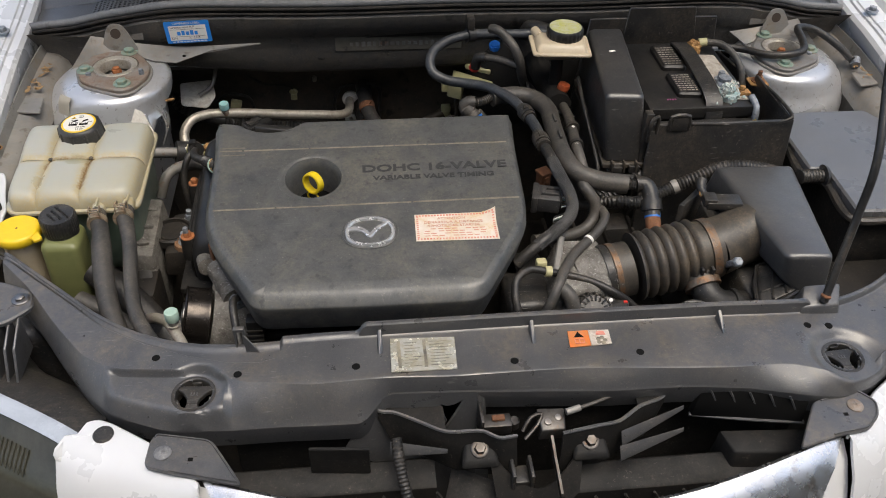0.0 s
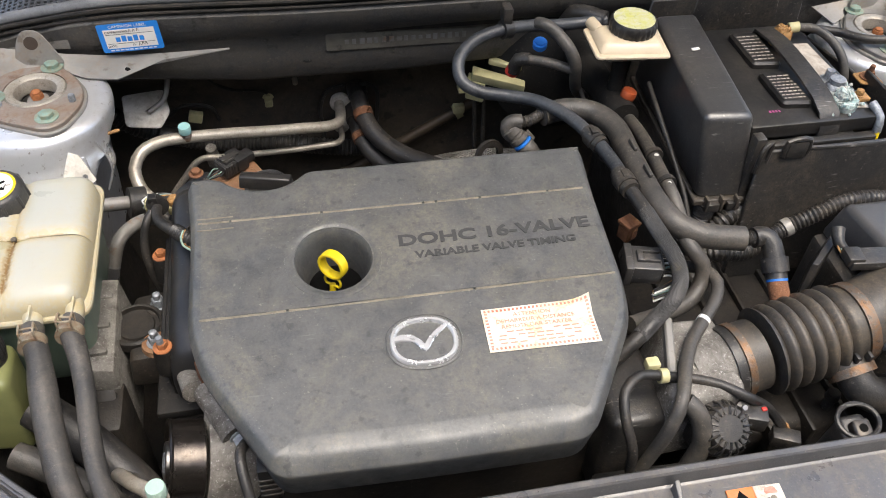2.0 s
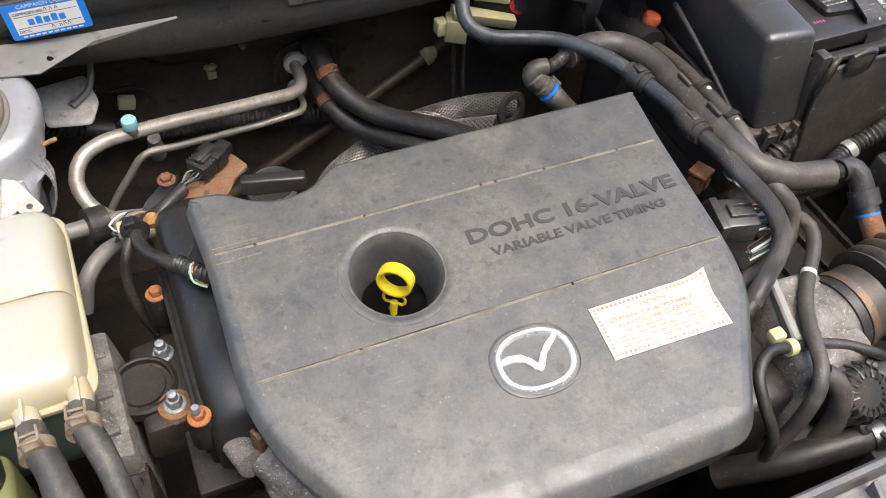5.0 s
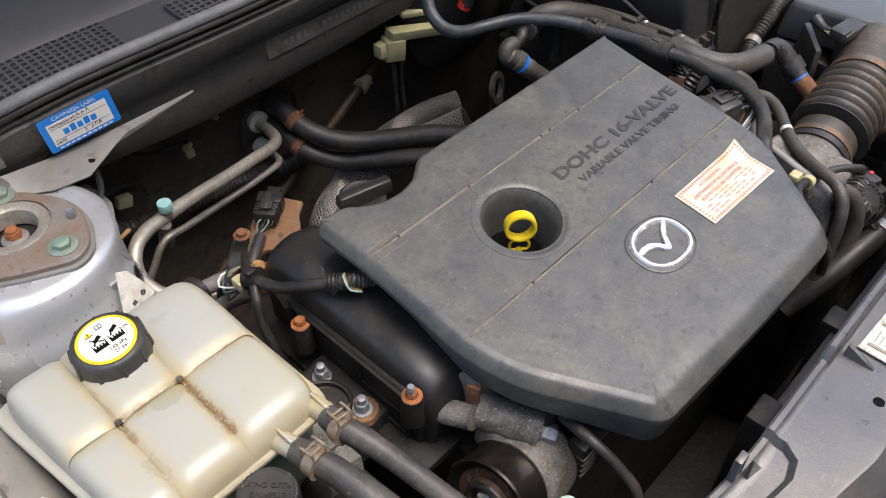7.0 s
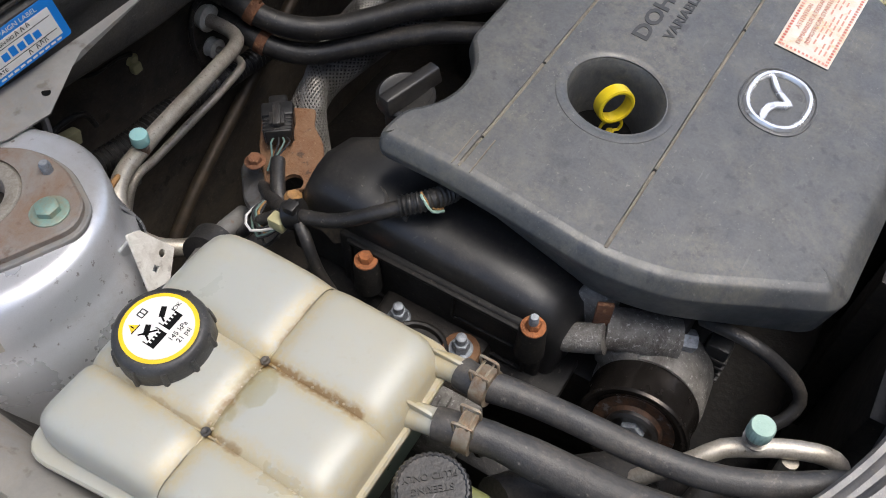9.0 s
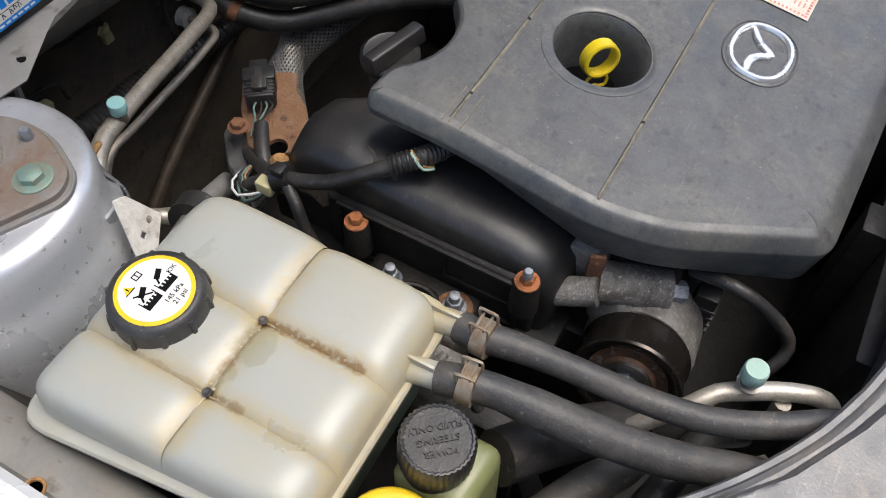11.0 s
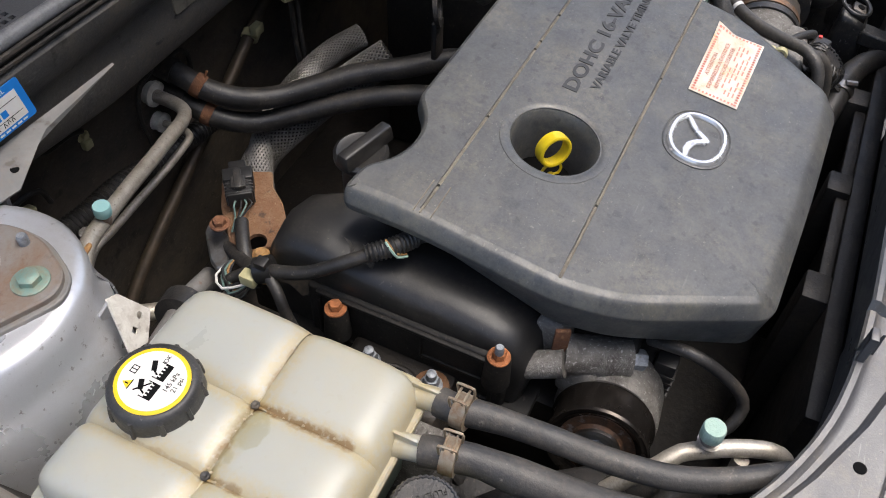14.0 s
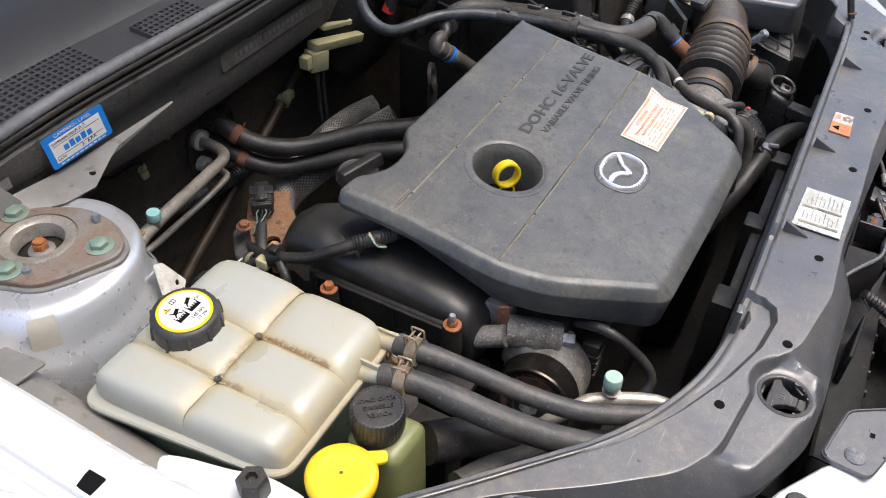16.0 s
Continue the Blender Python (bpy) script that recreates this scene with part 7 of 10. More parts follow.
dots = hose("coolant_bypass_hose", [(0.156, 0.568, 0.775), (0.150, 0.535, 0.788), (0.147, 0.495, 0.797), (0.142, 0.450, 0.803), (0.136, 0.408, 0.809), (0.134, 0.380, 0.810), (0.138, 0.355, 0.795), (0.146, 0.33, 0.765)], 0.0078, HOSE, "grey rubber hose with white paint dots")
for p in ((0.1335, 0.389, 0.8175), (0.141, 0.444, 0.8115)):
    part("paint_dot", lathe([(0.0026, 0), (0.002, 0.0008), (0, 0.001)], p, (-0.2, -0.2, 1), 10), PAPER, dots, "white paint dot")
    part("hose_clip", band(Vector(p) + Vector((0.002, 0.012, -0.008)), Vector(p) + Vector((0.002, 0.006, -0.008)), 0.0078, 0.003), BLACK, dots)
bh = hose("breather_hose", [(0.128, 0.318, 0.762), (0.148, 0.298, 0.772), (0.153, 0.278, 0.774), (0.143, 0.258, 0.771), (0.121, 0.236, 0.767), (0.097, 0.211, 0.768), (0.077, 0.180, 0.771), (0.064, 0.154, 0.773), (0.055, 0.139, 0.764), (0.045, 0.131, 0.740), (0.034, 0.128, 0.705), (0.02, 0.125, 0.66)], 0.0066, HOSE, "grey rubber hose with a white paint band")
part("paint_band", band((0.1225, 0.2377, 0.7675), (0.1193, 0.2347, 0.7669), 0.0066, 0.0004), PAPER, bh, "white paint band")
hose("coolant_branch_hose", [(0.142, 0.375, 0.785), (0.132, 0.340, 0.797), (0.128, 0.310, 0.800), (0.141, 0.298, 0.785), (0.143, 0.290, 0.768), (0.132, 0.278, 0.756), (0.111, 0.268, 0.752), (0.088, 0.262, 0.752), (0.05, 0.25, 0.758)], 0.0085, HOSE, "grey rubber hose under the braided hose")
wi = hose("sensor_cable", [(0.014, 0.122, 0.700), (0.012, 0.126, 0.733), (0.007, 0.145, 0.757), (0.012, 0.166, 0.770), (0.031, 0.179, 0.772), (0.054, 0.178, 0.767), (0.082, 0.176, 0.760), (0.110, 0.166, 0.757), (0.133, 0.152, 0.752), (0.160, 0.151, 0.730), (0.188, 0.148, 0.694)], 0.0050, RUBBER, "black taped sensor cable over the throttle body")
part("yellow_clip", join(band((0.050, 0.178, 0.768), (0.058, 0.178, 0.767), 0.0052, 0.002), box(0.040, 0.054, 0.184, 0.196, 0.765, 0.777, 0.003)), CLIP, wi, "yellow plastic cable clip")
part("plug", moved(box(-0.014, 0.014, -0.008, 0.008, -0.008, 0.008, 0.002), Matrix.Translation((0.188, 0.136, 0.688)) @ Matrix.Rotation(radians(-25), 4, "Z")), BLACK, wi)
part("copper_wire", tube([(0.186, 0.150, 0.697), (0.194, 0.147, 0.694), (0.194, 0.140, 0.690)], 0.0018, 6), COPPER, wi)
hose("short_drain_hose", [(0.066, 0.148, 0.765), (0.074, 0.140, 0.760), (0.080, 0.130, 0.745), (0.082, 0.124, 0.722), (0.075, 0.12, 0.69)], 0.0095, HOSE, "short grey hose beside the throttle body")
up = hose("fuel_vent_hose", [(0.040, 0.622, 0.885), (0.047, 0.612, 0.888), (0.060, 0.604, 0.880), (0.073, 0.588, 0.867), (0.081, 0.582, 0.850), (0.087, 0.590, 0.825), (0.098, 0.607, 0.795), (0.118, 0.628, 0.765), (0.13, 0.64, 0.73)], 0.0075, HOSE, "grey hose with coloured quick connectors at the firewall")
part("blue_connector", join(tube([(0.047, 0.622, 0.860), (0.048, 0.625, 0.848)], 0.0072, 14), band((0.0465, 0.622, 0.858), (0.0475, 0.624, 0.851), 0.0072, 0.0018)), BLUE, up, "blue quick connector")
part("side_pipe", tube([(0.082, 0.585, 0.838), (0.055, 0.603, 0.840), (0.030, 0.618, 0.838)], 0.0062, 12), HOSE, up)
part("elbow", tube([(0.034, 0.616, 0.838), (0.022, 0.624, 0.834), (0.018, 0.628, 0.815)], 0.0085, 12), BLACK, up)
part("red_connector", tube([(0.019, 0.628, 0.820), (0.0165, 0.631, 0.811)], 0.0088, 14), RED, up, "red quick connector")
qc = thing("quick_connector", (-0.006, 0.537, 0.79), "dusty grey black quick connector elbow with a blue locking ring", "connector", "engine hoses")
part("elbow", tube([(0.006, 0.539, 0.802), (-0.003, 0.540, 0.802), (-0.009, 0.540, 0.798), (-0.008, 0.5375, 0.790), (-0.003, 0.534, 0.786)], 0.0098, 16, 0.003), HOSE, qc)
qa, qb = Vector((-0.008, 0.538, 0.795)), Vector((0.024, 0.5155, 0.762))
qx = (qb - qa).normalized()
part("housing", lathe([(0.0100, 0), (0.0118, 0.002), (0.0118, 0.010), (0.0106, 0.011), (0.0106, 0.014), (0.0122, 0.015), (0.0122, 0.021), (0.0108, 0.022)], qa, qx, 20), HOSE, qc, "ridged connector housing")
part("blue_ring", lathe([(0.0110, 0), (0.0124, 0.0006), (0.0124, 0.0034), (0.0110, 0.004)], qa + qx * 0.023, qx, 24), BLUE, qc, "blue locking ring")
for sgn in (-1, 1):
    part("locking_tab", moved(box(-0.0035, 0.0035, -0.0015, 0.0015, -0.007, 0.007, 0.0006), Matrix.Translation(qa + qx * 0.024 + Vector((0.010 * sgn, 0.004, 0.007))) @ qx.to_track_quat("Z", "Y").to_matrix().to_4x4()), HOSE, qc)
part("sleeve", lathe([(0.0108, 0), (0.0116, 0.001), (0.0116, 0.012), (0.0108, 0.013), (0.0108, 0.05)], qa + qx * 0.0275, qx, 20), HOSE, qc, "dusty pipe sleeve")
rc = thing("service_port", (0.157, 0.570, 0.74), "orange red plastic service port cap", "port cap")
part("cap_body", lathe([(0.0092, 0), (0.0096, 0.003), (0.0096, 0.013), (0.0060, 0.017), (0.0056, 0.030), (0.0096, 0.034), (0.0102, 0.041), (0.0088, 0.0455), (0, 0.047)], (0.1455, 0.573, 0.767), (0.24, -0.04, 1), 24), ORANGE, rc)
part("stem", tube([(0.1458, 0.573, 0.769), (0.143, 0.574, 0.70)], 0.0075, 12), BLACK, rc)
ec2 = thing("sensor_connector", (0.07, 0.29, 0.76), "grey black electrical connector with wires beside the engine cover", "connector")
CM = Matrix.Translation((0.0800, 0.2985, 0.7905)) @ Matrix.Rotation(radians(-14), 4, "Z")
part("connector_body", moved(join(box(-0.024, 0.012, -0.017, 0.017, -0.012, 0.011, 0.0025), box(-0.026, -0.018, -0.019, 0.019, -0.013, 0.012, 0.0015)), CM), GREY_BOX, ec2, "grey black connector shell")
part("latch", moved(join(box(-0.014, 0.010, -0.0075, -0.0055, 0.010, 0.0145, 0.0006), box(-0.014, 0.010, 0.0055, 0.0075, 0.010, 0.0145, 0.0006), box(-0.014, -0.008, -0.007, 0.007, 0.011, 0.0150, 0.0008)), CM), GREY_BOX, ec2)
part("wire_seal", moved(box(0.011, 0.015, -0.014, 0.014, -0.009, 0.008, 0.002), CM), RUBBER, ec2)
for i in range(14):
    a, h = -0.012 + 0.0019 * i, 0.004 * (i % 3 - 1)
    bow = 0.013 + 0.004 * ((i * 5) % 4) / 3
    pts = [CM @ Vector(q) for q in ((0.013, a, h), (0.020, a - 0.001, h + 0.004), (0.016 + bow, a * 0.8 - 0.007, h + 0.002), (0.013 + bow, a * 0.6 - 0.018, h - 0.007), (0.006, a * 0.4 - 0.026, h - 0.018))]
    part("wire", tube(pts, 0.0011, 6, 0.004), (PAPER, RUBBER, WIRE, CLIP, RUBBER, PAPER, COPPER)[i % 7], ec2)
oc2 = thing("orange_plug", (0.085, 0.34, 0.77), "brown orange plug beside the engine cover", "plug")
part("plug_body", moved(join(box(-0.008, 0.008, -0.008, 0.008, -0.014, 0.010, 0.002), box(-0.0095, 0.0095, -0.0095, 0.0095, 0.006, 0.011, 0.0015), box(-0.004, 0.004, -0.0105, -0.007, -0.008, 0.004, 0.001)), Matrix.Translation((0.083, 0.362, 0.782)) @ Matrix.Rotation(radians(25), 4, "Z")), RUST, oc2)
hose("corrugated_branch", [(0.060, 0.322, 0.790), (0.072, 0.316, 0.785), (0.082, 0.310, 0.77)], 0.007, BLACK, "short black corrugated conduit", ribs=0.004, rib=0.1)


# ---------------------------------------------------------------- throttle body and intake
def throttle_body():
    tb_ = thing("throttle_body", (0.09, 0.19, 0.66), "weathered cast alloy throttle body with a black motor cover", "throttle body")
    part("casting", hexa([(0.048, 0.140, 0.68), (0.138, 0.145, 0.68), (0.138, 0.250, 0.68), (0.055, 0.250, 0.68)], [(0.056, 0.152, 0.757), (0.136, 0.156, 0.757), (0.136, 0.243, 0.764), (0.078, 0.246, 0.764)], 0.008, 3), ALLOY, tb_)
    part("flange_edge", hexa([(0.060, 0.180, 0.70), (0.070, 0.176, 0.70), (0.092, 0.246, 0.70), (0.082, 0.250, 0.70)], [(0.062, 0.184, 0.768), (0.070, 0.180, 0.768), (0.090, 0.244, 0.770), (0.082, 0.248, 0.770)], 0.002, 1), PRIMER, tb_)
    part("bore", lathe([(0.036, 0), (0.037, 0.03), (0.0375, 0.05)], (0.098, 0.199, 0.728), (0.99, 0.10, 0.15), 32), ALLOY, tb_)
    c, ax = Vector((0.104, 0.138, 0.726)), Vector((0.05, -0.55, 0.83)).normalized()
    u = (Vector((1, 0, 0)) - ax * ax.x).normalized()
    w = ax.cross(u)
    mc = part("motor_cover", lathe([(0.027, -0.02), (0.0275, 0.010), (0.0255, 0.012), (0.0225, 0.014), (0.0215, 0.022), (0.0195, 0.0245), (0, 0.0245)], c, ax, 40), BLACK, tb_, "ribbed black motor cover")
    for a in range(0, 360, 20):
        d = u * math.cos(radians(a)) + w * math.sin(radians(a))
        part("cover_rib", tube([c + d * 0.0262 + ax * 0.011, c + d * 0.0225 + ax * 0.0225, c + d * 0.013 + ax * 0.0258], 0.0013, 5), BLACK, mc)
    for a in (30, 150, 270):
        d = u * math.cos(radians(a)) + w * math.sin(radians(a))
        part("cover_ear", lathe([(0.0075, 0), (0.0075, 0.009), (0.005, 0.010)], c + d * 0.031, ax, 14), BLACK, mc)
        part("ear_screw", lathe([(0.0032, 0), (0.0028, 0.0015), (0, 0.0015)], c + d * 0.031 + ax * 0.010, ax, 12), STEEL, mc)
    part("connector_socket", moved(box(-0.014, 0.014, -0.010, 0.010, 0, 0.02, 0.003), Matrix.Translation(c + u * 0.036 - ax * 0.004) @ Matrix.Rotation(radians(-20), 4, "Z")), BLACK, mc)
    part("red_tab", moved(box(-0.0025, 0.0025, -0.002, 0.002, 0.018, 0.022, 0.0006), Matrix.Translation(c + u * 0.046 - ax * 0.004)), RED, mc, "red locking tab")
    part("screw", bolt((0.098, 0.160, 0.744), (0.05, -0.4, 0.9), 0.003, 0.003, 0.005), ZINC, tb_)
    part("intake_runner", box(0.0, 0.062, 0.15, 0.26, 0.60, 0.735, 0.01, 3), BLACK, tb_)


throttle_body()
ih = bpy.data.objects["intake_hose"]


def turned(a, b, prof, n=36):
    d = Vector(b) - Vector(a)
    return lathe([(r, s * d.length) for r, s in prof], a, d, n, ends=False)


A, B = Vector((0.138, 0.203, 0.735)), Vector((0.290, 0.218, 0.758))


def screw_clamp(parent, s0, s1, r, mt):
    c = part("band_clamp", band(A.lerp(B, s0), A.lerp(B, s1), r, 0.0016, 40), mt, parent, "steel band clamp with brown rust")
    return c


screw_clamp(ih, -0.02, 0.035, 0.0372, BLACK)
screw_clamp(ih, 0.05, 0.10, 0.0372, RUST_BAND)
screw_clamp(ih, 0.885, 0.955, 0.0412, RUST_BAND)
part("clamp_lug", moved(join(box(-0.006, 0.006, -0.004, 0.004, -0.012, 0.010, 0.001), lathe([(0.007, 0), (0.007, 0.006), (0.005, 0.008), (0, 0.008)], (0, 0, 0.010), (0, 0, 1), 6)), Matrix.Translation((0.296, 0.172, 0.770)) @ Matrix.Rotation(radians(40), 4, "X")), ZINC, ih, "grey screw lug of the clamp")
# side branch with its own clamp and elbow
part("branch", tube([(0.258, 0.190, 0.742), (0.262, 0.172, 0.735)], 0.022, 22), DUSTY, ih)
part("branch_clamp", band((0.2625, 0.176, 0.737), (0.264, 0.168, 0.733), 0.0222, 0.0018, 30), RUST_BAND, ih, "corroded clamp on the side branch")
for d in (-0.008, 0.006):
    part("clamp_ear", box(0.262 + d, 0.266 + d, 0.166, 0.174, 0.757, 0.766, 0.001), BLACK, ih)
part("elbow", tube([(0.2635, 0.172, 0.735), (0.269, 0.158, 0.727), (0.283, 0.150, 0.720), (0.300, 0.152, 0.715), (0.320, 0.155, 0.71)], 0.0185, 20), RUBBER, ih, "black rubber elbow")
part("elbow_bead", band((0.296, 0.1515, 0.716), (0.303, 0.1522, 0.7145), 0.0186, 0.003, 24), RUBBER, ih)

mf = thing("airflow_sensor_duct", (0.32, 0.24, 0.70), "dusty black airflow sensor duct with a connector on top", "airflow sensor")
part("duct", turned((0.286, 0.2176, 0.757), (0.345, 0.238, 0.766), [(0.0385, 0), (0.0395, 0.1), (0.0385, 0.5), (0.042, 1.0)]), DUSTY, mf)
sensor = part("sensor_head", moved(join(box(-0.026, 0.022, -0.012, 0.012, 0, 0.011, 0.002), box(-0.030, -0.012, -0.010, 0.010, 0.003, 0.015, 0.002), box(0.020, 0.032, -0.009, 0.009, -0.004, 0.006, 0.002)), Matrix.Translation((0.310, 0.262, 0.795)) @ Matrix.Rotation(radians(-6), 4, "Z")), BLACK, mf, "black sensor connector")
part("sensor_bracket", hexa([(0.328, 0.235, 0.77), (0.345, 0.235, 0.77), (0.345, 0.255, 0.77), (0.328, 0.255, 0.77)], [(0.330, 0.237, 0.803), (0.343, 0.237, 0.803), (0.343, 0.253, 0.803), (0.330, 0.253, 0.803)], 0.002, 1), BLACK, mf)
part("sensor_boot", tube([(0.290, 0.275, 0.800), (0.284, 0.285, 0.806), (0.288, 0.298, 0.812)], 0.006, 10, radii=[(0, 0.0045), (1, 0.0075)]), RUBBER, mf)
for i in range(4):
    part("wire", tube([(0.284 + 0.003 * i, 0.270, 0.800), (0.280 + 0.003 * i, 0.276, 0.804), (0.282 + 0.002 * i, 0.285, 0.806)], 0.0010, 5), (COPPER, MINT, RUBBER, TEAL)[i], mf)
part("side_shield", hexa([(0.250, 0.270, 0.735), (0.258, 0.266, 0.735), (0.300, 0.310, 0.735), (0.292, 0.316, 0.735)], [(0.252, 0.272, 0.792), (0.258, 0.268, 0.792), (0.304, 0.306, 0.796), (0.298, 0.312, 0.796)], 0.001, 1), BLACK, mf)

el = thing("breather_elbow", (0.219, 0.29, 0.76), "black breather elbow with an orange cuff on the intake hose", "breather elbow")
part("nozzle", tube([(0.186, 0.309, 0.802), (0.206, 0.309, 0.801)], 0.0075, 12, ribs=0.004, rib=0.12), BLACK, el)
part("elbow_body", tube([(0.200, 0.3095, 0.801), (0.212, 0.309, 0.801), (0.218, 0.301, 0.797), (0.219, 0.285, 0.783), (0.218, 0.272, 0.773)], 0.0112, 16), BLACK, el)
part("blue_ring", band((0.2185, 0.276, 0.776), (0.218, 0.270, 0.7715), 0.0098, 0.0012), BLUE, el, "blue locking ring")
part("elbow_skirt", band((0.219, 0.290, 0.7875), (0.2185, 0.278, 0.7775), 0.0112, 0.003), BLACK, el)
part("orange_cuff", tube([(0.218, 0.272, 0.773), (0.217, 0.258, 0.765), (0.217, 0.248, 0.758)], 0.0105, 16), RUST, el, "brown orange cuff")

co = hose("corrugated_conduit", [(0.165, 0.352, 0.735), (0.190, 0.342, 0.746), (0.225, 0.343, 0.742), (0.255, 0.355, 0.745), (0.284, 0.363, 0.753), (0.319, 0.364, 0.770), (0.345, 0.367, 0.780), (0.380, 0.367, 0.782), (0.415, 0.368, 0.775), (0.45, 0.375, 0.76)], 0.0092, BLACK, "black corrugated wiring conduit with a pale band", ribs=0.0052, rib=0.10)
part("pale_band", band((0.280, 0.3625, 0.7515), (0.288, 0.3632, 0.7550), 0.0098, 0.001), PRIMER, co, "pale grey tape band")
hose("lower_conduit", [(0.190, 0.40, 0.70), (0.215, 0.395, 0.735), (0.235, 0.40, 0.748), (0.255, 0.41, 0.74)], 0.010, BLACK, "black corrugated conduit under the cover box", ribs=0.006, rib=0.12)
hose("box_conduit", [(0.203, 0.41, 0.763), (0.202, 0.412, 0.735), (0.19, 0.41, 0.70)], 0.012, BLACK, "black corrugated conduit below the cover box", ribs=0.006, rib=0.10)


# ---------------------------------------------------------------- battery corner
def battery_details():
    bt = bpy.data.objects["battery"]
    for y0, y1, dx in ((0.566, 0.640, 0.0), (0.482, 0.548, -0.002)):
        c = part("vent_cap", plate(ccw(round_poly([(0.312 + dx, y0), (0.350 + dx, y0 - 0.004), (0.350 + dx, y1 - 0.004), (0.312 + dx, y1)], 0.006, 3)), 0.841, 0.010, 0.003), BLACK_CLEAN, bt, "black vent cap with worn print")
        for i in range(8):
            y, x = y0 + 0.007 + i * (y1 - y0 - 0.014) / 8, 0.317 + dx
            while x < 0.344 + dx:
                w = random.uniform(0.0025, 0.0065)
                part("print_bar", box(x, min(x + w, 0.346 + dx), y, y + 0.0019, 0.8408, 0.8413, 0), BATT_LABEL, c)
                x += w + 0.0016
    lab = part("top_label", plate(ccw([(0.372, 0.475), (0.418, 0.468), (0.414, 0.612), (0.366, 0.616)]), 0.8335, 0.001, 0.0003), BATT_LABEL, bt, "worn pale label")
    for i in range(10):
        part("print_bar", box(0.365, 0.372 + 0.004 * (i % 3), 0.500 + 0.010 * i, 0.503 + 0.010 * i, 0.8334, 0.8337, 0), INK_AND_SHADE, lab)
    m = on_plane((0.298, 0.478, 0.8325), (1, 0.1, 0), (0, 1, 0))
    part("date_mark", join(*[box(0.292 + 0.004 * k, 0.2945 + 0.004 * k, 0.476, 0.480, 0.8318, 0.8323, 0) for k in range(4)]), mat("magenta_ink", (0.30, 0.06, 0.18), 0.5), bt, "small magenta date mark")
    # carry strap over the top
    part("carry_strap", thicken(strip([[(x, y, z) for x in (0.346, 0.352, 0.366, 0.372)] for y, z in ((0.640, 0.834), (0.636, 0.846), (0.60, 0.852), (0.56, 0.852), (0.52, 0.850), (0.485, 0.846), (0.460, 0.838), (0.449, 0.822), (0.447, 0.79), (0.448, 0.75))]), 0.003), BLACK, bt, "black carry strap")
    part("hold_down_ledge", box(0.262, 0.420, 0.438, 0.450, 0.806, 0.813, 0.002), BLACK, bt)
    # front terminal with white and green corrosion
    tf = part("terminal_post", lathe([(0.0135, 0), (0.0135, 0.010), (0.0115, 0.014), (0.0095, 0.016), (0.0095, 0.022), (0, 0.023)], (0.388, 0.502, 0.832), (0, 0, 1), 24), ZINC, bt, "corroded front terminal")
    part("terminal_clamp", roughen(join(lathe([(0.016, 0), (0.0165, 0.006), (0.012, 0.008)], (0.388, 0.502, 0.832), (0, 0, 1), 11), box(0.372, 0.404, 0.470, 0.500, 0.833, 0.843, 0.003), lathe([(0.010, 0), (0.011, 0.010), (0.007, 0.016), (0, 0.017)], (0.386, 0.480, 0.838), (0, 0, 1), 14), box(0.378, 0.396, 0.462, 0.474, 0.790, 0.842, 0.003)), 0.0035), CORRODE, tf, "pale green corroded clamp", smooth=0)
    part("terminal_tail", box(0.374, 0.398, 0.440, 0.462, 0.770, 0.812, 0.003), BLACK, tf)
    part("terminal_bolt", bolt((0.392, 0.524, 0.838), (0, 0, 1), 0.006, 0.012, 0.010), ZINC, tf)
    part("corrosion_crumb", join(*[lathe([(0.0018 + 0.0022 * random.random(), 0), (0.0015, 0.002), (0, 0.003)], (0.360 + 0.055 * random.random(), 0.456 + 0.06 * random.random(), 0.832 + 0.008 * random.random()), (0, 0, 1), 7) for _ in range(26)]), CORRODE, tf)
    part("terminal_strip", join(box(0.400, 0.424, 0.478, 0.492, 0.834, 0.839, 0.001), bolt((0.412, 0.486, 0.839), (0, 0, 1), 0.005, 0.006, 0.007)), COPPER, tf)
    part("ring_lug", tube([(0.421, 0.470, 0.838), (0.424, 0.452, 0.830), (0.424, 0.447, 0.812)], 0.0052, 12), ZINC, tf)
    part("yellow_cable", tube([(0.424, 0.446, 0.815), (0.421, 0.441, 0.795), (0.414, 0.436, 0.775)], 0.0036, 10), DIP, tf, "yellow insulated cable")
    # rear terminal, brown with corrosion
    tr = part("rear_terminal", roughen(join(lathe([(0.013, 0), (0.012, 0.012), (0.008, 0.018), (0, 0.018)], (0.383, 0.628, 0.832), (0, 0, 1), 16), box(0.372, 0.394, 0.620, 0.638, 0.833, 0.845, 0.003), lathe([(0.010, 0), (0.010, 0.008), (0, 0.009)], (0.372, 0.618, 0.833), (0, 0, 1), 10)), 0.003), COPPER, bt, "brown corroded rear terminal", smooth=0)
    part("cable_end", tube([(0.392, 0.632, 0.846), (0.405, 0.630, 0.848)], 0.007, 12), CLIP, tr)
    part("cable", tube([(0.402, 0.630, 0.848), (0.425, 0.620, 0.849), (0.440, 0.600, 0.842), (0.448, 0.578, 0.828), (0.452, 0.56, 0.80)], 0.0058, 12), HOSE, tr, "grey battery cable")
    tray = bpy.data.objects["battery_tray"]
    for x, y, z in ((0.464, 0.540, 0.824),):
        part("rust_bolt", bolt((x, y, z), (0, 0, 1), 0.006, 0.008, 0.011, 0.010, 0.0035), RUST, tray, "rusty bolt and washer")
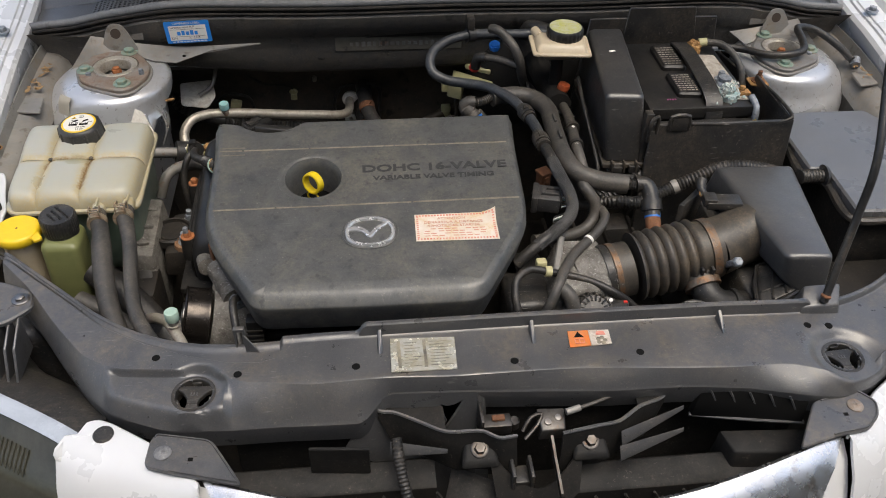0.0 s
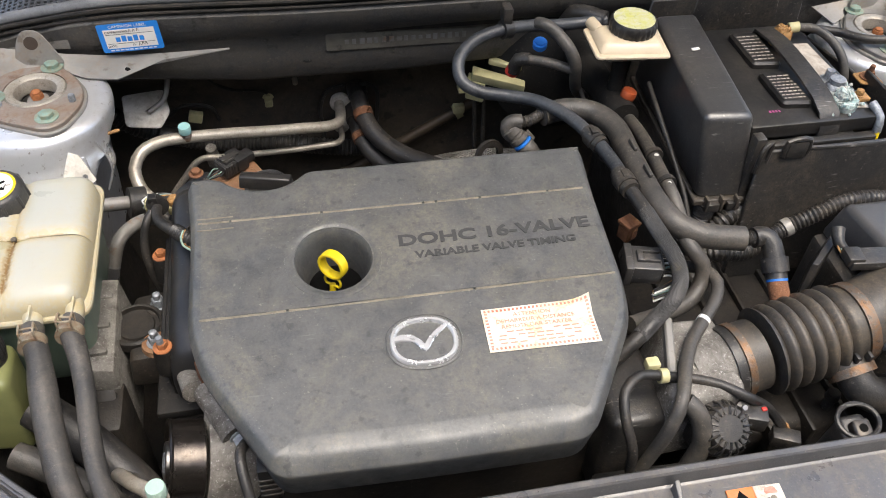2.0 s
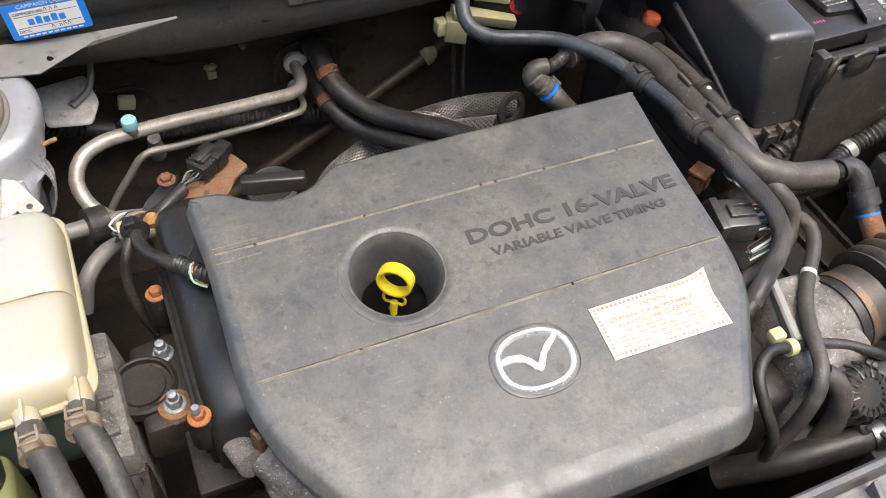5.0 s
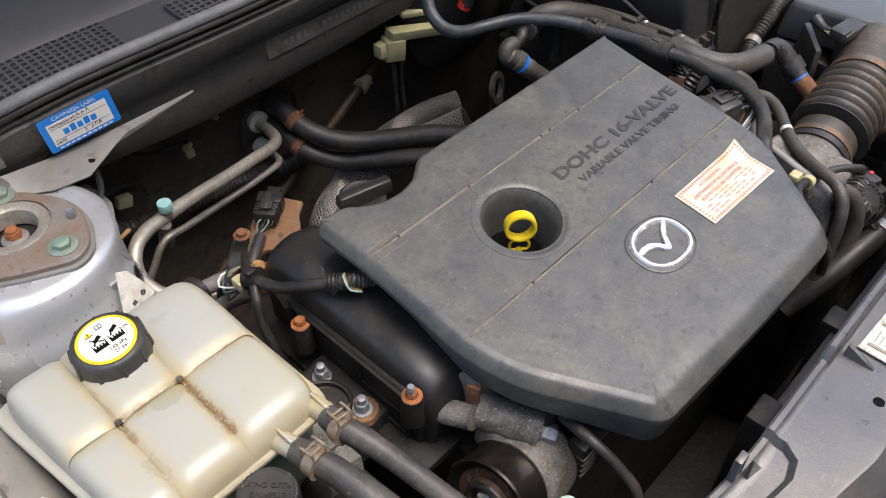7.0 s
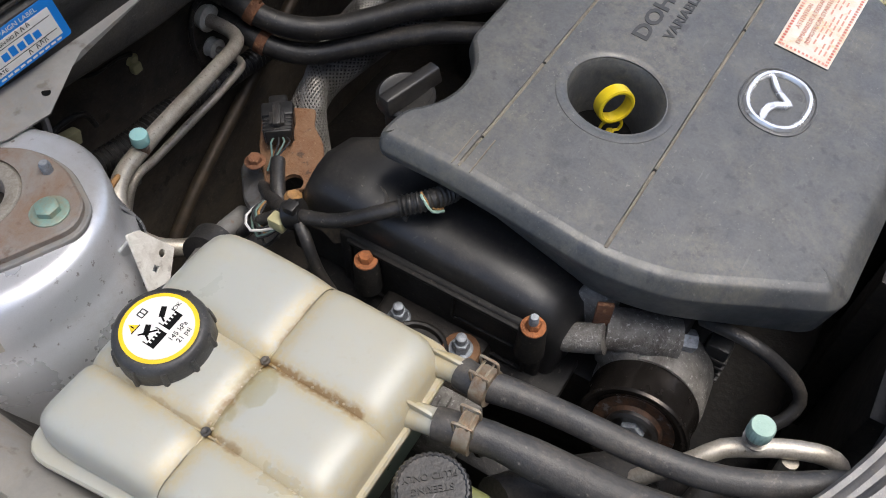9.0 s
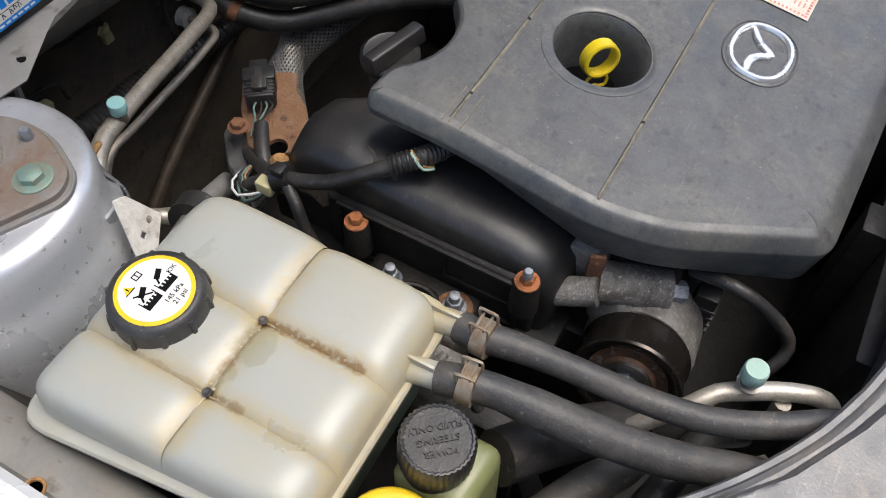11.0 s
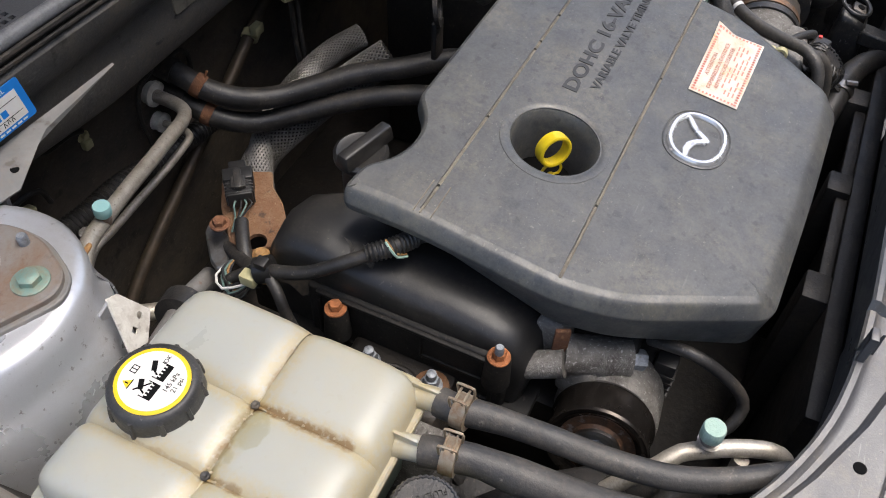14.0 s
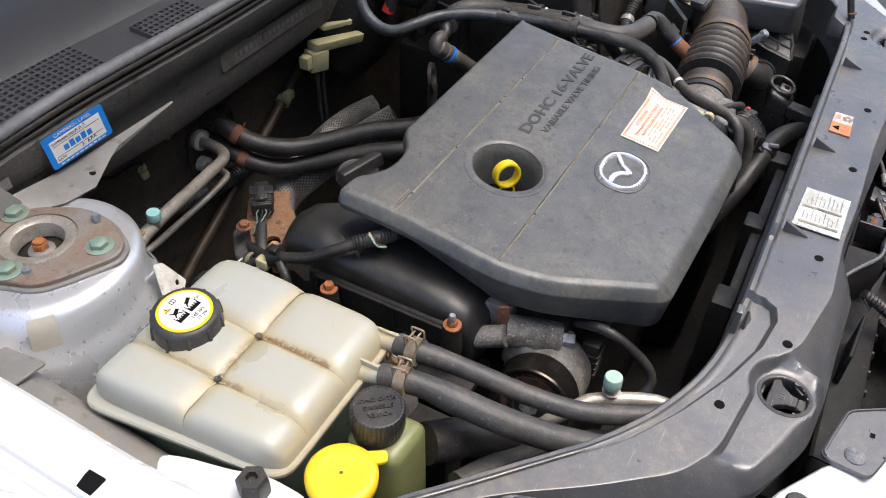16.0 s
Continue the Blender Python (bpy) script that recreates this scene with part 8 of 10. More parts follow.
    part("rust_tab", plate(ccw(round_poly([(0.448, 0.528), (0.478, 0.524), (0.478, 0.556), (0.448, 0.552)], 0.004, 2)), 0.8235, 0.002, 0.0006), COPPER, tray)
    part("clip_loop", join(tube([(0.272, 0.402, 0.828), (0.272, 0.401, 0.849), (0.298, 0.401, 0.850), (0.300, 0.402, 0.828)], 0.003, 8), box(0.274, 0.298, 0.399, 0.403, 0.826, 0.848, 0.001)), BLACK, tray)
    part("corner_post", box(0.236, 0.248, 0.405, 0.420, 0.66, 0.852, 0.002), BLACK, tray)
    part("corner_loop", tube([(0.242, 0.400, 0.81), (0.243, 0.398, 0.846), (0.252, 0.402, 0.850), (0.254, 0.404, 0.82)], 0.003, 8), BLACK, tray)
    part("rim", tube([(0.300, 0.4055, 0.834), (0.38, 0.4055, 0.831), (0.440, 0.4055, 0.831), (0.458, 0.4055, 0.838), (0.461, 0.42, 0.839), (0.461, 0.50, 0.834), (0.461, 0.54, 0.823)], 0.0028, 8), BLACK, tray)
    part("shield", hexa([(0.268, 0.694, 0.66), (0.44, 0.694, 0.66), (0.44, 0.698, 0.66), (0.268, 0.698, 0.66)], [(0.285, 0.688, 0.884), (0.40, 0.688, 0.884), (0.40, 0.692, 0.884), (0.285, 0.692, 0.884)], 0.0015, 1), BLACK, tray)
    cbx = bpy.data.objects["control_unit_cover"]
    for x in (0.196, 0.222):
        part("flange_tab", box(x, x + 0.016, 0.396, 0.404, 0.757, 0.768, 0.001), BLACK, cbx)
    part("paint_chip", plate(ccw([(0.216, 0.555), (0.226, 0.556), (0.226, 0.561), (0.216, 0.560)]), 0.8745, 0.001, 0.0002), PAPER, cbx, "white paint chip")


battery_details()

# brake fluid reservoir
bf = thing("brake_fluid_reservoir", (0.145, 0.585, 0.80), "cream plastic brake fluid reservoir with a black ribbed cap", "reservoir")
part("upper_body", hexa([(0.101, 0.560, 0.877), (0.184, 0.551, 0.877), (0.191, 0.612, 0.877), (0.105, 0.620, 0.877)], [(0.110, 0.570, 0.890), (0.178, 0.561, 0.890), (0.184, 0.606, 0.890), (0.113, 0.612, 0.890)], 0.005, 3), CREAM, bf)
part("seam", plate(ccw(round_poly([(0.097, 0.556), (0.188, 0.547), (0.195, 0.616), (0.101, 0.624)], 0.006, 3)), 0.879, 0.003, 0.0008), CREAM, bf)
part("lower_body", hexa([(0.118, 0.574, 0.858), (0.170, 0.570, 0.858), (0.174, 0.608, 0.858), (0.122, 0.612, 0.858)], [(0.112, 0.566, 0.877), (0.174, 0.560, 0.877), (0.182, 0.608, 0.877), (0.116, 0.614, 0.877)], 0.006, 2), mat("aged_cream_plastic", (0.30, 0.27, 0.22), 0.45, alt=(0.22, 0.19, 0.15), amount=0.6, scale=20), bf)
part("outlet", lathe([(0.010, 0), (0.010, 0.06)], (0.145, 0.590, 0.800), (0, 0, 1), 18), SHADE_PLASTIC, bf)
cp = part("cap", lathe([(0.0285, 0), (0.0292, 0.002), (0.0292, 0.0125), (0.0270, 0.0150), (0.0255, 0.0152), (0, 0.0150)], (0.153, 0.595, 0.890), (0, 0, 1), 72, 24, 0.05), BLACK_CLEAN, bf, "black ribbed cap")
part("yellow_label", lathe([(0.0252, 0), (0.0252, 0.0005), (0, 0.0005)], (0.153, 0.595, 0.9050), (0, 0, 1), 36), mat("worn_yellow_label", (0.45, 0.45, 0.12), 0.5, alt=(0.50, 0.50, 0.42), amount=0.9, scale=60, spots=(0.2, 0.2, 0.12), spot_amount=0.5, spot_scale=220), cp, "worn yellow label")
part("inlet", tube([(0.112, 0.628, 0.884), (0.116, 0.606, 0.883)], 0.0075, 12), CREAM, bf)
bf.location += Vector((0, 0.003, -0.008))
mcy = thing("brake_booster", (0.13, 0.72, 0.70), "black brake servo and master cylinder at the firewall", "brake servo")
part("booster_drum", lathe([(0.09, 0), (0.105, 0.01), (0.105, 0.05), (0.08, 0.075), (0.03, 0.085)], (0.13, 0.80, 0.73), (0, -1, 0.05), 40), SHADE_PLASTIC, mcy)
part("cylinder", tube([(0.14, 0.72, 0.775), (0.145, 0.55, 0.785)], 0.020, 18), SHADE_PLASTIC, mcy)
part("vacuum_elbow", tube([(0.115, 0.72, 0.825), (0.120, 0.70, 0.85), (0.150, 0.672, 0.853)], 0.011, 12), BLACK, mcy)
hose("thin_brake_pipe", [(0.10, 0.60, 0.80), (0.105, 0.55, 0.79), (0.14, 0.53, 0.785), (0.165, 0.52, 0.78)], 0.0025, RUBBER, "thin dark brake pipe")
hose("thin_control_cable", [(0.175, 0.565, 0.825), (0.172, 0.52, 0.815), (0.174, 0.46, 0.79), (0.178, 0.42, 0.765), (0.18, 0.395, 0.74)], 0.003, RUBBER, "thin black control cable")

# cable across the tower on the battery side
ct_ = hose("tower_cable", [(0.445, 0.665, 0.822), (0.485, 0.650, 0.822), (0.510, 0.622, 0.826), (0.545, 0.612, 0.830), (0.575, 0.622, 0.832), (0.585, 0.650, 0.836), (0.590, 0.685, 0.842), (0.625, 0.690, 0.835), (0.655, 0.655, 0.822), (0.668, 0.62, 0.812)], 0.0062, RUBBER, "black sheathed cable looped across the strut tower")
part("cable_end", lathe([(0.008, 0), (0.008, 0.015), (0.005, 0.018)], (0.672, 0.612, 0.806), (0.3, 0.8, 0.3), 10), ZINC, ct_)
DARK_STEEL = mat("tarnished_dark_steel", (0.11, 0.105, 0.10), 0.45, metal=0.9, alt=(0.06, 0.05, 0.042), amount=0.8, scale=70, spots=(0.14, 0.08, 0.05), spot_amount=0.6, spot_scale=140)
# ---------------------------------------------------------------- labels
def campaign_label():
    lb = thing("service_label", (-0.443, 0.708, 0.83), "blue bordered paper service label on the cowl", "label")
    m = on_plane((-0.4490, 0.7195, 0.8455), (1, -0.10, 0.09), (-0.08, 0.10, 1))
    part("blue_sheet", moved(plate(ccw(round_poly([(-0.0375, -0.0185), (0.0375, -0.0185), (0.0375, 0.0185), (-0.0375, 0.0185)], 0.003, 3)), 0.0005, 0.0005, 0.0001), m), LBL_BLUE, lb, "blue border")
    part("white_field", moved(plate(ccw([(-0.031, -0.0135), (0.031, -0.0135), (0.031, 0.0110), (-0.031, 0.0110)]), 0.0008, 0.0003, 0.0001), m), PAPER, lb, "white writing field")
    lettering("lettering", "CAMPAIGN LABEL", 0.0052, m @ Matrix.Translation((0, 0.0147, 0.0008)), PAPER, lb, 0.0001, stretch=1.1)
    lettering("lettering", "CAMPAIGN NO.", 0.0040, m @ Matrix.Translation((-0.0295, 0.0078, 0.0010)), INK_AND_SHADE, lb, 0.0001, "LEFT")
    lettering("lettering", "DATE:", 0.0040, m @ Matrix.Translation((-0.0295, -0.0105, 0.0010)), INK_AND_SHADE, lb, 0.0001, "LEFT")
    bars = [box(-0.018 + 0.0072 * i, -0.0125 + 0.0072 * i, -0.005, 0.001 + 0.0015 * (i % 2), 0.0008, 0.0010, 0) for i in range(5)]
    part("brand_bar", moved(join(*bars), m), LBL_BLUE, lb, "blue printed bars")
    part("foot_line", moved(join(*[box(-0.028 + 0.0058 * k, -0.0238 + 0.0058 * k, -0.0167, -0.0152, 0.0004, 0.0007, 0) for k in range(10)]), m), PAPER, lb, "fine pale print bars")
    for y in (0.0045, -0.0075):
        part("rule_line", moved(box(-0.029, 0.029, y, y + 0.0004, 0.0008, 0.0010, 0), m), INK_AND_SHADE, lb)
    pen = [tube([(x, y, 0.0011), (x + 0.001, y + 0.004, 0.0011), (x + 0.0025, y + 0.0005, 0.0011)], 0.0003, 4) for x, y in ((0.000, 0.0065), (0.005, 0.0065), (0.010, 0.007), (0.001, -0.012), (0.008, -0.012), (0.012, -0.011), (0.016, -0.0115))]
    part("pen_mark", moved(join(*pen), m), INK_AND_SHADE, lb, "handwritten pen marks")


def starter_sticker():
    sk = thing("warning_sticker", (-0.06, 0.22, CZ(-0.06, 0.22)), "worn white warning sticker with a red dashed border", "sticker")
    c = [(-0.1125, 0.2005), (-0.0080, 0.1965), (-0.0085, 0.2440), (-0.1115, 0.2460)]
    zz = lambda x, y: CZ(x, y) + 0.0012 + 0.010 * max(0, (x + 0.030) / 0.022) ** 2 * max(0, (y - 0.226) / 0.02)
    cols = []
    for i in range(25):
        u = i / 24
        cols.append([((1 - v) * ((1 - u) * c[0][0] + u * c[1][0]) + v * ((1 - u) * c[3][0] + u * c[2][0]), (1 - v) * ((1 - u) * c[0][1] + u * c[1][1]) + v * ((1 - u) * c[3][1] + u * c[2][1])) for v in [k / 12 for k in range(13)]])
    part("sheet", thicken(strip([[(x, y, zz(x, y)) for x, y in col] for col in cols]), 0.0004), STICKER, sk)

    def uv(u, v):
        x = (1 - v) * ((1 - u) * c[0][0] + u * c[1][0]) + v * ((1 - u) * c[3][0] + u * c[2][0])
        y = (1 - v) * ((1 - u) * c[0][1] + u * c[1][1]) + v * ((1 - u) * c[3][1] + u * c[2][1])
        return (x, y, zz(x, y) + 0.0006)
    dash = bmesh.new()
    def quad(u0, u1, v0, v1):
        dash.faces.new([dash.verts.new(uv(u, v)) for u, v in ((u0, v0), (u1, v0), (u1, v1), (u0, v1))])
    for k in range(26):
        u = 0.018 + k * 0.0375
        for v in (0.035, 0.905):
            quad(u, u + 0.020, v, v + 0.055)
    for k in range(11):
        v = 0.10 + k * 0.075
        for u in (0.018, 0.955):
            quad(u, u + 0.026, v, v + 0.040)
    part("dashed_border", dash, STK_RED, sk, "red dashed border", smooth=0)
    for txt, u, v, sz in (("ATTENTION", 0.45, 0.80, 0.0056), ("DEMARREUR A DISTANCE", 0.47, 0.66, 0.0056), ("REMOTE CAR STARTER", 0.47, 0.53, 0.0056)):
        x, y, z = uv(u, v)
        lettering("lettering", txt, sz, on_plane((x, y, z + 0.0003), (1, -0.03, 0.015), (0, 1, 0.125)), STK_TEXT, sk, 0.0001, stretch=1.15)
    for k in range(4):
        for j in range(9):
            u, v = 0.10 + 0.085 * j + 0.01 * (k % 2), 0.41 - 0.085 * k
            if (j * 7 + k * 3) % 5 == 0:
                continue
            bm = bmesh.new()
            bm.faces.new([bm.verts.new(uv(a, b)) for a, b in ((u, v), (u + 0.065, v), (u + 0.065, v + 0.03), (u, v + 0.03))])
            part("print_bar", bm, STK_TEXT, sk, smooth=0)


def panel_labels():
    z = 0.8025
    lb = thing("emission_label", (-0.12, 0.02, z), "peeling foil specification label on the radiator panel", "label")
    part("foil_sheet", plate(ccw([(-0.155, -0.003), (-0.085, -0.004), (-0.083, 0.042), (-0.154, 0.045)]), z + 0.001, 0.0012, 0.0003), FOIL, lb)
    for x in (-0.147, -0.119):
        part("dark_bar", box(x, x + 0.0035, 0.001, 0.040, z + 0.001, z + 0.0014, 0), GREY_INK, lb)
    for i in range(9):
        for x0, w in ((-0.140, 0.018), (-0.112, 0.024)):
            part("print_bar", box(x0, x0 + w - 0.004 * ((i * 5) % 3), 0.003 + i * 0.0042, 0.0038 + i * 0.0042, z + 0.001, z + 0.0013, 0), GREY_INK, lb)
    lb = thing("fan_warning_label", (0.066, 0.03, z), "orange and white fan warning label on the radiator panel", "label")
    part("orange_half", plate(ccw([(0.042, 0.016), (0.066, 0.017), (0.067, 0.040), (0.044, 0.040)]), z + 0.001, 0.0012, 0.0003), LBL_ORANGE, lb, "orange half with a warning triangle")
    part("white_half", plate(ccw([(0.0662, 0.017), (0.0895, 0.018), (0.0905, 0.039), (0.0672, 0.040)]), z + 0.001, 0.0012, 0.0003), WORN_PAPER, lb, "white half with a fan symbol")
    part("triangle_mark", plate(ccw([(0.049, 0.030), (0.060, 0.030), (0.0548, 0.038)]), z + 0.0014, 0.0004, 0.0001), INK_AND_SHADE, lb)
    part("book_mark", join(box(0.049, 0.060, 0.0205, 0.0215, z + 0.001, z + 0.0014, 0), box(0.049, 0.060, 0.0265, 0.0275, z + 0.001, z + 0.0014, 0), box(0.049, 0.050, 0.0205, 0.0275, z + 0.001, z + 0.0014, 0), box(0.059, 0.060, 0.0205, 0.0275, z + 0.001, z + 0.0014, 0), box(0.054, 0.055, 0.0205, 0.0275, z + 0.001, z + 0.0014, 0)), STK_RED, lb)
    fan = []
    for a in range(0, 360, 72):
        fan.append(lathe([(0.0026, 0), (0.0026, 0.0004), (0, 0.0004)], (0.079 + 0.0040 * math.cos(radians(a)), 0.0235 + 0.0040 * math.sin(radians(a)), z + 0.001), (0, 0, 1), 10))
    part("fan_mark", join(*fan), GREY_INK, lb)
    part("red_mark", plate(ccw(round_poly([(0.074, 0.032), (0.086, 0.031), (0.084, 0.0375), (0.076, 0.037)], 0.002, 2)), z + 0.0014, 0.0004, 0.0001), STK_RED, lb)


cpg = thing("cowl_plug", (-0.236, 0.742, 0.788), "dark round rubber plug in the cowl panel", "plug")
part("plug_disc", lathe([(0.0125, 0), (0.0120, 0.0015), (0.0085, 0.0022), (0.008, 0.0012), (0, 0.0012)], (-0.236, 0.7436, 0.788), (0, -1, 0.06), 28), RUBBER, cpg)

campaign_label()
starter_sticker()
panel_labels()

# ---------------------------------------------------------------- nose of the car
NOSE = -0.014      # the middle of the nose
YC = [(0.0, -0.156), (0.136, -0.146), (0.201, -0.130), (0.270, -0.109), (0.335, -0.087), (0.40, -0.055), (0.483, -0.030), (0.60, 0.06)]
INNER = [(0.30, -0.150), (0.326, -0.112), (0.336, -0.094), (0.392, -0.041), (0.433, -0.014), (0.449, -0.007), (0.460, -0.010), (0.465, -0.024), (0.482, -0.025), (0.484, -0.040)]
STAINED = mat("stained_chrome", (0.80, 0.805, 0.81), 0.26, metal=0.95, alt=(0.62, 0.60, 0.57), amount=0.6, scale=30, spots=(0.26, 0.17, 0.09), spot_amount=0.55, spot_scale=26)


def nose():
    bump = thing("bumper", (0, -0.15, 0.35), "silver painted front bumper", "bumper")
    trim = thing("grille_trim", (0, -0.15, 0.68), "chrome grille trim with brown rust stains", "grille trim")
    for s in (-1, 1):
        cols = []
        for i in range(25):
            a = 0.336 + 0.148 * i / 24
            x = NOSE + s * a
            yi, yo = lin(INNER, a), soft(YC, a)
            top = min(yi - 0.006, yo - 0.002)
            cols.append([(x, yi, 0.756), (x, yi - 0.0005, 0.763), (x, yi - 0.003, 0.7655), (x, top - 0.004, 0.765), (x, yo - 0.026, 0.756), (x, yo - 0.046, 0.735), (x, yo - 0.068, 0.69), (x, yo - 0.085, 0.62), (x, yo - 0.095, 0.50), (x, yo - 0.09, 0.38)])
        part("bumper_skin", thicken(strip(cols), 0.003), WHITE, bump)
        # painted skin below the trim and out to the wing
        cols = [[(NOSE + s * a, soft(YC, a) - 0.050, 0.700), (NOSE + s * a, soft(YC, a) - 0.078, 0.65), (NOSE + s * a, soft(YC, a) - 0.09, 0.52), (NOSE + s * a, soft(YC, a) - 0.085, 0.38)] for a in [0.255 + 0.0813 * i / 8 for i in range(9)]]
        part("bumper_skin", thicken(strip(cols), 0.003), WHITE, bump)
        cols = [[(NOSE + s * a, soft(YC, a) - 0.006, 0.750), (NOSE + s * a, soft(YC, a) - 0.024, 0.739), (NOSE + s * a, soft(YC, a) - 0.038, 0.720), (NOSE + s * a, soft(YC, a) - 0.052, 0.699)] for a in [0.270 + 0.068 * i / 8 for i in range(9)]]
        part("bumper_skin", thicken(strip(cols), 0.003), WHITE, bump)
        cols = [[(NOSE + s * a, soft(YC, a) - 0.060, 0.655), (NOSE + s * a, soft(YC, a) - 0.085, 0.62), (NOSE + s * a, soft(YC, a) - 0.09, 0.50), (NOSE + s * a, soft(YC, a) - 0.08, 0.38)] for a in [0.484 + 0.30 * i / 14 for i in range(15)]]
        part("bumper_skin", thicken(strip(cols), 0.003), WHITE, bump)
        part("push_pin", lathe([(0.0105, 0), (0.0105, 0.0015), (0.009, 0.003), (0, 0.0034)], (NOSE + s * 0.439, -0.030, 0.7652), (0, 0, 1), 22), RUBBER, bump, "black push pin")
    cols = []
    for i in range(65):
        u = -1 + 2 * i / 64
        row = []
        for (off, z), a_end in zip(((0.006, 0.742), (0.002, 0.754), (-0.003, 0.7575), (-0.010, 0.755), (-0.028, 0.742), (-0.042, 0.722), (-0.048, 0.700)), (0.333, 0.334, 0.334, 0.330, 0.316, 0.300, 0.286)):
            a = a_end * u
            row.append((NOSE + a, soft(YC, a) + off, z))
        cols.append(row)
    part("chrome_strip", thicken(strip(cols), 0.002), STAINED, trim)
    cols = [[(x, soft(YC, x - NOSE) - 0.09, 0.42), (x, soft(YC, x - NOSE) - 0.08, 0.60), (x, soft(YC, x - NOSE) - 0.045, 0.70)] for x in [-0.27 + 0.51 * i / 30 for i in range(31)]]
    part("lower_skin", thicken(strip(cols), 0.003), BLACK, bump)
    # dark plastic ears that tie the bumper to the panel
    for pts, bx, by in (([(-0.405, -0.076), (-0.403, -0.045), (-0.398, -0.036), (-0.341, -0.049), (-0.318, -0.086), (-0.306, -0.106), (-0.372, -0.088)], -0.388, -0.062),
                        ([(0.260, -0.112), (0.300, -0.054), (0.355, -0.041), (0.371, -0.060), (0.364, -0.078), (0.344, -0.095), (0.311, -0.099)], 0.343, -0.064)):
        ear = thing("bumper_bracket", (pts[0][0], pts[0][1], 0.765), "dark plastic bumper bracket fixed with a screw", "bracket", "bumper brackets")
        rp_ = ccw(round_poly(pts, 0.008, 4))
        part("ear_plate", plate(rp_, 0.7705, 0.004, 0.0012), PANEL, ear)
        part("ear_rim", tube([(p.x, p.y, 0.7712) for p in inset(rp_, 0.0022)][:26], 0.0011, 5, 0.02), PANEL, ear)
        part("screw", join(lathe([(0.0088, 0), (0.0088, 0.001), (0.006, 0.0032), (0, 0.0036)], (bx, by, 0.7705), (0, 0, 1), 22), box(bx - 0.003, bx + 0.003, by - 0.0006, by + 0.0006, 0.7735, 0.7745, 0), box(bx - 0.0006, bx + 0.0006, by - 0.003, by + 0.003, 0.7735, 0.7745, 0)), RUST_PLATE if bx > 0 else SCUFFED, ear, "cross head screw")
        hx = bx + (0.026 if bx < 0 else -0.018)
        # thin black box in place of a shaded hole
        part("square_hole", box(hx, hx + 0.005, by - 0.012, by - 0.008, 0.7700, 0.7708, 0), INK_AND_SHADE, ear)
    # trough between panel and grille
    gr = thing("grille_shroud", (0, -0.07, 0.60), "dusty black plastic shroud behind the grille", "grille shroud")
    shelf = lambda x: (-0.060, -0.096) if x > -0.05 else (-0.040, -0.076)
    for x0, x1 in ((-0.345, -0.112), (0.026, 0.290)):
        cols = []
        for i in range(19):
            x = x0 + (x1 - x0) * i / 18
            a, b = shelf(x)
            b = max(b, soft(YC, x - NOSE) + 0.008) if abs(x) > 0.24 else b
            a = max(a, b + 0.008)
            cols.append([(x, a + 0.004, 0.66), (x, a, 0.698), (x, a - 0.003, 0.7005), (x, b + 0.003, 0.697), (x, b, 0.694), (x, b - 0.002, 0.665)])
        part("shelf", thicken(strip(cols), 0.002), SHADE_PLASTIC, gr)
        for k in range(9):
            u = x0 + (x1 - x0) * k / 8
            part("shelf_web", tube([(u, shelf(u)[1] - 0.002, 0.688), (u + 0.012, shelf(u)[1] - 0.006, 0.668)], 0.0018, 5), BLACK, gr)
    # near-black wall and floor close the trough and stand in for its shade
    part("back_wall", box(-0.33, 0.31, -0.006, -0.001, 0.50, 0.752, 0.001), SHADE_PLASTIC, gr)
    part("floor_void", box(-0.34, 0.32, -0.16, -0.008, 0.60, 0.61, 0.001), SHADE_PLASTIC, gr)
    for k in range(7):
        part("grille_slat", box(-0.12, 0.30, -0.150 + 0.0085 * k, -0.146 + 0.0085 * k, 0.650, 0.662, 0.001), BLACK, gr)
    # the box shaped block and the webbed recess beside the lamp
    part("side_block", hexa([(0.214, -0.085, 0.68), (0.300, -0.094, 0.68), (0.315, -0.056, 0.68), (0.206, -0.046, 0.68)], [(0.216, -0.077, 0.720), (0.292, -0.084, 0.720), (0.310, -0.054, 0.722), (0.208, -0.048, 0.722)], 0.003, 2), SHADE_PLASTIC, gr)
    part("recess_wall", hexa([(-0.246, -0.050, 0.70), (-0.182, -0.056, 0.70), (-0.182, -0.050, 0.70), (-0.246, -0.044, 0.70)], [(-0.246, -0.050, 0.742), (-0.182, -0.055, 0.742), (-0.182, -0.051, 0.742), (-0.246, -0.046, 0.742)], 0.001, 1), SHADE_PLASTIC, gr)
    # the recess is a solid block; its black colour paints the shade inside
    rc_ = part("recess", hexa([(0.176, -0.036, 0.735), (0.298, -0.056, 0.735), (0.298, -0.046, 0.735), (0.176, -0.026, 0.735)], [(0.185, -0.0285, 0.775), (0.298, -0.050, 0.773), (0.298, -0.040, 0.773), (0.185, -0.018, 0.775)], 0.001, 1), INK_AND_SHADE, gr, "solid black block as the shade of a webbed recess")
    for k in range(5):
        u = 0.06 + 0.2 * k
        x = 0.185 + 0.105 * u
        part("recess_web", tube([(x, -0.030 - 0.021 * u, 0.774), (x + 0.012, -0.034 - 0.019 * u, 0.752)], 0.0013, 5), PANEL, rc_)
    part("recess_lip", tube([(0.175, -0.033, 0.735), (0.236, -0.045, 0.735), (0.300, -0.055, 0.735)], 0.0025, 6), PANEL, rc_)


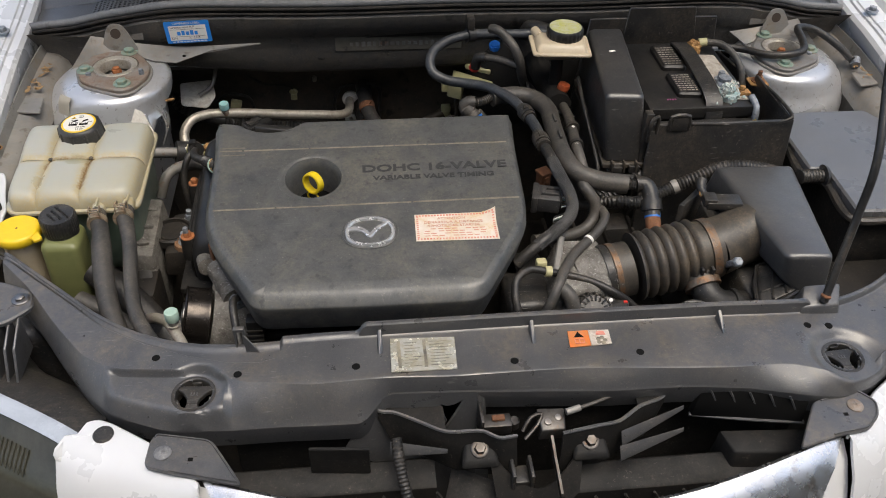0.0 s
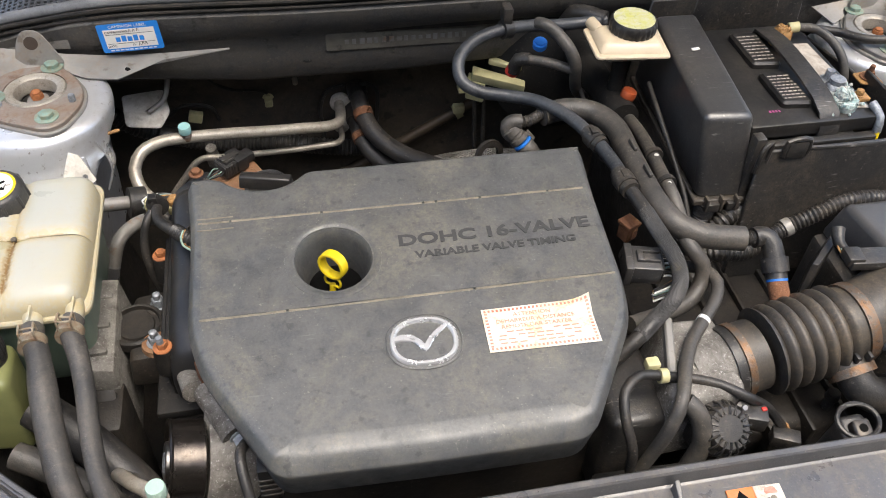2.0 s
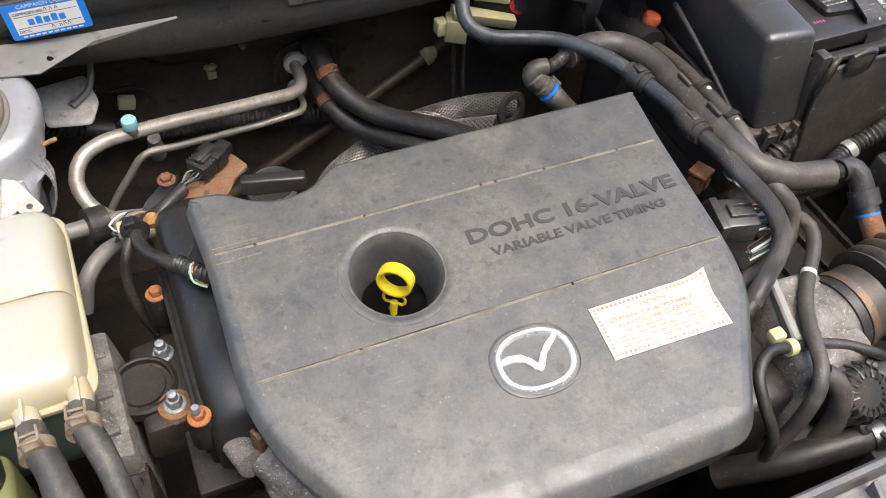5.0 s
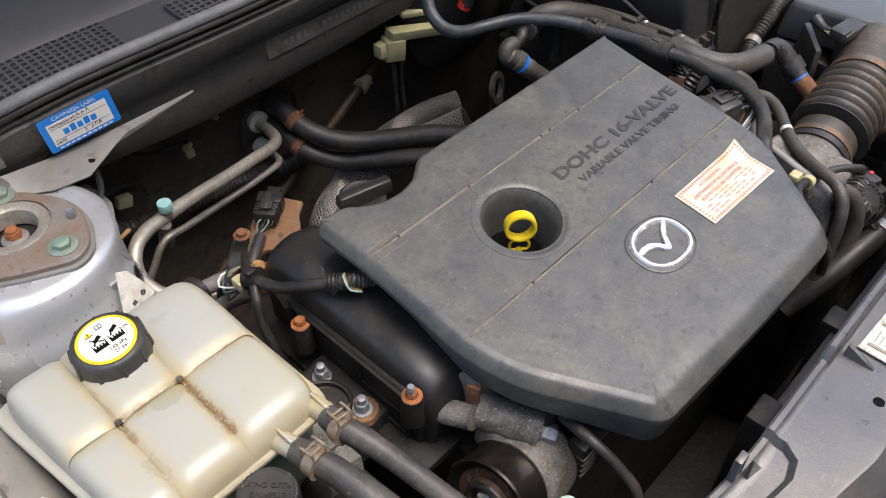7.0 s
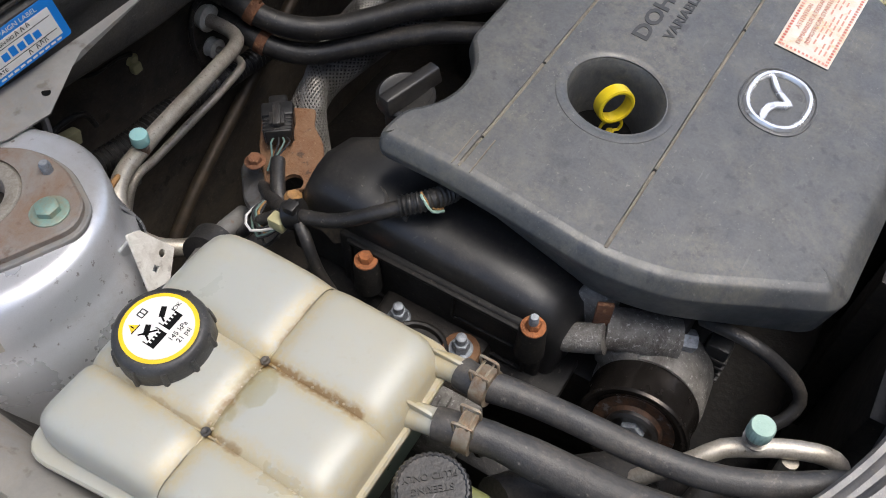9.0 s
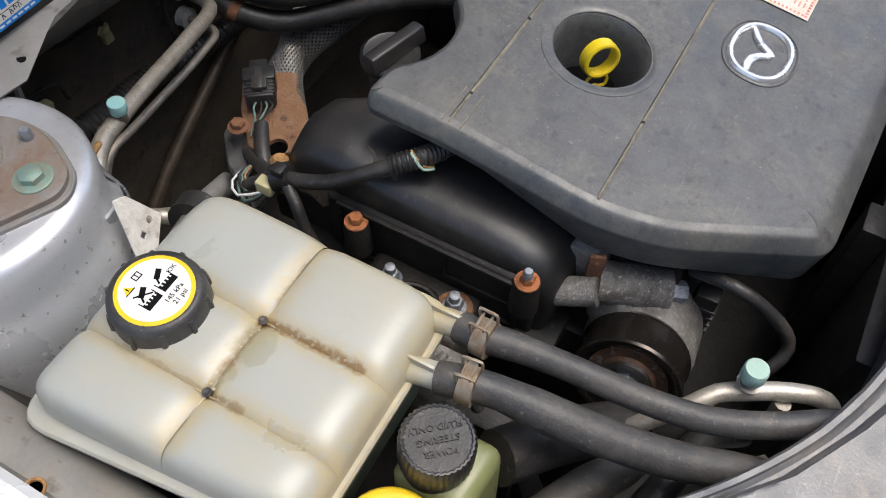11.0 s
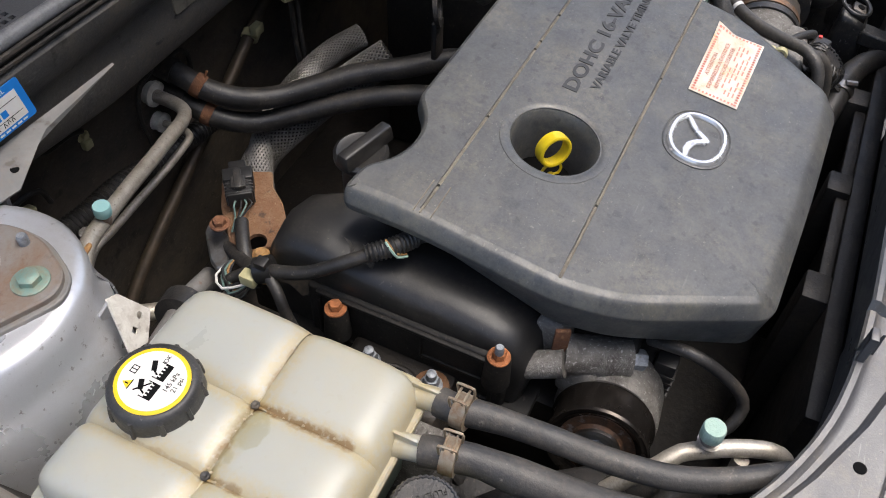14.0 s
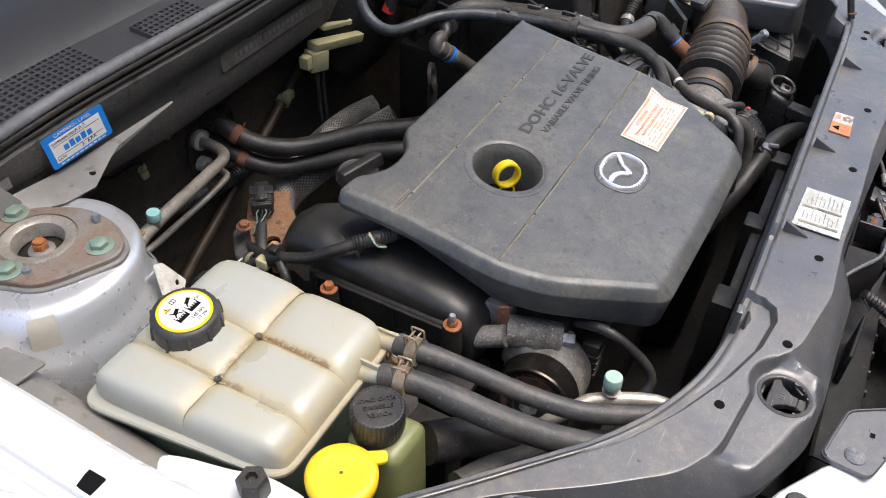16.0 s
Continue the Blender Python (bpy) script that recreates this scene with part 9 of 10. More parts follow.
def latch():
    lt = thing("bonnet_latch", (0.0, -0.05, 0.70), "dusty black bonnet latch with a bare cable", "bonnet latch")
    # wing shaped crossbar, its upper lip and the sheet that falls away in front of it
    left = [(-0.171, -0.005, 0.764), (-0.171, -0.020, 0.762), (-0.155, -0.023, 0.761), (-0.128, -0.037, 0.760), (-0.101, -0.052, 0.760), (-0.062, -0.055, 0.760), (-0.046, -0.064, 0.759), (-0.027, -0.063, 0.759)]
    right = [(0.022, -0.064, 0.759), (0.062, -0.058, 0.760), (0.086, -0.054, 0.760), (0.111, -0.038, 0.761), (0.140, -0.028, 0.762), (0.147, -0.020, 0.763), (0.145, -0.005, 0.765)]
    for e in (left, right):
        line = [tuple(p) for p in smooth_line(e, 0.01)]
        part("crossbar_lip", tube(line, 0.0022, 6, 0.02), PANEL, lt)
        part("crossbar_sheet", thicken(strip([[(x, y, z), (x, y - 0.003, z - 0.010), (x * 0.95, y - 0.008, z - 0.030), (x * 0.90, y - 0.010, z - 0.055)] for x, y, z in line]), 0.002), SHADE_PLASTIC, lt)
    for a, b in (((0.088, -0.060, 0.748), (0.165, -0.034, 0.752)), ((0.085, -0.072, 0.738), (0.160, -0.056, 0.742)), ((-0.16, -0.048, 0.742), (-0.10, -0.062, 0.742))):
        d = Vector(b) - Vector(a)
        part("finger_rib", hexa([a, (a[0], a[1] - 0.010, a[2] - 0.012), (b[0], b[1] - 0.002, b[2] - 0.004), b], [(a[0], a[1], a[2] + 0.002), (a[0], a[1] - 0.010, a[2] - 0.010), (b[0], b[1] - 0.002, b[2] - 0.003), (b[0], b[1], b[2] + 0.001)], 0, 1), PANEL, lt)
    for x in (-0.066, 0.054):
        part("mount_pad", hexa([(x - 0.022, -0.080, 0.728), (x + 0.022, -0.080, 0.728), (x + 0.018, -0.054, 0.735), (x - 0.018, -0.054, 0.735)], [(x - 0.017, -0.076, 0.736), (x + 0.017, -0.076, 0.736), (x + 0.015, -0.052, 0.746), (x - 0.015, -0.052, 0.746)], 0.003, 2), SHADE_PLASTIC, lt)
        part("bolt", bolt((x, -0.064, 0.7415), (0, -0.40, 0.9), 0.0062, 0.006, 0.0098), DARK_STEEL, lt, "hexagon bolt")
    arc = [k / 14 for k in range(15)]
    part("bracket_plate", thicken(strip([[(-0.055 + 0.10 * u, -0.066 - 0.030 * math.sin(math.pi * u), 0.738 - 0.030 * math.sin(math.pi * u)), (-0.055 + 0.10 * u, -0.074 - 0.030 * math.sin(math.pi * u), 0.728 - 0.032 * math.sin(math.pi * u)), (-0.050 + 0.09 * u, -0.098 - 0.016 * math.sin(math.pi * u), 0.700 - 0.02 * math.sin(math.pi * u))] for u in arc]), 0.0025), SHADE_PLASTIC, lt)
    body = part("latch_body", join(box(-0.061, -0.029, -0.048, -0.030, 0.742, 0.7565, 0.002), box(-0.0635, -0.060, -0.050, -0.022, 0.740, 0.768, 0.001), lathe([(0.006, 0), (0.006, 0.010), (0.004, 0.012)], (-0.026, -0.040, 0.745), (0, 0, 1), 14)), DARK_STEEL, lt, "bare metal latch body")
    part("latch_plate", hexa([(-0.002, -0.056, 0.738), (0.030, -0.056, 0.738), (0.030, -0.028, 0.742), (0.002, -0.028, 0.742)], [(0.002, -0.054, 0.752), (0.028, -0.054, 0.752), (0.031, -0.030, 0.758), (0.000, -0.028, 0.758)], 0.002, 2), DARK_STEEL, lt, "bare metal latch plate")
    for x, y in ((0.010, -0.045), (0.022, -0.040)):
        part("rivet", lathe([(0.004, 0), (0.0035, 0.002), (0, 0.0025)], (x, y, 0.754), (0, -0.2, 1), 14), STEEL, lt)
    part("rust_pivot", box(-0.050, -0.036, -0.041, -0.034, 0.756, 0.7595, 0.001), RUST, body)
    part("hook_spring", tube([(-0.018, -0.050, 0.748), (-0.008, -0.040, 0.758), (0.004, -0.036, 0.758), (0.000, -0.044, 0.752), (-0.016, -0.056, 0.742)], 0.0022, 8), DARK_STEEL, lt)
    part("safety_lever", thicken(strip([[(0.0115, y, z - 0.004), (0.0122, y - 0.001, z + 0.003), (0.0150, y - 0.001, z + 0.003), (0.0157, y, z - 0.004)] for y, z in ((-0.028, 0.750), (-0.034, 0.750), (-0.045, 0.744), (-0.075, 0.735), (-0.105, 0.729), (-0.116, 0.726), (-0.118, 0.722))]), 0.0014), DARK_STEEL, lt, "bare steel safety lever")
    part("hook_slot", join(box(-0.030, -0.014, -0.092, -0.070, 0.692, 0.716, 0.002), box(-0.034, -0.030, -0.094, -0.066, 0.69, 0.730, 0.001), box(-0.014, -0.010, -0.094, -0.066, 0.69, 0.728, 0.001)), BLACK, lt)
    cbl = part("cable", tube([(0.030, -0.040, 0.763), (0.062, -0.032, 0.765), (0.097, -0.019, 0.766), (0.118, -0.010, 0.768), (0.140, 0.002, 0.766)], 0.0022, 10), HOSE, lt, "grey release cable")
    part("cable_ferrule", tube([(0.030, -0.040, 0.763), (0.046, -0.036, 0.764)], 0.0038, 12), PRIMER, cbl)
    part("cover_flap", hexa([(-0.118, -0.130, 0.655), (-0.032, -0.120, 0.655), (-0.032, -0.115, 0.655), (-0.118, -0.125, 0.655)], [(-0.092, -0.050, 0.690), (-0.070, -0.066, 0.690), (-0.030, -0.078, 0.690), (-0.092, -0.046, 0.690)], 0.001, 1), SHADE_PLASTIC, lt)
    part("conduit", tube([(-0.153, -0.046, 0.745), (-0.152, -0.062, 0.738), (-0.148, -0.085, 0.722), (-0.138, -0.115, 0.69)], 0.0058, 12, ribs=0.004, rib=0.08), RUBBER, lt, "corrugated black conduit")
    for e in (left[:5], right[3:]):
        line = [tuple(p) for p in smooth_line(e, 0.01)]
        part("crossbar_ledge", thicken(strip([[(x, y, z - 0.001), (x, 0.004, z - 0.002)] for x, y, z in line if y < 0.0]), 0.002), SHADE_PLASTIC, lt)
    # slots are black plates on the ledge, coloured like the shade inside
    for x0, x1 in ((-0.1616, -0.1346), (0.1045, 0.1320)):
        part("slot", plate(ccw([(x0, -0.012), (x1, -0.014), (x1, -0.001), (x0, 0.0)]), 0.7655, 0.0025, 0.0002), INK_AND_SHADE, lt, "dark slot in the ledge")


def headlamp(s):
    hl = thing("headlamp", (s * 0.60, 0.04, 0.60), "cloudy headlamp with a pale rim strip", "headlamp", "headlamps")
    edge = lambda u: (0.484 + 0.150 * u, -0.024 + 0.094 * u ** 0.9 + 0.10 * max(0, u - 0.72))
    ks = [k / 16 for k in range(17)]
    cols = []
    for u in ks:
        x0, yi = edge(u)
        cols.append([(s * (x0 - 0.002), yi + 0.006, 0.744), (s * x0, yi, 0.747), (s * (x0 + 0.006), yi - 0.016, 0.740), (s * (x0 + 0.014), yi - 0.040, 0.720), (s * (x0 + 0.026), yi - 0.065, 0.68), (s * (x0 + 0.036), yi - 0.085, 0.61)])
    part("lens", strip(cols), LENS, hl)
    part("rim_strip", thicken(strip([[(s * (edge(u)[0] - 0.004), edge(u)[1] + 0.008, 0.7455), (s * (edge(u)[0] + 0.001), edge(u)[1] - 0.001, 0.7485), (s * (edge(u)[0] + 0.005), edge(u)[1] - 0.010, 0.7455)] for u in ks]), 0.0012), RIM, hl, "pale blue grey rim strip")
    for k in range(8):
        u = 0.30 + 0.035 * k
        x0, yi = edge(u)
        part("lens_flute", tube([(s * (x0 + 0.010), yi - 0.026, 0.7335), (s * (x0 + 0.017), yi - 0.046, 0.7145)], 0.0010, 6), LENS, hl)
    part("housing", thicken(strip([[(s * (edge(u)[0] - 0.004), edge(u)[1] + 0.008, 0.743), (s * (edge(u)[0] - 0.016), edge(u)[1] + 0.030, 0.738), (s * (edge(u)[0] - 0.020), edge(u)[1] + 0.055, 0.728), (s * (edge(u)[0] - 0.022), edge(u)[1] + 0.075, 0.700)] for u in ks]), 0.003), BLACK, hl)
    bk = part("housing_bracket", plate(ccw(round_poly([(s * 0.612, 0.190), (s * 0.570, 0.170), (s * 0.560, 0.142), (s * 0.583, 0.118), (s * 0.612, 0.112)], 0.008, 3)), 0.790, 0.006, 0.002), PANEL, hl)
    for k in range(4):
        a = 0.572 + 0.010 * k
        part("bracket_rib", hexa([(s * a, 0.070, 0.735), (s * (a + 0.003), 0.070, 0.735), (s * (a + 0.003), 0.130, 0.735), (s * a, 0.130, 0.735)], [(s * a, 0.092, 0.772), (s * (a + 0.003), 0.092, 0.772), (s * (a + 0.003), 0.128, 0.787), (s * a, 0.128, 0.787)], 0.0008, 1), PANEL, bk)
    part("bolt", bolt((s * 0.577, 0.154, 0.790), (0, 0, 1), 0.006, 0.004, 0.010), STEEL, bk)


RIM = mat("pale_blue_grey_rim", (0.42, 0.46, 0.52), 0.25, alt=(0.30, 0.33, 0.38), amount=0.6, scale=20)
nose()
latch()
mirror(headlamp)

# bonnet prop
pr = thing("bonnet_prop", (0.354, 0.060, 0.80), "black steel bonnet prop rod in its socket", "prop rod")
part("rod", tube([(0.354, 0.060, 0.806), (0.366, 0.078, 0.850), (0.381, 0.100, 0.900), (0.388, 0.115, 0.96), (0.405, 0.180, 1.045), (0.445, 0.330, 1.26), (0.50, 0.60, 1.70)], 0.0048, 12), BLACK, pr)
part("socket", hexa([(0.322, 0.050, 0.784), (0.376, 0.052, 0.784), (0.388, 0.088, 0.784), (0.334, 0.088, 0.784)], [(0.326, 0.056, 0.803), (0.372, 0.057, 0.803), (0.384, 0.084, 0.812), (0.338, 0.083, 0.812)], 0.003, 2), PANEL, pr)
part("rust_ring", lathe([(0.006, 0), (0.006, 0.002), (0.0045, 0.003)], (0.3545, 0.061, 0.8125), (0.2, 0.3, 1), 14), RUST, pr)


# ---------------------------------------------------------------- cowl side pieces
def brace(s):
    b = thing("cowl_brace", (s * 0.50, 0.71, 0.78), "dirty silver sheet brace between strut tower and cowl", "brace")
    top = [(0.605, 0.724, 0.842), (0.57, 0.731, 0.830), (0.53, 0.734, 0.820), (0.49, 0.733, 0.815), (0.45, 0.729, 0.815), (0.40, 0.719, 0.821), (0.332, 0.7075, 0.8290)]
    low = [(0.64, 0.672, 0.800), (0.59, 0.708, 0.8075), (0.54, 0.712, 0.8085), (0.506, 0.690, 0.8085), (0.47, 0.686, 0.806), (0.428, 0.705, 0.813), (0.332, 0.7060, 0.8278)]
    n = 7 if s < 0 else 4
    part("brace_sheet", thicken(strip([[(s * a[0], a[1] - 0.004, a[2]), (s * (a[0] + c[0]) / 2, (a[1] + c[1]) / 2 - 0.004, (a[2] + c[2]) / 2), (s * c[0], c[1], c[2])] for a, c in zip(top[:n], low[:n])]), 0.002), PRIMER, b)
    m = on_plane((s * 0.565, 0.722, 0.8445), (1, 0, 0), (0, 0.22, 0.95))
    ear = plate(ccw(round_poly([(-0.026, -0.028), (0.034, -0.028), (0.018, 0.004), (0.010, 0.015), (-0.008, 0.016), (-0.016, 0.004)], 0.007, 4)), 0.002, 0.002, 0.0006)
    part("ear", moved(ear, m), PRIMER, b)
    # flat dark disc; the shade of the ear's hole is in its colour
    part("ear_hole", moved(lathe([(0.0082, 0), (0.0082, 0.0006), (0, 0.0006)], (0, 0, 0.002), (0, 0, 1), 22), m), mat("rusty_hole", (0.05, 0.035, 0.025), 0.8), b, "dark hole")
    if s < 0:
        m2 = on_plane((-0.458, 0.701, 0.8115), (1, 0.05, 0), (0, 0.98, 0.15))
        # another hole drawn as a black disc for its shade
        part("small_hole", moved(lathe([(0.0035, 0), (0.0035, 0.0008), (0, 0.0008)], (0, 0, 0), (0, 0, 1), 14), m2), INK_AND_SHADE, b)
    # apron tabs with dry leaves
    part("tab", plate(ccw(round_poly([(s * 0.660, 0.600), (s * 0.690, 0.600), (s * 0.690, 0.560), (s * 0.655, 0.555)], 0.004, 3)), 0.800, 0.003, 0.001), PRIMER, b)


mirror(brace)


def leaf_litter():
    for cx, cy, cz, n in ((-0.678, 0.650, 0.802, 16), (0.672, 0.60, 0.802, 12), (-0.52, 0.785, 0.884, 5)):
        for i in range(n):
            a = random.random() * 6.28
            l, w = 0.003 + 0.007 * random.random(), 0.0012 + 0.002 * random.random()
            bm = thicken(strip([[(-l, 0, 0.001), (-l, 0.0004, 0.001)], [(-l * 0.3, -w, 0), (-l * 0.3, w, 0.001)], [(l * 0.4, -w * 0.8, 0.001), (l * 0.4, w, 0)], [(l, 0, 0.002), (l, 0.0004, 0.002)]]), 0.0004)
            moved(bm, Matrix.Translation((cx + 0.020 * (random.random() - 0.5), cy + 0.09 * (random.random() - 0.5), cz + 0.002 + 0.004 * random.random())) @ Matrix.Rotation(a, 4, "Z") @ Matrix.Rotation(0.5 * (random.random() - 0.5), 4, "X"))
            o = part("dry_leaf", bm, LEAF)
            tagged(o, "small dry brown leaf caught beside the strut tower", "leaf", "dry leaves")


leaf_litter()

# embossed number plate of the firewall, as a plain strip with bars
em = part("data_plate", moved(plate(ccw(round_poly([(-0.110, -0.013), (0.110, -0.013), (0.110, 0.013), (-0.110, 0.013)], 0.004, 3)), 0.002, 0.002, 0.0008), on_plane((-0.10, 0.7395, 0.8065), (1, 0.0, 0), (0, 0.03, 1))),
          mat("grey_stamped_sheet", (0.155, 0.142, 0.115), 0.5, alt=(0.075, 0.068, 0.055), amount=0.7, scale=30, spots=(0.03, 0.027, 0.022), spot_amount=0.6, spot_scale=60), car, "grey stamped strip")
for i in range(17):
    w, h = random.uniform(0.004, 0.007), random.uniform(0.003, 0.005)
    part("stamped_bar", moved(box(-0.085 + 0.0100 * i, -0.085 + w + 0.0100 * i, -h, h * 0.8, 0.0015, 0.0024, 0.0003), on_plane((-0.10, 0.7395, 0.8065), (1, 0.0, 0), (0, 0.03, 1))), GREY_PLATE, em)

# grommets, studs and patches on the firewall
fw = thing("firewall_fixing", (-0.297, 0.83, 0.65), "small plastic grommet and stud on the firewall", "fixing")
part("grommet", join(lathe([(0.009, 0), (0.009, 0.004), (0.004, 0.006), (0.004, 0.010)], (-0.297, 0.832, 0.668), (0, -1, 0), 16), box(-0.303, -0.291, 0.822, 0.832, 0.650, 0.662, 0.002)), CLIP, fw)
part("stud", lathe([(0.004, 0), (0.004, 0.016), (0.0025, 0.018)], (-0.255, 0.828, 0.700), (0, -1, -0.2), 10), ALU_PIPE, fw)
part("wire_run", tube([(-0.39, 0.82, 0.735), (-0.375, 0.822, 0.705), (-0.345, 0.825, 0.685), (-0.315, 0.826, 0.682), (-0.297, 0.826, 0.675)], 0.0032, 8), RUBBER, fw)
part("pale_patch", plate(ccw(round_poly([(-0.498, 0.800), (-0.440, 0.806), (-0.432, 0.770), (-0.445, 0.745), (-0.492, 0.752)], 0.006, 3)), lambda x, y: 0.700 + 0.35 * (y - 0.78), 0.003, 0.001), FITTING, fw, "pale bare metal patch")
part("patch_cable", tube([(-0.428, 0.805, 0.745), (-0.430, 0.79, 0.73), (-0.438, 0.775, 0.712), (-0.46, 0.765, 0.70)], 0.004, 8), PRIMER, fw)

# corrugated loom and drain cables along the firewall
lm = thing("firewall_loom", (-0.40, 0.80, 0.60), "black corrugated wiring conduit along the firewall", "conduit")
part("conduit_tube", tube([(-0.53, 0.795, 0.69), (-0.514, 0.800, 0.671), (-0.489, 0.800, 0.650), (-0.448, 0.800, 0.631), (-0.404, 0.800, 0.616), (-0.349, 0.800, 0.606), (-0.298, 0.800, 0.603), (-0.22, 0.80, 0.585), (-0.12, 0.80, 0.57)], 0.0125, 14, ribs=0.006, rib=0.10), BLACK, lm)
part("tape_wrap", band((-0.46, 0.800, 0.636), (-0.43, 0.800, 0.624), 0.0125, 0.0015), RUBBER, lm)
for pts in ([(-0.183, 0.822, 0.681), (-0.192, 0.82, 0.6805), (-0.210, 0.82, 0.673), (-0.2213, 0.82, 0.641), (-0.2175, 0.82, 0.602), (-0.222, 0.81, 0.56)], [(-0.158, 0.815, 0.684), (-0.1499, 0.81, 0.6887), (-0.1356, 0.81, 0.6765), (-0.1344, 0.81, 0.643), (-0.137, 0.815, 0.60)]):
    dc = thing("drain_cable", Vector(pts[0]), "thin black cable looped on the firewall", "cable", "firewall cables")
    part("cable_run", tube(pts, 0.0032, 8), RUBBER, dc)
wc = thing("wiring_plug", (-0.43, 0.76, 0.64), "small connector with a yellowish clip on the firewall", "plug")
part("plug_body", moved(box(-0.010, 0.010, -0.006, 0.006, -0.008, 0.008, 0.002), Matrix.Translation((-0.405, 0.812, 0.652)) @ Matrix.Rotation(radians(15), 4, "Y")), CLIP, wc)
part("plug_wire", tube([(-0.44, 0.815, 0.655), (-0.425, 0.81, 0.672), (-0.40, 0.81, 0.674), (-0.380, 0.812, 0.665), (-0.372, 0.815, 0.640)], 0.0030, 8), RUBBER, wc)

# hood hinge bolts on the wing tops
for s in (-1, 1):
    hg = thing("hinge_bolt", (s * 0.735, 0.712, 0.858), "zinc bolt on the wing top by the hinge", "bolt", "hinge bolts")
    part("bolt_head", bolt((s * 0.735, 0.712, 0.8575), (0, 0, 1), 0.007, 0.006, 0.011), ZINC, hg)

# dark radiator fan shroud and parts between engine and panel
fs = thing("fan_shroud", (0.0, 0.09, 0.35), "dark plastic radiator fan shroud behind the panel", "fan shroud")
# the near-black colour of the shroud parts includes the shade of this gap
part("shroud_frame", box(-0.32, 0.32, 0.048, 0.068, 0.36, 0.70, 0.004), GRIME_SHADE, fs)
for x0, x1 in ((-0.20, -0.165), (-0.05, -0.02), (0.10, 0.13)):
    part("shroud_rib", box(x0, x1, 0.068, 0.092, 0.45, 0.705, 0.003), GRIME_SHADE, fs)
part("shroud_ledge", box(-0.165, 0.10, 0.068, 0.080, 0.690, 0.697, 0.002), GRIME_SHADE, fs)
rh = hose("radiator_hose", [(0.222, 0.050, 0.685), (0.205, 0.068, 0.697), (0.180, 0.084, 0.702), (0.140, 0.098, 0.703), (0.085, 0.107, 0.698), (0.04, 0.118, 0.68), (0.0, 0.14, 0.64)], 0.0135, RUBBER, "thick black radiator hose beside the engine", n=18)
part("clamp", band((0.120, 0.1015, 0.7022), (0.108, 0.1035, 0.7012), 0.0135, 0.002), STEEL, rh, "steel hose clamp")
part("clamp_screw", lathe([(0.004, 0), (0.004, 0.012)], (0.114, 0.0995, 0.7165), (0.3, -0.9, 0), 8), STEEL, rh)
gb = thing("gearbox_bracket", (0.16, 0.12, 0.60), "dark cast hook bracket beside the radiator hose", "bracket")
part("hook_ring", tube([(0.232 + 0.021 * math.cos(a), 0.113 + 0.0165 * math.sin(a), 0.744 + 0.004 * math.sin(a)) for a in [2 * math.pi * k / 20 for k in range(21)]], 0.0025, 8), BLACK, gb)
part("hook_block", hexa([(0.216, 0.086, 0.66), (0.252, 0.086, 0.66), (0.252, 0.130, 0.66), (0.216, 0.130, 0.66)], [(0.220, 0.094, 0.724), (0.248, 0.094, 0.728), (0.248, 0.126, 0.738), (0.220, 0.126, 0.736)], 0.006, 3), BLACK, gb)
part("hook_lug", hexa([(0.226, 0.096, 0.72), (0.246, 0.096, 0.72), (0.246, 0.118, 0.72), (0.226, 0.118, 0.72)], [(0.227, 0.098, 0.737), (0.245, 0.098, 0.739), (0.245, 0.116, 0.743), (0.227, 0.116, 0.742)], 0.003, 2), DARK_STEEL, gb)
# no real bore: a black disc gives the shade of the bolt hole
part("block_hole", lathe([(0.0042, 0), (0.0042, 0.001), (0, 0.001)], (0.236, 0.107, 0.7398), (0, -0.2, 0.97), 14), INK_AND_SHADE, gb, "dark bolt hole")
part("cross_bar", hexa([(0.214, 0.048, 0.700), (0.238, 0.048, 0.700), (0.240, 0.098, 0.705), (0.216, 0.098, 0.705)], [(0.215, 0.048, 0.716), (0.237, 0.048, 0.716), (0.239, 0.098, 0.722), (0.217, 0.098, 0.722)], 0.002, 1), BLACK, gb)
gx = thing("gearbox", (0.2, 0.27, 0.32), "grimy dark gearbox below the intake hose", "gearbox")
part("case", box(0.06, 0.33, 0.13, 0.42, 0.32, 0.60, 0.03, 3), GRIME_SHADE, gx)
part("upper_case", box(0.09, 0.30, 0.16, 0.40, 0.59, 0.66, 0.02, 3), GRIME_SHADE, gx)
for k in range(5):
    part("case_rib", box(0.10 + 0.045 * k, 0.106 + 0.045 * k, 0.150, 0.41, 0.60, 0.668, 0.002), GRIME_SHADE, gx)
part("breather", lathe([(0.006, 0), (0.006, 0.02), (0.008, 0.022), (0.007, 0.03)], (0.27, 0.18, 0.655), (0, 0, 1), 14), BLACK, gx)
sb = thing("battery_carrier", (0.33, 0.5, 0.32), "dark steel carrier under the battery tray", "carrier")
part("carrier_block", box(0.19, 0.47, 0.38, 0.72, 0.32, 0.662, 0.01), GRIME_SHADE, sb)
ab = bpy.data.objects["air_cleaner_box"]
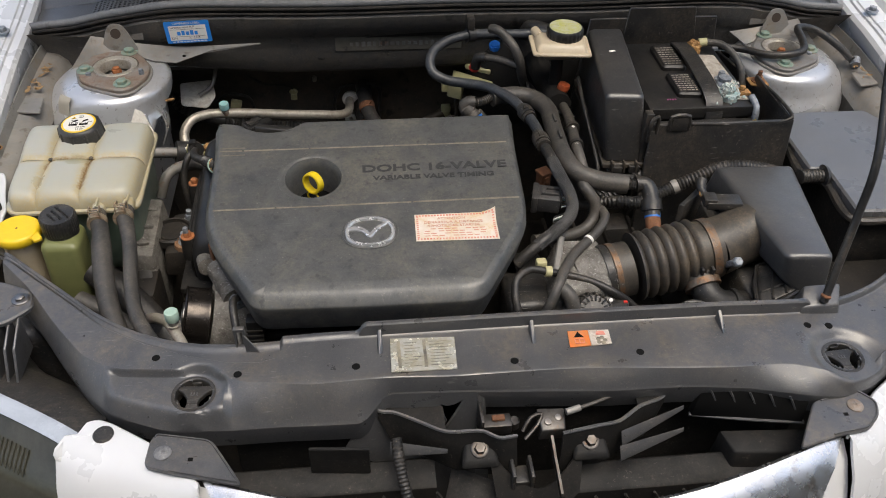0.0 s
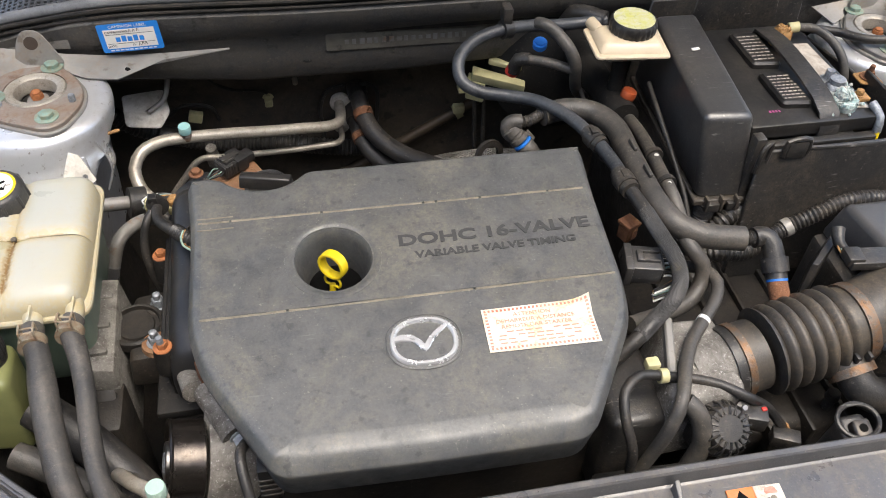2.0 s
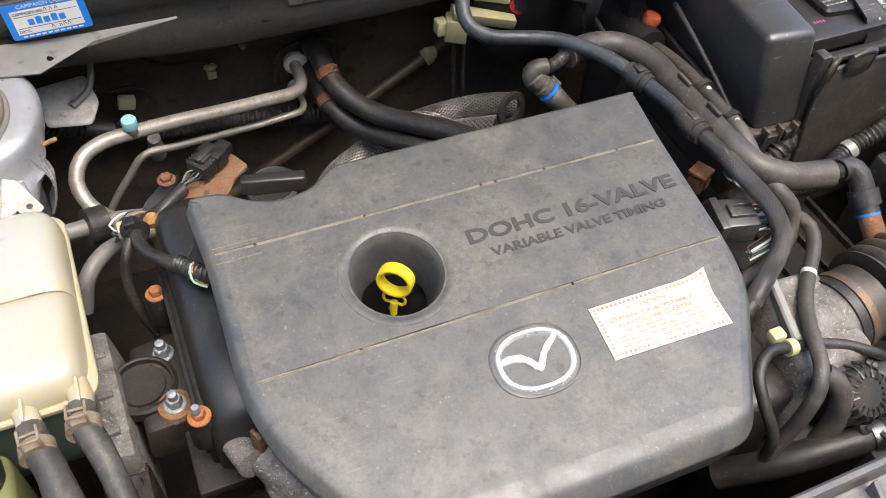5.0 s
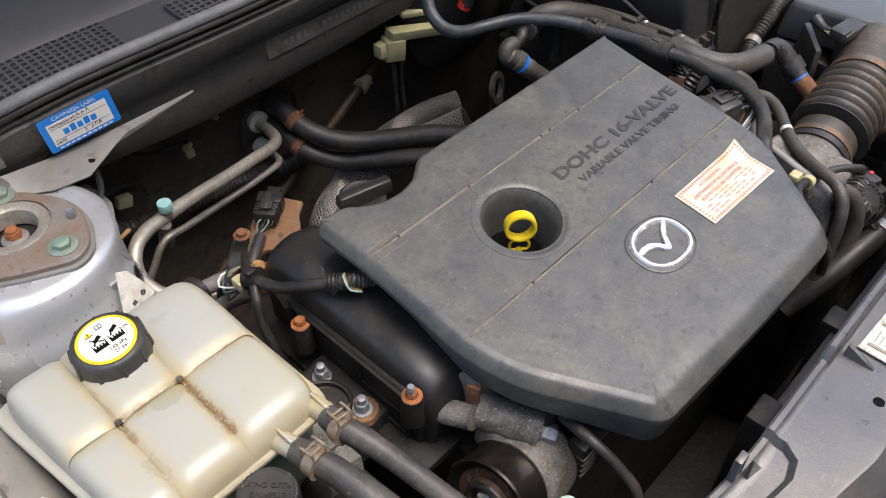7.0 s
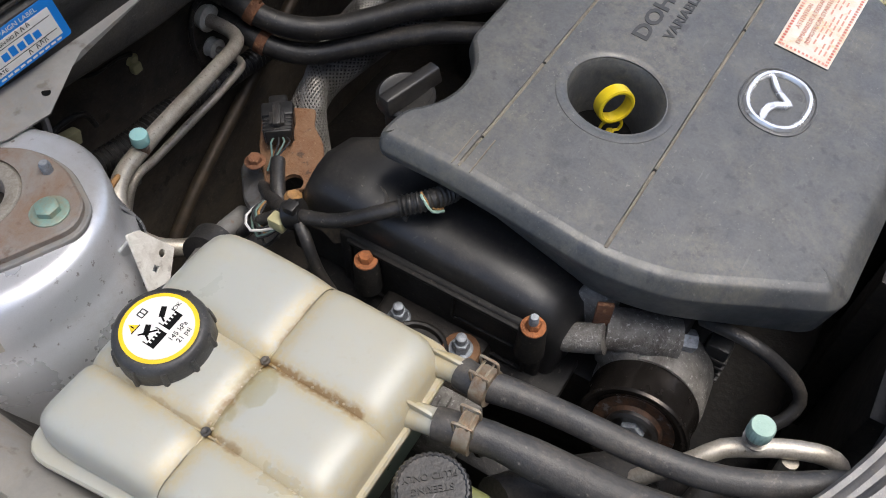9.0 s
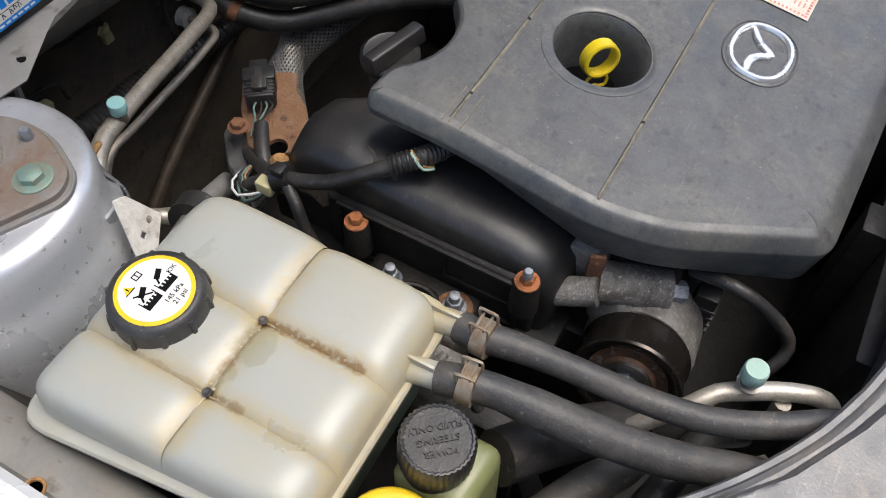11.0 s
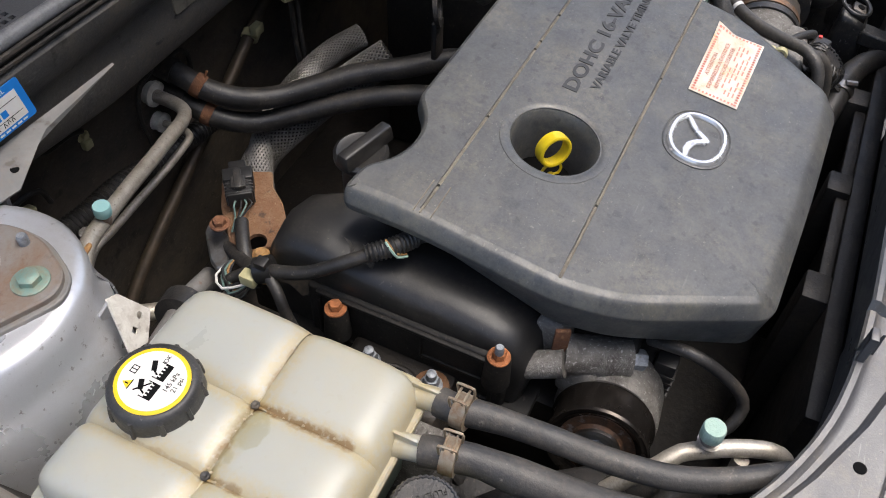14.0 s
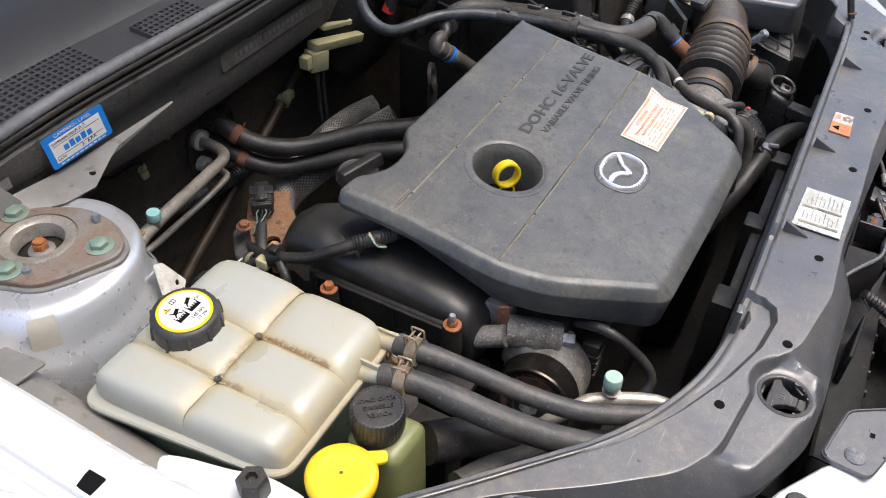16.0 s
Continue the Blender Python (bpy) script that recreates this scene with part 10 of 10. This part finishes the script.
C4 = [Vector(p) for p in ((0.317, 0.118, 0.742), (0.372, 0.132, 0.758), (0.385, 0.182, 0.762), (0.340, 0.186, 0.752))]
part("side_cover", hexa([(0.312, 0.122, 0.66), (0.376, 0.130, 0.66), (0.390, 0.186, 0.66), (0.334, 0.192, 0.66)], C4, 0.004, 2), BLACK, ab, "ribbed black resonator cover")
for u in (0.36, 0.70):
    part("cover_rib", tube([C4[0].lerp(C4[1], u) + Vector((0, 0.002, 0.0008)), C4[3].lerp(C4[2], u) + Vector((0, -0.002, 0.0008))], 0.0018, 6, 0.2), BLACK, ab)
for u in (0.34, 0.68):
    part("cover_rib", tube([C4[0].lerp(C4[3], u) + Vector((0.003, 0, 0.0008)), C4[1].lerp(C4[2], u) + Vector((-0.001, 0, 0.0008))], 0.0018, 6, 0.2), BLACK, ab)
part("cover_flange", tube([p + Vector((0, 0, -0.003)) for p in C4] + [C4[0] + Vector((0, 0, -0.003))], 0.0030, 6, 0.2), BLACK, ab)
fbx = bpy.data.objects["fuse_box"]
part("pipe", tube([(0.455, 0.335, 0.782), (0.476, 0.338, 0.780), (0.500, 0.340, 0.778)], 0.0105, 14, ribs=0.005, rib=0.06), BLACK, fbx)
part("lid_rim", tube([(0.484, 0.44, 0.770), (0.474, 0.36, 0.770), (0.488, 0.347, 0.770), (0.498, 0.33, 0.770), (0.496, 0.25, 0.770), (0.545, 0.242, 0.770), (0.60, 0.24, 0.770)], 0.006, 8), BLACK, fbx)
part("collar", lathe([(0.016, 0), (0.017, 0.004), (0.012, 0.006)], (0.498, 0.340, 0.778), (-1, 0, 0), 22), BLACK, fbx)
# solid near-black box put in place of the shaded gap below the fuse box
part("side_void", box(0.42, 0.62, 0.10, 0.245, 0.45, 0.70, 0.01), GRIME_SHADE, fbx)

for s in (-1, 1):
    part("screw_hole", lathe([(0.0070, 0), (0.0066, 0.0010), (0.0050, 0.0008), (0.0044, -0.0020)], (s * 0.6915, 0.467, 0.7960), (0, 0, 1), 20, ends=False), COPPER, car, "rusty rim of a hole in the inner wing")
    # black disc under the rusty rim paints the shade in the hole
    part("hole_dark", lathe([(0.0046, 0), (0, 0)], (s * 0.6915, 0.467, 0.7955), (0, 0, 1), 16), INK_AND_SHADE, car)
